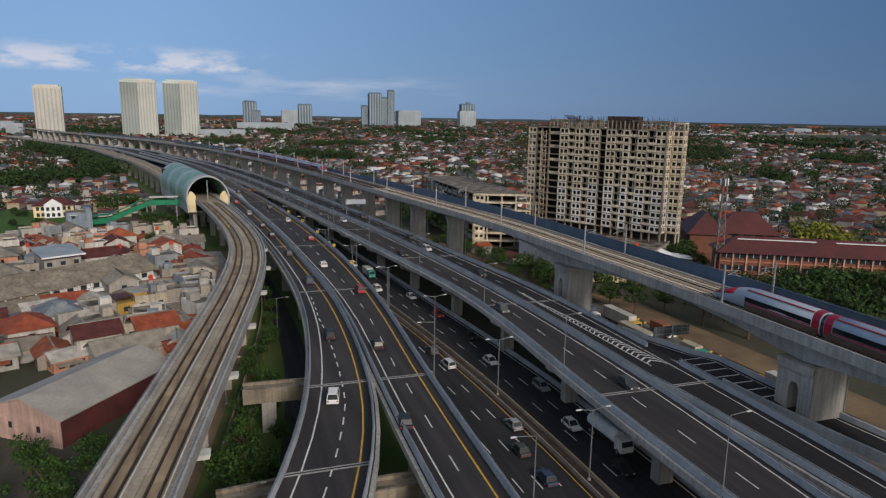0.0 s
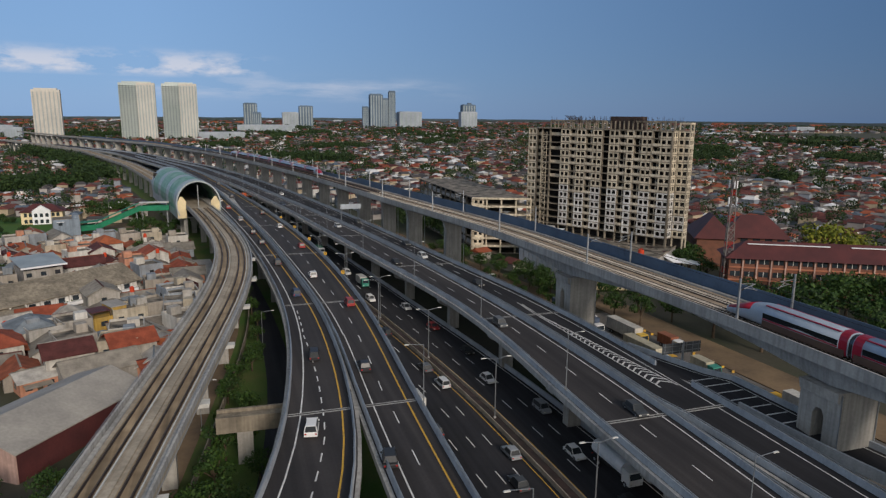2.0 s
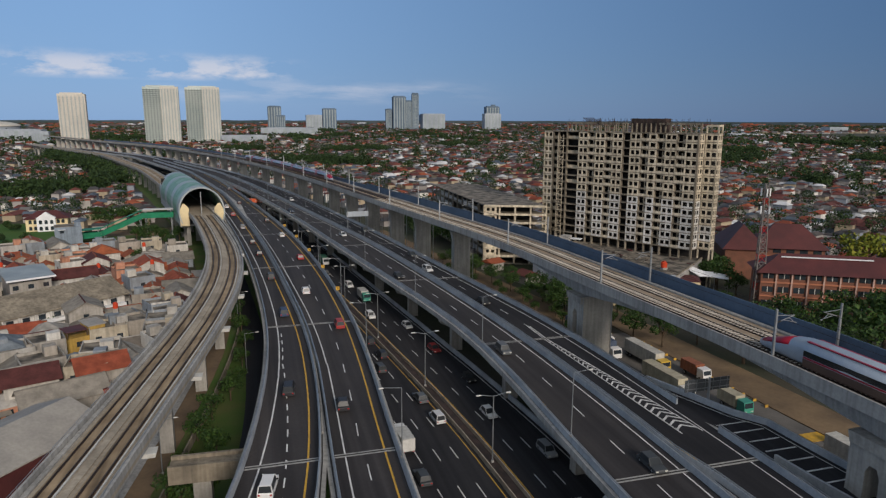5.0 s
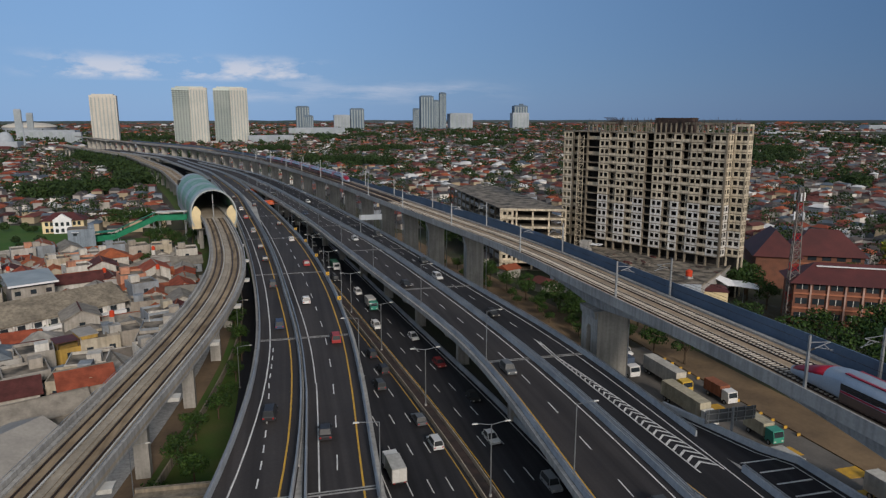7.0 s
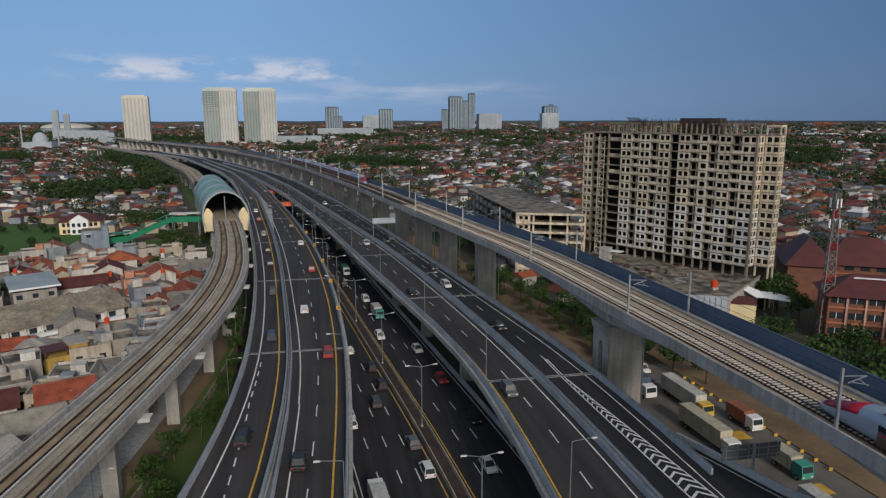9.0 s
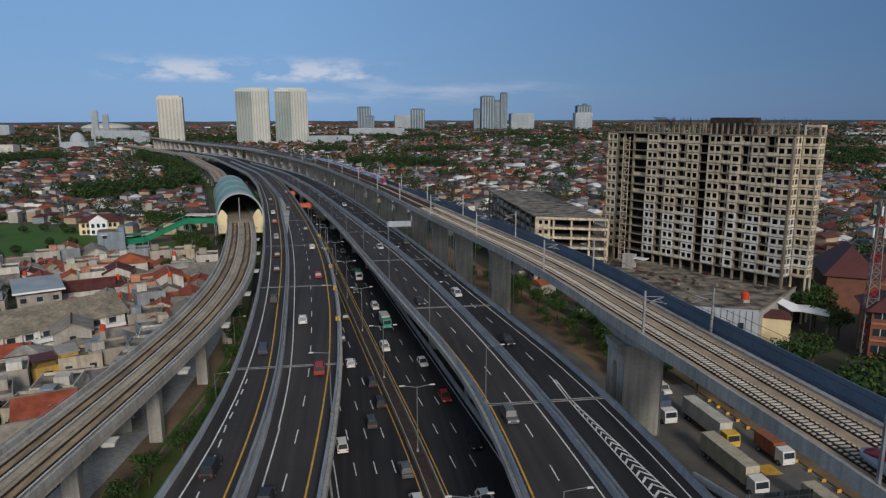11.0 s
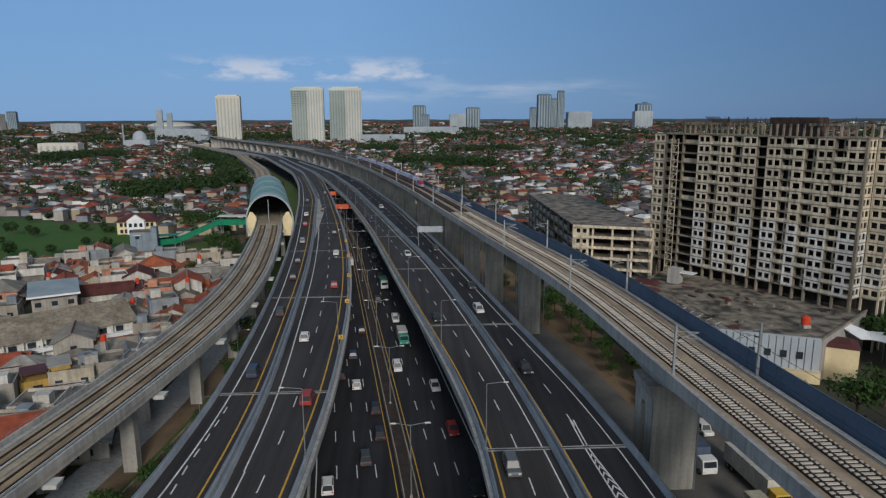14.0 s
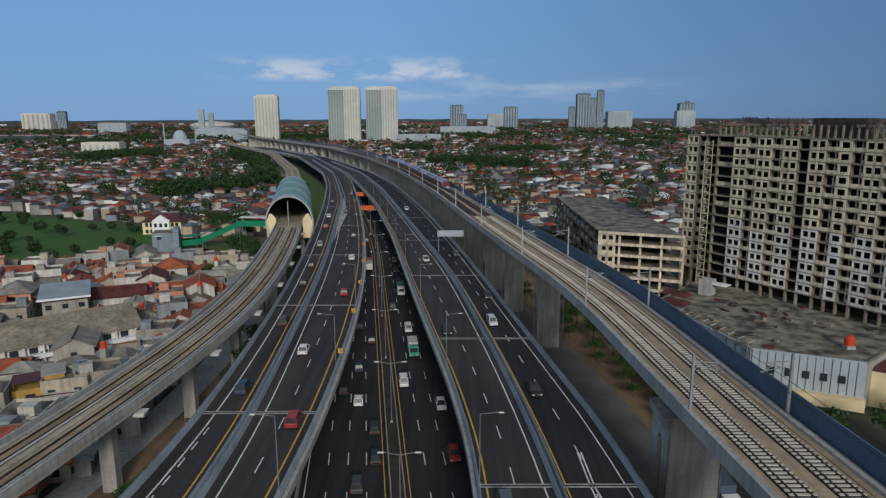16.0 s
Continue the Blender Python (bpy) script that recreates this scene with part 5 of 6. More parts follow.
TREES = [build_tree(11, 8, 4.2), build_tree(12, 10, 4.6), build_tree(13, 6, 3.4), build_tree(14, 9, 5.4), build_tree(15, 9, 6.0, True)]
trng = random.Random(21)


def put_tree(i, x, y, k=1.0, first=[0, 0, 0, 0, 0]):
    m = pose(x, y, 0, 0, 0, trng.uniform(0, 360)) @ Matrix.Scale(k, 4)
    if first[i] == 0:
        first[i] = 1
        TREES[i].matrix_basis = m
        return
    o = copy_thing(TREES[i], pose(0, 0, 0))
    o.matrix_basis = m


for x, y, i, k in [(-57.5, -40, 1, 0.75), (-58.5, -47, 0, 0.8), (-54, -52, 2, 1.1), (-52.5, -57, 0, 0.7), (-59, -58, 2, 1.1), (-55, -23, 2, 0.9), (-52, -15, 2, 0.9), (-51, -38, 2, 0.8), (-62.5, -62, 0, 0.8),
                   (-73, -44, 0, 0.9), (-79, -42, 2, 1.0), (-84, -45, 1, 0.8), (-76, -55, 3, 0.8), (-90, -50, 0, 0.8), (-70, -8, 2, 0.7), (-69, 3, 2, 0.8), (-105, -44, 1, 0.8), (-80, -35, 2, 0.9), (-88, -37, 0, 0.8), (-95, -38, 2, 1.0), (-82, -50, 0, 0.9), (-92, -58, 1, 0.8), (-71, -34, 2, 0.8), (-55.5, -8, 2, 0.9), (-53.5, 0, 0, 0.7), (-50.5, 8, 2, 0.9), (-49, 16, 2, 0.7), (-48.5, 26, 0, 0.6), (-48, 38, 2, 0.8), (-49, 50, 2, 0.9), (-56, -30, 0, 0.8), (-53, -28, 2, 1.0), (-60, -50, 2, 1.2), (-57, -61, 1, 0.8), (-62, -70, 0, 0.9), (-51, 64, 2, 0.9), (-53, 80, 0, 0.7),
                   (-90, 190, 3, 1.0), (-96, 197, 0, 0.9), (-84, 188, 2, 1.2), (-80, 176, 0, 0.8), (-78, 196, 2, 1.1), (-112, 236, 3, 1.3), (-120, 244, 1, 1.1), (-106, 248, 3, 1.1), (-97, 225, 2, 1.3),
                   (40, 36, 0, 0.9), (43, 42, 3, 0.8), (37.5, 48, 2, 1.1), (41, 53, 1, 0.8), (44, 60, 0, 0.8), (36, 62, 2, 1.0), (38, 24, 2, 1.0), (44, 28, 0, 0.7), (40, 45, 2, 1.3), (46, 48, 1, 0.8), (39, 58, 0, 0.8), (45, 36, 2, 1.2), (34, 72, 0, 0.8), (32, 84, 2, 1.1), (37, 80, 1, 0.7), (30, 96, 0, 0.8), (27, 112, 2, 1.1), (31, 104, 3, 0.7), (42, 68, 3, 0.8), (47, 20, 2, 1.2), (52, 30, 0, 1.0), (54, 40, 3, 0.9), (50, 12, 1, 0.9), (56, 22, 1, 1.0),
                   (62, -2, 1, 1.0), (70, 4, 3, 1.1), (78, -2, 0, 1.2), (66, -14, 3, 1.1), (76, -18, 1, 1.1), (86, -8, 3, 1.2), (92, 4, 0, 1.1), (98, -6, 1, 1.2), (108, 0, 3, 1.2), (104, 12, 0, 1.1), (88, 16, 2, 1.3), (116, -6, 1, 1.1), (124, -12, 3, 1.2), (96, -20, 3, 1.2), (84, -26, 1, 1.1), (134, 0, 0, 1.2), (70, 24, 2, 1.3), (80, 30, 0, 1.0), (60, 12, 2, 1.2), (140, -10, 3, 1.3), (112, -20, 1, 1.2), (128, 8, 2, 1.3), (118, 10, 0, 1.0),
                   (100, 56, 3, 1.2), (104, 62, 1, 1.1), (99, 46, 0, 1.1), (163, 58, 4, 1.7), (172, 52, 4, 1.3), (104, 70, 3, 1.2), (110, 82, 1, 1.2), (103, 92, 0, 1.2), (113, 98, 3, 1.1), (140, 58, 0, 1.2), (168, 28, 1, 1.1), (176, 36, 3, 1.1)]:
    put_tree(i, x, y, k * (1.25 if x > 60 and y < 30 else 1.0))
# low growth on the soil strip under the railway viaduct, clear of its piers
for j in range(18):
    y = 30 + j * 6.2
    if min(abs(y - q) for q in hsr_piers) > 4:
        put_tree((2, 0, 2)[j % 3], hsr_l(y) + 14.0 + 1.6 * (j % 3), y, (0.55, 0.5, 0.75)[(j * 7) % 3])

# banana clump by the row house
o = thing("palm", "bushy palm with drooping fronds", "palm", pose(-98, 68, 0))
part("trunk", Shape().tube((0, 0, 0), (0.2, 0, 4.4), 0.22, 0.16, 7), "bark", o)
s = Shape()
for i in range(14):
    a = 6.283 * i / 14
    prev = None
    for j in range(5):
        q = j / 4
        p = Vector((0.2 + math.cos(a) * 2.8 * q, math.sin(a) * 2.8 * q, 4.4 + 1.1 * q - 2.0 * q * q))
        w = Vector((-math.sin(a), math.cos(a), 0)) * (0.4 * (1 - abs(q - 0.45)))
        if prev:
            s.poly([prev[0] - prev[1], prev[0] + prev[1], p + w, p - w], [(0, 1, 2, 3)])
        prev = (p, w)
part("fronds", s, "leaf", o)

# ---- field and open ground on the left ----
single("ground_field", Shape().poly([(-175, 158, 0.08), (-134, 182, 0.08), (-126, 218, 0.08), (-150, 262, 0.08), (-195, 275, 0.08), (-300, 330, 0.08), (-330, 250, 0.08), (-240, 170, 0.08)], [tuple(range(8))]), "field", "bright green overgrown field", "grass")
single("ground_yard", Shape().poly([(-134, 182, 0.05), (-88, 178, 0.05), (-84, 235, 0.05), (-128, 225, 0.05)], [(0, 1, 2, 3)]), "dirt", "bare yard in front of the station", "dirt")
for i, (x, y, sx, sy) in enumerate(((-118, 196, 15, 8), (-104, 206, 18, 9), (-97, 190, 11, 7))):
    single("ground_lawn", Shape().poly([(x + sx * math.cos(a), y + sy * math.sin(a), 0.07) for a in [6.283 * j / 18 for j in range(18)]], [tuple(range(18))]), "verge", "mown grass patch", "grass")

# ---- houses ----


def build_house(w, d, wall, ridge, style, storeys=1, lean=False):
    o = thing("house", {"gable": "plain rendered house under a pitched roof", "hip": "small house with a hipped roof", "flat": "flat-roofed concrete house with parapet"}[style], "house", group="village houses")
    if style == "gable":
        part("wall", gable_wall(w, d, wall, ridge), "wallpaint", o)
        part("roof", gable(w, d, wall, ridge), "rooftile", o)
        part("ridge_cap", Shape().box(0, 0, ridge + 0.2, w + 1.2, 0.35, 0.14), "rooftile", o)
    elif style == "hip":
        part("wall", Shape().box(0, 0, -0.2, w, d, wall + 0.2), "wallpaint", o)
        part("roof", hip(w, d, wall, ridge, 0.7), "rooftile", o)
    else:
        part("wall", Shape().box(0, 0, -0.2, w, d, wall + 0.2).box(0, -d / 2 + 0.1, wall, w, 0.2, 0.7).box(0, d / 2 - 0.1, wall, w, 0.2, 0.7).box(-w / 2 + 0.1, 0, wall, 0.2, d - 0.4, 0.7).box(w / 2 - 0.1, 0, wall, 0.2, d - 0.4, 0.7), "wallpaint", o)
        part("roof", Shape().box(0, 0, wall, w - 0.4, d - 0.4, 0.12), "roofslab", o)
        part("stair_hut", Shape().box(w * 0.25, d * 0.2, wall + 0.12, w * 0.3, d * 0.35, 2.0), "wallpaint", o)
    part("porch_roof", Shape().extrude([(-d / 2 - 1.7, wall * 0.62), (-d / 2, wall * 0.72), (-d / 2, wall * 0.72 + 0.12), (-d / 2 - 1.7, wall * 0.62 + 0.12)], lambda n, p, q: (n, p, q), -w * 0.42, w * 0.3), "rooftile", o)
    for f in range(storeys):
        z = 1.0 + f * 3.0
        for x in (-w * 0.28, w * 0.28):
            part("window", Shape().box(x, -d / 2, z, 1.3, 0.12, 1.2), "glass", o)
        part("window", Shape().box(w / 2, 0, z, 0.12, 1.3, 1.2), "glass", o)
        part("window", Shape().box(-w / 2, 0, z, 0.12, 1.3, 1.2), "glass", o)
    part("door", Shape().box(0, -d / 2, 0, 1.0, 0.14, 2.1), "bark", o)
    return o


KINDS = [build_house(10, 7.5, 3.3, 5.2, "gable"), build_house(8, 6.5, 3.1, 4.8, "gable"), build_house(9, 8, 6.2, 8.2, "gable", 2), build_house(9, 8.5, 3.3, 5.6, "hip"), build_house(11, 9, 6.3, 8.8, "hip", 2), build_house(8, 7.5, 6.4, 6.4, "flat", 2), build_house(14, 8, 4.0, 6.2, "gable"), build_house(7, 6, 3.0, 4.2, "gable")]
hrng = random.Random(77)
used = [False] * len(KINDS)


def put_house(i, x, y, rz, k=1.0):
    m = pose(x, y, 0.02, 0, 0, rz)
    if not used[i]:
        used[i] = True
        KINDS[i].matrix_basis = m
    else:
        copy_thing(KINDS[i], m)


def inside(x, y, poly):
    r, n = False, len(poly)
    for i in range(n):
        (x0, y0), (x1, y1) = poly[i], poly[i - 1]
        if (y0 > y) != (y1 > y) and x < (x1 - x0) * (y - y0) / (y1 - y0) + x0:
            r = not r
    return r


KEEP = [[(-180, 154), (-130, 176), (-84, 172), (-76, 235), (-126, 228), (-150, 268), (-195, 282), (-310, 340), (-345, 245), (-240, 162)],
        [(-104, 6), (-72, 8), (-60, -20), (-60, -62), (-112, -62), (-108, -16)], [(-92.8, 94.6), (-79, 77.6), (-117.8, 46.1), (-131.6, 63.2)], [(-122, 92), (-100, 92), (-100, 114), (-128, 116)], [(-158, 230), (-158, 254), (-128, 254), (-128, 230)],
        [(44, -60), (44, 110), (34, 205), (66, 200), (130, 110), (160, 50), (190, 20), (170, -60)]]


def free(x, y, pad=5):
    if y < 1150 and lrt_c(min(y, 1150)) - 9 - pad < x < hsr_r(min(y, 1150)) + 12 + pad:
        return False
    return not any(inside(x, y, p) for p in KEEP)


count = 0
for gy in range(-1, 25):
    for gx in range(0, 26):
        x = -76 - gx * 10.2 + hrng.uniform(-2, 2) + (gy % 2) * 4
        y = -52 + gy * 9.8 + hrng.uniform(-2, 2)
        x, y = x - 0.15 * (y - 50), y + 0.12 * (x + 100)
        if not free(x, y, 0.5) or x < min(-75 - (y + 142) * 0.3, -25 - (y + 77) * 0.72) or count > 290:
            continue
        if hrng.random() < 0.03:
            put_tree(hrng.choice((0, 2)), x, y, 0.7)
            continue
        put_house(hrng.choices(range(8), (3, 4, 2, 2, 1, 2, 2, 4))[0], x, y, hrng.choice((22, 112, 202, 292)) + hrng.uniform(-6, 6))
        count += 1
        sx, sy = x + hrng.choice((-5.2, 5.2)), y + hrng.choice((-4.6, 4.6))
        if hrng.random() < 0.62 and free(sx, sy, 0.5):
            put_house(hrng.choice((7, 7, 1, 5)), sx, sy, hrng.choice((22, 112, 202, 292)) + hrng.uniform(-8, 8))

# a last row of houses close beside the light rail
for j in range(17):
    y = 12 + j * 9.2 + hrng.uniform(-1.5, 1.5)
    for d in (13.5, 22):
        x = lrt_c(y) - d + hrng.uniform(-1.0, 1.0)
        if not any(inside(x, y, p) for p in KEEP[:5]):
            put_house(hrng.choice((7, 1, 5, 7, 0)), x, y, hrng.choice((10, 100, 190, 280)) + hrng.uniform(-8, 8))

# far houses as one sheet of roofs per zone


def far_houses(name, cells, label):
    wv, wf, rv, rf = [], [], [], []
    for x, y, w, d, wall, ridge, a, flat in cells:
        c, s = math.cos(a), math.sin(a)

        def q(px, py, z):
            return (x + px * c - py * s, y + px * s + py * c, z)
        k = len(wv)
        hw, hd = w / 2, d / 2
        wv += [q(px, py, z) for z in (0, wall) for px, py in ((-hw, -hd), (hw, -hd), (hw, hd), (-hw, hd))]
        wf += [(k, k + 1, k + 5, k + 4), (k + 1, k + 2, k + 6, k + 5), (k + 2, k + 3, k + 7, k + 6), (k + 3, k, k + 4, k + 7)]
        k = len(rv)
        if flat:
            rv += [q(px, py, wall + z) for z in (0, 0.4) for px, py in ((-hw, -hd), (hw, -hd), (hw, hd), (-hw, hd))]
            rf += [(k, k + 1, k + 5, k + 4), (k + 1, k + 2, k + 6, k + 5), (k + 2, k + 3, k + 7, k + 6), (k + 3, k, k + 4, k + 7), (k + 4, k + 5, k + 6, k + 7)]
        else:
            hw, hd = hw + 0.5, hd + 0.5
            r = hw * (0.45 if (int(x * 7) % 3) else 0.96)
            rv += [q(-hw, -hd, wall), q(hw, -hd, wall), q(hw, hd, wall), q(-hw, hd, wall), q(-r, 0, ridge), q(r, 0, ridge)]
            rf += [(k, k + 1, k + 5, k + 4), (k + 1, k + 2, k + 5), (k + 2, k + 3, k + 4, k + 5), (k + 3, k, k + 4), (k + 3, k + 2, k + 1, k)]
    o = thing(name, label, "houses", kind="stuff")
    for nm, v, f, m in (("walls", wv, wf, "farwall"), ("roofs", rv, rf, "farroof")):
        s = Shape()
        s.v, s.f = v, f
        part(nm, s, m, o, kind="stuff")


frng = random.Random(9)
cells, tree_spots = [], []


def in_view(x, y):
    """Within the sector that the flight ever faces, from behind its start."""
    a = math.degrees(math.atan2(x + 30, y + 110))
    return -44 < a < 62


for y0, y1, stp, hs in ((-80, 420, 8.6, 1.0), (420, 1000, 10.2, 1.05), (1000, 1900, 15, 1.25), (1900, 3200, 29, 1.8), (3200, 4700, 58, 3.0)):
    yy = y0
    while yy < y1:
        x = -2600.0 if y0 > 1000 else -900.0
        xe = 4200.0 if y0 > 1000 else 1500.0
        while x < xe:
            px, py = x + frng.uniform(-0.25, 0.25) * stp, yy + frng.uniform(-0.25, 0.25) * stp
            x += stp
            if not in_view(px, py) or px * px + py * py > 4800 ** 2:
                continue
            if not free(px, py):
                continue
            if px < -70 and py < 190 and px > -335 and -60 < py:
                continue
            patch = noise.noise(Vector((px * 0.008, py * 0.008, 0)))
            if frng.random() < (0.10 if py < 500 else 0.11 if py < 1000 else 0.16 if py < 1900 else 0.3) or patch > 0.42:
                tree_spots.append((px, py, hs))
                if patch > 0.42:
                    tree_spots.append((px + stp * 0.4, py + stp * 0.3, hs * 1.2))
                continue
            big = frng.random() < 0.03
            w, d = stp * frng.uniform(0.62, 0.98), stp * frng.uniform(0.5, 0.8)
            if big and y0 > 0:
                w, d = w * 2.2, d * 1.5
            wall = frng.choice((2.9, 3.1, 3.4, 5.8)) * (0.75 + 0.25 * hs)
            cells.append((px, py, w, d, wall, wall + d * 0.24, radians(frng.choice((12, 102)) + 18 * math.sin(px * 0.004) + frng.uniform(-8, 8)), frng.random() < 0.16))
        yy += stp

# wooded strip beside the light rail beyond the station
for _ in range(230):
    y = frng.uniform(430, 840)
    x = lrt_c(y) - 9 - frng.uniform(0, 26) * (0.5 + 0.5 * math.sin(y * 0.011) ** 2)
    tree_spots.append((x, y, 1.5))
cells = [c for c in cells if not (430 < c[1] < 900 and lrt_c(c[1]) - 30 < c[0] < lrt_c(c[1]))]
far_houses("house_sea", cells, "endless low houses with red, brown and grey roofs")
# scrub in the field
for _ in range(90):
    x, y = frng.uniform(-300, -130), frng.uniform(165, 300)
    if inside(x, y, KEEP[0]) and not inside(x, y, [(-136, 180), (-84, 172), (-76, 235), (-128, 228)]):
        tree_spots.append((x, y, -0.6 + 0.5 * frng.random()))
# small trees between the far houses
r = np.random.RandomState(4)
tv, tf = [], []
for px, py, hs in tree_spots:
    dist = math.hypot(px, py + 100)
    n = 170 if dist < 500 else 60 if dist < 1300 else 16
    size = 0.62 if dist < 500 else 1.2 if dist < 1300 else 3.0
    hh = (3.6 + 3.4 * r.rand()) * (0.75 + 0.5 * hs)
    for _ in range(n):
        d = r.normal(size=3)
        d /= np.linalg.norm(d)
        p = np.array((px, py, hh)) + d * np.array((1, 1, 0.75)) * hh * 0.75 * (0.6 + 0.4 * r.rand())
        p[2] = max(p[2], 0.6)
        a, b = r.normal(size=3), r.normal(size=3)
        a, b = a / np.linalg.norm(a) * size, b / np.linalg.norm(b) * size
        k = len(tv)
        tv += [tuple(p - a), tuple(p - b * 0.7), tuple(p + a), tuple(p + b * 0.7)]
        tf.append((k, k + 1, k + 2, k + 3))
s = Shape()
s.v, s.f = tv, tf
single("far_trees", s, "farleaf", "scattered dark green trees between the houses", "trees", "stuff")

# ---- named houses and sheds on the left ----
o = thing("warehouse", "long shed with pale grey sheet roof and maroon side", "warehouse", pose(-84.2, -13.2, 0, 0, 0, 55))
part("wall", gable_wall(26, 15, 5.4, 7.9), "redroof", o, "maroon sheet-metal wall")
part("roof", gable(26, 15, 5.4, 7.9, 0.9), "sheet", o, "dusty grey sheet roof")
part("gable_end", Shape().extrude([(-7.5, 0), (7.5, 0), (7.5, 5.4), (0, 7.8), (-7.5, 5.4)], lambda n, p, q: (n, p, q), -13.3, -13.02), "pinkwall", o, "pink rendered gable wall")
for q in (-3, 3):
    part("window", Shape().box(-13.32, q, 2.2, 0.1, 0.7, 1.1), "glass", o)
o = thing("row_house", "long two-storey white house with a grey fibre-cement roof", "house", pose(-105.3, 70.4, 0, 0, 0, 39))
part("wall", gable_wall(48, 17.6, 6.0, 9.4), "paintwall", o)
part("roof", gable(48, 17.6, 6.0, 9.4, 1.1), "slab", o, "weathered grey-brown sheet roof")
for i in range(12):
    part("window", Shape().box(-21 + i * 3.8, -8.82, 3.6, 1.7, 0.14, 1.4), "glass", o)
    part("pillar", Shape().box(-22.9 + i * 3.8, -9.5, 0, 0.35, 0.5, 5.9), "paintwall", o)
part("balcony", Shape().box(8, -9.6, 2.7, 31, 1.7, 0.9), "canopy", o, "white balcony parapet")
part("lean_to_roof", Shape().extrude([(-16, 3.4), (-8.85, 5.2), (-8.85, 5.4), (-16, 3.6)], lambda n, p, q: (n, p, q), -24, -8), "slab", o)
part("lean_to_wall", Shape().box(-16, -15.6, 0, 16, 0.3, 3.4), "noise", o, "blue-grey lean-to wall")
o = thing("metal_roof_house", "house with blue-grey sheet roof and white fascia", "house", pose(-113, 104, 0, 0, 0, 27))
part("wall", Shape().box(0, 0, 0, 11, 12, 6.4), "wallpaint", o)
part("roof", Shape().extrude([(-7.6, 7.4), (6.4, 8.8), (6.4, 9.0), (-7.6, 7.6)], lambda n, p, q: (n, p, q), -6.4, 6.4), "shell", o, "blue-grey metal sheet roof")
part("fascia", Shape().box(0, -7.7, 7.2, 13, 0.5, 0.5), "canopy", o, "white fascia board")
for x in (-4, 0, 4):
    part("window", Shape().box(x, -6.02, 4.2, 1.5, 0.14, 1.3), "glass", o)
o = thing("yellow_house", "ochre yellow two-storey house with roof terrace", "house", pose(-84.5, 44, 0, 0, 0, 30))
part("wall", Shape().box(0, 0, 0, 9, 7, 5.6).box(2.6, 0.4, 5.6, 3.6, 6, 1.8), "ochre", o, "ochre painted wall")
part("terrace_roof", Shape().box(-2.0, -1.0, 7.0, 4.6, 5, 0.2), "redroof", o)
for x, y in ((-4, -3.2), (0.2, -3.2), (-4, 1.2)):
    part("post", Shape().box(x, y, 5.6, 0.25, 0.25, 1.5), "bark", o)
part("roof", Shape().box(2.6, 0.4, 7.4, 4.2, 6.6, 0.2), "sheet", o)
part("window", Shape().box(-1.5, -3.52, 3.4, 1.6, 0.12, 1.2), "glass", o)
part("window", Shape().box(2.5, -3.52, 3.4, 1.2, 0.12, 1.2), "glass", o)
o = thing("grey_house", "blue-grey two-storey box house alone in the field", "house", pose(-124, 200, 0, 0, 0, 15))
part("wall", Shape().box(0, 0, -0.2, 10.4, 9, 8.2).box(3.9, 0, 8.0, 2.4, 6, 1.6), "bluegrey", o, "blue-grey unpainted wall")
part("wall_face", Shape().box(0, -4.55, 0, 10.42, 0.12, 8.0), "bluegrey", o)
part("roof", Shape().box(-1.3, 0, 8.0, 7.4, 8.6, 0.2), "roofslab", o)
part("window", Shape().box(-2.4, -4.65, 5.4, 1.5, 0.1, 1.1), "glass", o)
part("awning", Shape().box(-2.4, -5.2, 6.9, 3.0, 1.2, 0.12), "canopy", o)
o = thing("arcade_house", "cream two-storey villa with arched porch and maroon roof", "house", pose(-143, 243.5, 0, 0, 0, 6))
part("wall", Shape().box(0, 0, 0, 18, 10, 6.4), "cream", o)
part("roof", hip(18, 10, 6.4, 9.6, 1.0), "redroof", o)
part("porch", Shape().box(0, -5.8, 0, 8, 1.6, 6.6), "canopy", o, "white portico")
part("pediment", Shape().extrude([(-4.3, 6.6), (4.3, 6.6), (0, 9.6)], lambda n, p, q: (p, n, q), -6.7, -5.0), "canopy", o)
for f in range(2):
    for x in (-7, -4.9, -2.4, 0, 2.4, 4.9, 7):
        yf = -6.62 if abs(x) < 4 else -5.02
        part("window", Shape().extrude([(x - 0.7, 0.6 + f * 3.1), (x + 0.7, 0.6 + f * 3.1), (x + 0.7, 2.1 + f * 3.1), (x + 0.4, 2.5 + f * 3.1), (x - 0.4, 2.5 + f * 3.1), (x - 0.7, 2.1 + f * 3.1)], lambda n, p, q: (p, n, q), yf, yf + 0.1), "glass", o)
for x, y, z in ((-88, 96, 5), (-96, 120, 5), (-115, 100, 6), (-128, 130, 5), (-80, 60, 6.6), (-105, 40, 5), (-92, 20, 4.6), (-78, 112, 7), (-146, 110, 6), (-86, 150, 6.2)):
    o = thing("water_tank", "small orange plastic roof tank on a stand", "tank", pose(x, y, 0), "roof tanks")
    part("stand", Shape().box(0, 0, 0, 1.2, 1.2, z), "wallpaint", o)
    part("body", Shape().tube((0, 0, z), (0, 0, z + 1.3), 0.62, 0.62, 12).tube((0, 0, z + 1.3), (0, 0, z + 1.6), 0.62, 0.25, 12), "tank", o)

# ---- distant towers ----


def slab_tower(name, label, x, y, w, d, h, mat, cols, rows, rz=0, split=0):
    o = thing(name, label, "tower block", pose(x, y, -0.5, 0, 0, rz))
    part("wall", Shape().box(0, 0, 0, w, d, h), mat, o)
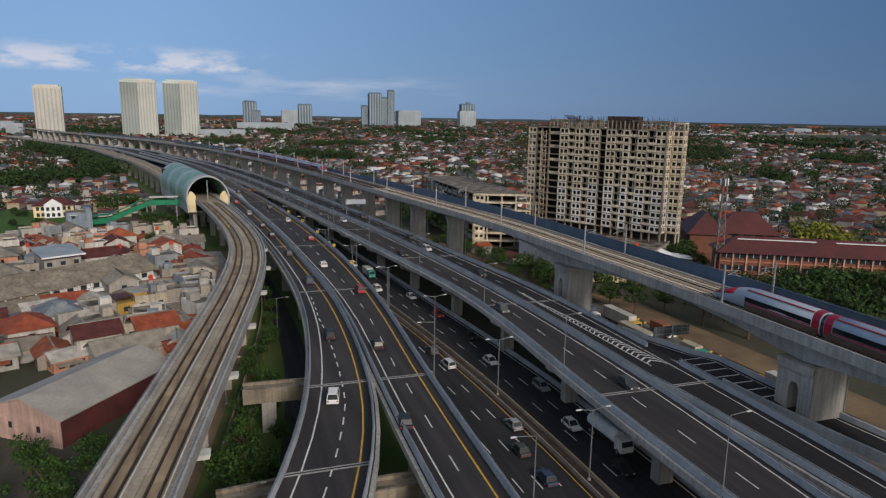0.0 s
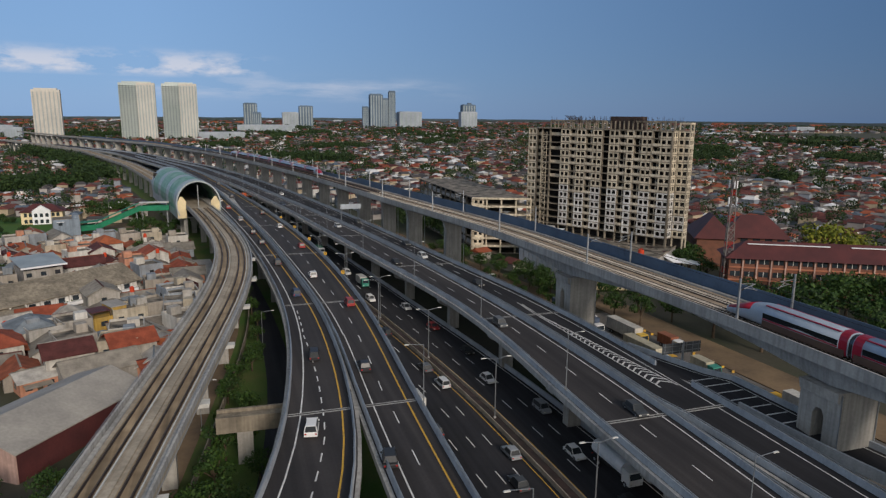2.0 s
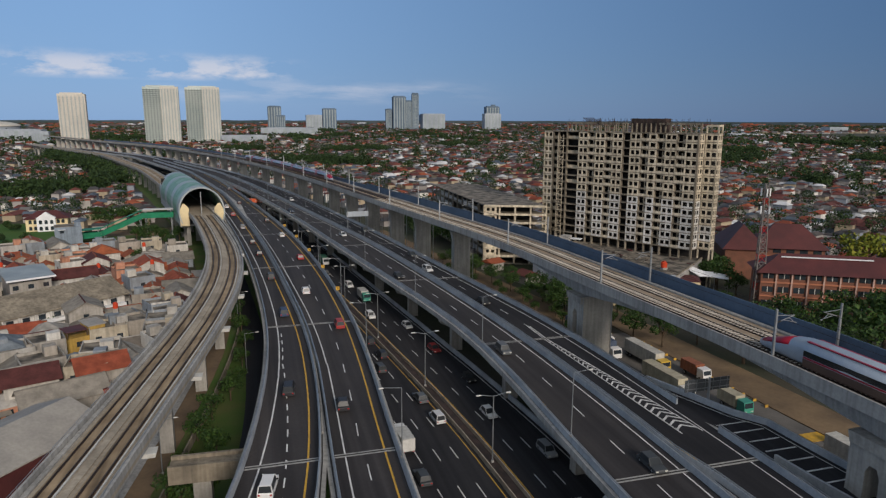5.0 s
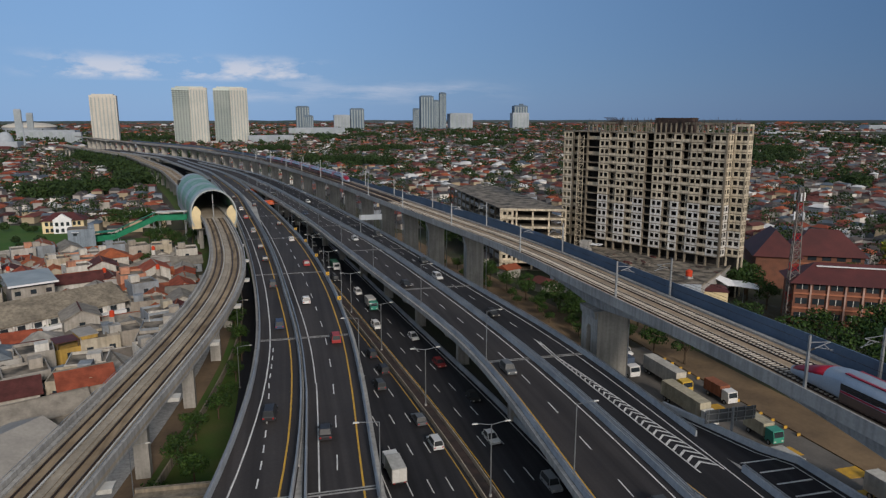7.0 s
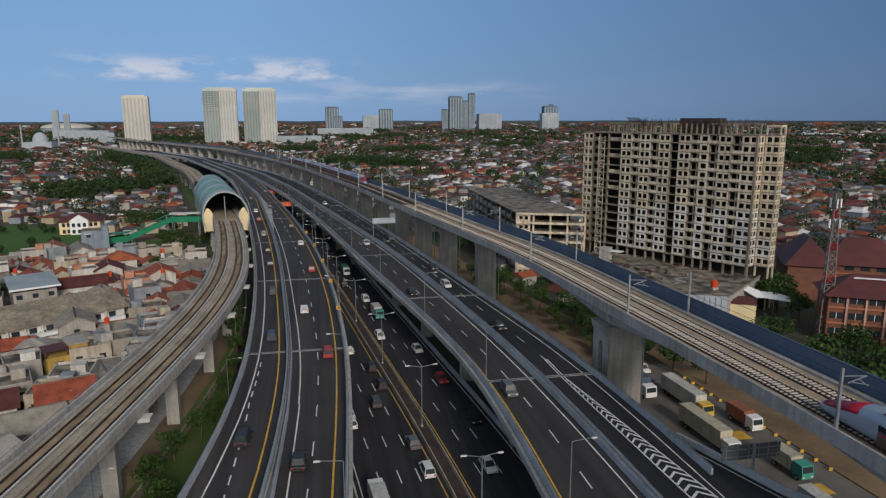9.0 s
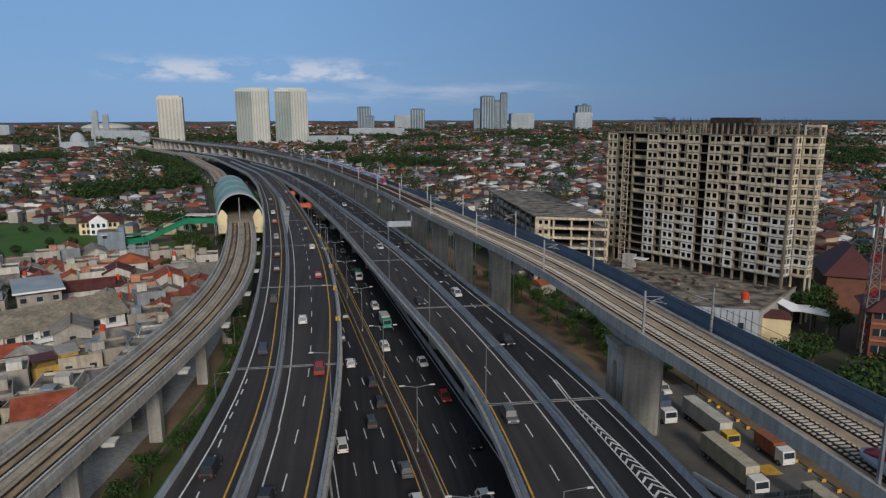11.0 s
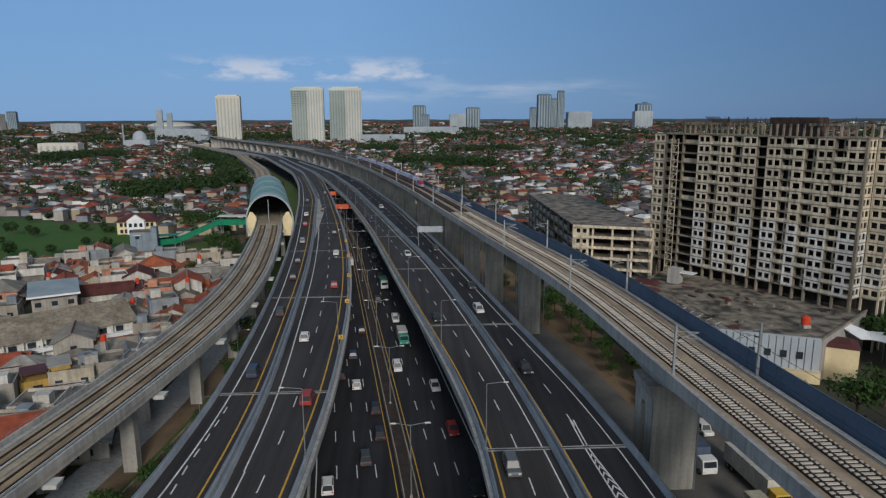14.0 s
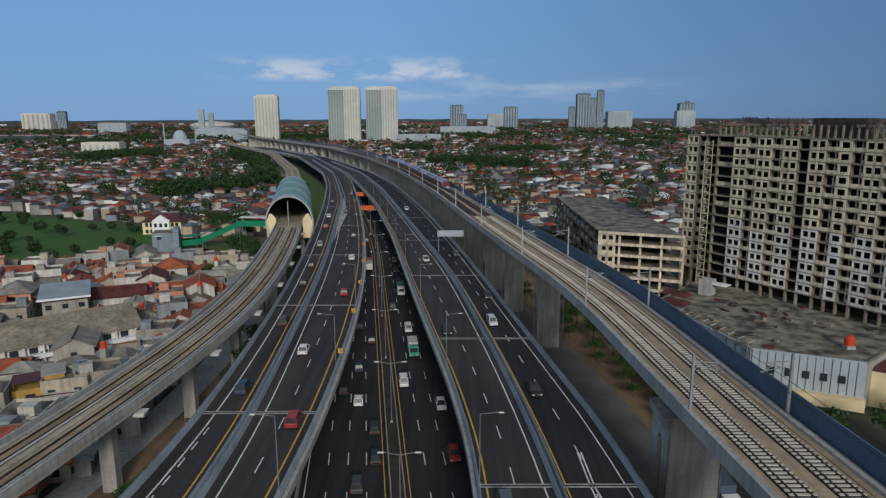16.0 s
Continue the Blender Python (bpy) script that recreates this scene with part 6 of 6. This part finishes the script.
    part("roof", Shape().box(0, 0, h, w * 0.8, d * 0.8, h * 0.025), mat, o)
    if split:
        part("wing", Shape().box(w * 0.24, -d * 0.12, 0, w * 0.5, d, h * 1.004), "towerwhite", o)
    for i in range(cols):
        px = -w / 2 + (i + 0.5) * w / cols
        yf = -d / 2 - (d * 0.12 if split and px > 0 else 0) - 0.15
        part("window_band", Shape().box(px, yf, 4, w / cols * 0.38, 0.5, h - 8), "farband", o)
    for j in range(rows):
        z = 4 + j * (h - 6) / rows
        part("floor_ledge", Shape().box(0, -d / 2 - (d * 0.06 if split else 0) - 0.3, z, w, 0.7 + (d * 0.12 if split else 0), 0.7), mat, o)
    return o


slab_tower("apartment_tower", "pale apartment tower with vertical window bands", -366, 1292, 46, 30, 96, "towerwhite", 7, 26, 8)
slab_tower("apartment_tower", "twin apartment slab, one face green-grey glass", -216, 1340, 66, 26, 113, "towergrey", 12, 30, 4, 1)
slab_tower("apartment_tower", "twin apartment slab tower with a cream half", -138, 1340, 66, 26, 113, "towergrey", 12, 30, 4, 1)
# walls tinted blue and pale in place of distance haze
for x, y, w, h, m in ((36, 2400, 48, 92, "hazeblue"), (56, 2390, 34, 60, "hazeblue"), (185, 2500, 60, 62, "farwhite"), (244, 2500, 52, 86, "hazeblue"), (583, 2500, 27, 146, "hazeblue"), (558, 2506, 24, 118, "hazeblue"), (520, 2510, 52, 134, "hazeblue"), (478, 2512, 24, 86, "hazeblue"), (655, 2500, 92, 68, "farwhite"), (906, 2500, 70, 70, "farwhite"), (950, 2620, 60, 100, "hazeblue"), (985, 2700, 20, 108, "hazeblue"), (820, 3600, 60, 90, "hazeblue"), (760, 3700, 50, 84, "hazeblue"), (2150, 2000, 90, 22, "farwhite"), (1050, 4200, 60, 70, "hazeblue")):
    slab_tower("distant_tower", "distant office tower, haze in its wall colour", x, y, w, w * 0.5, h, m, 5, 10)
# most of these walls carry the same haze tint
for x, y, w, h, m in ((-560, 1600, 120, 26, "farwhite"), (-502, 895, 55, 20, "towerwhite"), (-1560, 2500, 110, 68, "towerwhite"), (-1480, 2520, 36, 76, "hazeblue"), (-1061, 2069, 90, 36, "farwhite"), (-756, 2000, 18, 76, "farwhite"), (-730, 2010, 16, 66, "farwhite"), (60, 1900, 160, 24, "farwhite"), (-60, 1330, 90, 18, "farwhite"), (-440, 1350, 30, 26, "farwhite"), (760, 760, 56, 8, "farwhite"), (1300, 1500, 90, 12, "farwhite")):
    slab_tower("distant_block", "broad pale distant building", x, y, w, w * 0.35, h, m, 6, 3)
o = thing("mosque", "white mosque with dome and slim minarets", "mosque", pose(-480, 1123, 0))
part("hall", Shape().box(0, 0, 0, 44, 30, 16), "farwhite", o)
s = Shape()
prev = None
for j in range(7):
    a = radians(j * 15)
    s.tube((0, 0, 16 + 16 * math.sin(a)), (0, 0, 16 + 16 * math.sin(a + radians(14.9))), 12 * math.cos(a) + 0.1, 12 * math.cos(min(1.57, a + radians(14.9))) + 0.1, 16) if j < 6 else None
part("dome", s, "farwhite", o)
for q in (-28, 28):
    part("minaret", Shape().tube((q, 0, 0), (q, 0, 44), 1.6, 1.0, 8), "farwhite", o)
o = thing("stadium", "broad white shallow-domed stadium in the distance", "stadium", pose(-850, 2370, 0, 0, 0, 10))
part("wall", Shape().tube((0, 0, 0), (0, 0, 22), 74, 78, 40), "farwhite", o)
rings = [(80 * math.cos(radians(a)), 22 + 16 * math.sin(radians(a))) for a in (0, 12, 26, 42, 60, 80)]
part("roof", Shape().poly([(r * math.cos(6.2832 * i / 40), r * math.sin(6.2832 * i / 40), z) for r, z in rings for i in range(40)], [(40 * k + i, 40 * k + (i + 1) % 40, 40 * k + 40 + (i + 1) % 40, 40 * k + 40 + i) for k in range(5) for i in range(40)] + [tuple(range(200, 240)), tuple(range(40))[::-1]]), "towerwhite", o, "white shallow dome roof", smooth=True)
# low wooded rim at the horizon, haze painted in as blue-grey
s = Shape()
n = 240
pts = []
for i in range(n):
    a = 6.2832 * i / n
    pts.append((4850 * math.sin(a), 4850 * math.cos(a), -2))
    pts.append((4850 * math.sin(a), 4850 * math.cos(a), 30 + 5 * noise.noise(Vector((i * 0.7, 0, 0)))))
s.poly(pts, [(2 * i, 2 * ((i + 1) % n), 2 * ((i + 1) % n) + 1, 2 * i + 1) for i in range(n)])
single("backdrop", s, "hill", "far wooded skyline with haze in its blue-grey colour", "horizon")

# ---- vehicles ----


def wheels(o, xs, w, r):
    for x in xs:
        for q in (-1, 1):
            a = part("wheel", Shape().tube((x, q * (w / 2 - 0.22), r), (x, q * (w / 2 + 0.01), r), r, r, 12), "tyre", o)
            part("rim", Shape().tube((x, q * (w / 2 - 0.02), r), (x, q * (w / 2 + 0.02), r), r * 0.6, r * 0.55, 10), "steel", a)


def build_car(l, w, h, van=False):
    o = thing("car", "glossy family car with dark windows on the toll road", "car", group="cars")
    b = h * 0.52
    nose = l * 0.5
    prof = [(-nose, 0.28), (nose, 0.28), (nose + 0.02, b * 0.7), (nose - 0.12, b * 0.92), (nose - l * 0.22, b), (-nose + 0.1, b), (-nose, b * 0.85)]
    c0, c1 = (-nose + 0.12, nose - l * 0.24) if van else (-nose + l * 0.12, nose - l * 0.27)
    k = 0.35 if van else 0.6
    s = Shape()
    lo, hi = [(c0, -w / 2 + 0.04), (c1, -w / 2 + 0.04), (c1, w / 2 - 0.04), (c0, w / 2 - 0.04)], [(c0 + k * 0.4, -w / 2 + 0.2), (c1 - k * 1.2, -w / 2 + 0.2), (c1 - k * 1.2, w / 2 - 0.2), (c0 + k * 0.4, w / 2 - 0.2)]
    s.poly([(x, y, b - 0.01) for x, y in lo] + [(x, y, h - 0.06) for x, y in hi], [(3, 2, 1, 0), (4, 5, 6, 7), (0, 1, 5, 4), (1, 2, 6, 5), (2, 3, 7, 6), (3, 0, 4, 7)])
    body = Shape().extrude(prof, lambda n, p, q: (p, n, q), -w / 2, w / 2)
    body.poly([(x, y, h - 0.07) for x, y in hi] + [(x * 0.97, y * 0.95, h) for x, y in hi], [(3, 2, 1, 0), (4, 5, 6, 7), (0, 1, 5, 4), (1, 2, 6, 5), (2, 3, 7, 6), (3, 0, 4, 7)])
    for (xa, ya), (xb, yb) in zip(lo, hi):
        body.bar((xa * 0.995, ya, b - 0.02), (xb, yb * 1.02, h - 0.03), 0.1)
    part("body", body, "carpaint", o)
    part("cabin_glass", s, "carglass", o, "dark tinted windows")
    for q in (-1, 1):
        part("headlight", Shape().box(nose - 0.02, q * (w / 2 - 0.25), b * 0.62, 0.12, 0.36, 0.16), "lampglass", o)
        part("tail_light", Shape().box(-nose, q * (w / 2 - 0.2), b * 0.65, 0.08, 0.26, 0.2), "redlens", o)
        part("mirror", Shape().box(c1 - 0.2, q * (w / 2 + 0.08), b, 0.16, 0.18, 0.14), "tyre", o)
    wheels(o, (-l * 0.31, l * 0.31), w, 0.33)
    return o


def build_truck(l, w, h, kind):
    o = thing("truck", {"box": "box lorry with a tall cargo body", "container": "long articulated container lorry on the slip road", "tank": "white tanker lorry with a round barrel"}[kind], "truck", group="lorries")
    cabl = 2.0
    part("cab", Shape().extrude([(l / 2 - cabl, 0.6), (l / 2, 0.6), (l / 2, 1.6), (l / 2 - 0.25, 2.75), (l / 2 - cabl, 2.85)], lambda n, p, q: (p, n, q), -w / 2 + 0.05, w / 2 - 0.05), "cab", o)
    part("windscreen", Shape().extrude([(l / 2 + 0.005, 1.62), (l / 2 + 0.03, 1.64), (l / 2 - 0.18, 2.55), (l / 2 - 0.21, 2.53)], lambda n, p, q: (p, n, q), -w / 2 + 0.2, w / 2 - 0.2), "glass", o)
    part("chassis", Shape().box(-0.3, 0, 0.6, l - 1, w * 0.5, 0.35), "dark", o)
    cl = l - cabl - 0.4
    if kind == "tank":
        part("barrel", Shape().tube((-l / 2, 0, 2.1), (-l / 2 + cl, 0, 2.1), 1.15, 1.15, 16), "canopy", o)
    else:
        n = int(cl / 0.3)
        edge = [(-l / 2 + cl * k / n, w / 2 - (0.06 if k % 4 in (1, 2) else 0.0)) for k in range(n + 1)]
        outline = edge + [(x, -y) for x, y in edge[::-1]]
        part("cargo_box", Shape().extrude(outline, lambda n, p, q: (p, q, n), 0.95, h), "cargo", o)
        for q in (-1, 1):
            part("rear_door", Shape().box(-l / 2 - 0.03, q * w * 0.235, 1.1, 0.06, w * 0.45, h - 1.25), "sleeve", o)
    for q in (-1, 1):
        part("headlight", Shape().box(l / 2, q * (w / 2 - 0.4), 0.85, 0.1, 0.4, 0.2), "lampglass", o)
        part("tail_light", Shape().box(-l / 2 + 0.02, q * (w / 2 - 0.3), 0.8, 0.08, 0.3, 0.16), "redlens", o)
    wheels(o, (l / 2 - 1.1, -l / 2 + 1.2, -l / 2 + 2.4) if l > 8 else (l / 2 - 1.1, -l / 2 + 1.4), w, 0.48)
    return o


FLEET = [build_car(4.3, 1.8, 1.55), build_car(4.4, 1.8, 1.75, True), build_car(4.7, 1.85, 1.5), build_truck(7.2, 2.3, 3.2, "box"), build_truck(14.0, 2.5, 3.9, "container"), build_truck(10.5, 2.5, 3.6, "tank")]
parked = set()


def drive(i, f, y, z, up, slope=None):
    """up: +1 heads away along +y, -1 towards the camera's start."""
    dx = (f(y + 2) - f(y - 2)) / 4
    a = math.degrees(math.atan2(1, dx)) + (180 if up < 0 else 0)
    m = pose(f(y), y, z, 0, 0, a)
    if i not in parked:
        parked.add(i)
        FLEET[i].matrix_basis = m
    else:
        copy_thing(FLEET[i], m)


vrng = random.Random(33)
for y in (-48, -18, 22, 58, 96, 118, 150, 186, 214, 262):
    drive(vrng.choice((0, 1, 1, 2)), shift(a_l, 4.3), y + vrng.uniform(-4, 4), ZA + 0.01, 1)
for y in (-58, -26, 14, 44, 86, 128, 166, 230, 300):
    drive(vrng.choice((0, 1, 2)), mid(a_m, a_r, vrng.choice((0.34, 0.68))), y, ZA + 0.02, 1)
for y in (-52, -6, 60, 132, 205, 290):
    drive(vrng.choice((0, 1, 2)), mid(b_l, b_m, vrng.choice((0.3, 0.62))), y, ZB + 0.01, -1)
for y in (28, 66, 88, 140, 250):
    drive(vrng.choice((0, 1, 2)), mid(b_m, b_r, vrng.choice((0.32, 0.68))), y, ZB + 0.01, -1)
for i in range(34):
    d = vrng.choice((-12.3, -9.3, -6.2, -3.2))
    y = -70 + i * 9.5 + vrng.uniform(-3, 3)
    drive(vrng.choice((0, 1, 1, 2, 2, 0, 1, 2, 0, 1, 3)), shift(low_m, d), y, 0.235, 1)
for i in range(16):
    d = vrng.choice((3.3, 6.6, 9.9))
    y = -60 + i * 17 + vrng.uniform(-4, 4)
    drive(vrng.choice((0, 1, 2, 0, 1, 3)), shift(low_m, d), y, 0.235, -1)
drive(5, shift(low_m, 9.9), -52, 0.235, -1)
for y, d, i in ((14, 13.5, 4), (4, 19, 4), (-10, 14, 4), (-22, 20, 3), (-34, 15, 3), (30, 16, 3), (-6, 24, 3), (-48, 22, 4), (-40, 26, 0), (22, 20, 1)):
    drive(i, shift(hsr_l, d), y, 0.125, -1)
for i in range(14):
    part("arrow_board", Shape().box(0, 0, 0, 0.7, 0.2, 0.5), "yellow", thing("kerb_marker", "yellow and black striped kerb block", "marker", pose(hsr_l(16 - i * 3) + 26.5, 16 - i * 3, 0.08), "kerb blocks"))
ap = thing("paint_mark", "worn yellow paint boxes on the apron", "marking", kind="structure")
for y, d, w in ((-8, 19, 3), (-18, 21, 4), (-26, 18, 4), (-34, 23, 5), (-40, 19, 4), (-52, 22, 5), (-46, 14, 1.2), (-58, 13, 1.2), (-64, 17, 5), (-74, 20, 4), (-70, 13, 1.2)):
    part("patch", ribbon(shift(hsr_l, d), shift(hsr_l, d + w), 0.08, 0.135, y - 3, y), "yellow", ap)

# ---- high-speed trains ----
BODY = [(-1.3, 0.25), (1.3, 0.25), (1.6, 0.6), (1.68, 1.6), (1.62, 2.5), (1.45, 3.05), (1.1, 3.5), (0.6, 3.72), (0.0, 3.78), (-0.6, 3.72), (-1.1, 3.5), (-1.45, 3.05), (-1.62, 2.5), (-1.68, 1.6), (-1.6, 0.6)]
NOSE = [(0.0, 0.06, 0.16), (0.4, 0.3, 0.24), (1.2, 0.55, 0.34), (2.6, 0.75, 0.48), (4.6, 0.9, 0.68), (6.6, 0.97, 0.86), (8.6, 1.0, 0.97), (10.5, 1.0, 1.0)]


def loft(track, stations, prof):
    """Sections of one profile along the track: (y, width factor, height factor)."""
    pts, m, n = [], len(prof), len(stations)
    for y, kw, kh in stations:
        pts += [(track(y) + p * kw, y, ZH + 0.4 + 0.25 + (q - 0.25) * kh) for p, q in prof]
    return Shape().poly(pts, [tuple(range(m))[::-1], tuple((n - 1) * m + j for j in range(m))] + [(a * m + j, a * m + (j + 1) % m, (a + 1) * m + (j + 1) % m, (a + 1) * m + j) for a in range(n - 1) for j in range(m)])


def build_train(label, c, y_low, cars=8, cl=25.4):
    track = shift(hsr_l, c)
    o = thing("high_speed_train", label, "train", group="high-speed trains")
    for i in range(cars):
        ya, yb = y_low + i * cl + 0.35, y_low + (i + 1) * cl - 0.35
        n0, n1 = i == 0, i == cars - 1
        ends = [(ya + d, kw, kh) for d, kw, kh in NOSE] if n0 else [(ya, 1, 1)]
        tail = [(yb - d, kw, kh) for d, kw, kh in NOSE[::-1]] if n1 else [(yb, 1, 1)]
        between = [(ya + (yb - ya) * q, 1, 1) for q in ((0.55,) if n0 or n1 else (0.25, 0.5, 0.75))]
        car = part("carriage", loft(track, ends + between + tail, BODY), "trainwhite", o, smooth=True)
        wa, wb = ya + (9.4 if n0 else 1.6), yb - (9.4 if n1 else 1.6)
        for q in (-1, 1):
            f = shift(track, q * 1.66)
            part("window_band", ribbon(shift(f, -0.035), shift(f, 0.035), ZH + 1.95, ZH + 2.75, wa, wb, 6), "traindark", car)
            f = shift(track, q * 1.68)
            part("red_band", ribbon(shift(f, -0.03), shift(f, 0.03), ZH + 1.68, ZH + 1.9, wa, wb, 6), "trainred", car)
            f = shift(track, q * 1.67)
            part("skirt", ribbon(shift(f, -0.05), shift(f, 0.05), ZH + 0.5, ZH + 1.6, wa - (0 if n0 else 1.2), wb + (0 if n1 else 1.2), 6), "trainskirt", car, "brown lower skirt")
            f = shift(track, q * 1.02)
            part("roof_stripe", ribbon(shift(f, -0.22), shift(f, 0.22), ZH + 3.86, ZH + 4.0, wa, wb, 6), "trainred", car)
        for end, is_nose in ((ya, n0), (yb, n1)):
            d = 1 if end == ya else -1
            if is_nose:
                shell = [(x * 1.012, z + 0.03) for x, z in BODY if z >= 2.5]
                st = [(end + d * k, kw, kh) for k, kw, kh in NOSE[2:6]]
                part("nose_cap", loft(track, st if d > 0 else st[::-1], shell), "trainred", car, "red nose top", smooth=True)
            else:
                st = sorted([end + d * 0.1, end + d * 1.45])
                part("end_panel", loft(track, [(st[0], 1.012, 1.008), (st[1], 1.012, 1.008)], BODY), "trainred", car, "red car-end panel")
        if i:
            part("gangway", loft(track, [(ya - 0.75, 0.9, 0.95), (ya + 0.05, 0.9, 0.95)], BODY), "traindark", o, "dark gangway bellows")
        for d in (3.9, cl - 4.6):
            part("bogie", Shape().box(track(ya + d), ya + d, ZH + 0.42, 2.4, 3.0, 0.35), "dark", car)
        if not n0 and not n1 and i % 3 == 2:
            part("roof_unit", Shape().box(track(ya + 6), ya + 6, ZH + 4.1, 1.6, 4.0, 0.35, top=0.85), "traindark", car)


build_train("silver high-speed train, red trim, on the near track", 3.7, -43 - 8 * 25.4)
build_train("silver high-speed train, red nose, leaving on the far track", 8.3, 232)
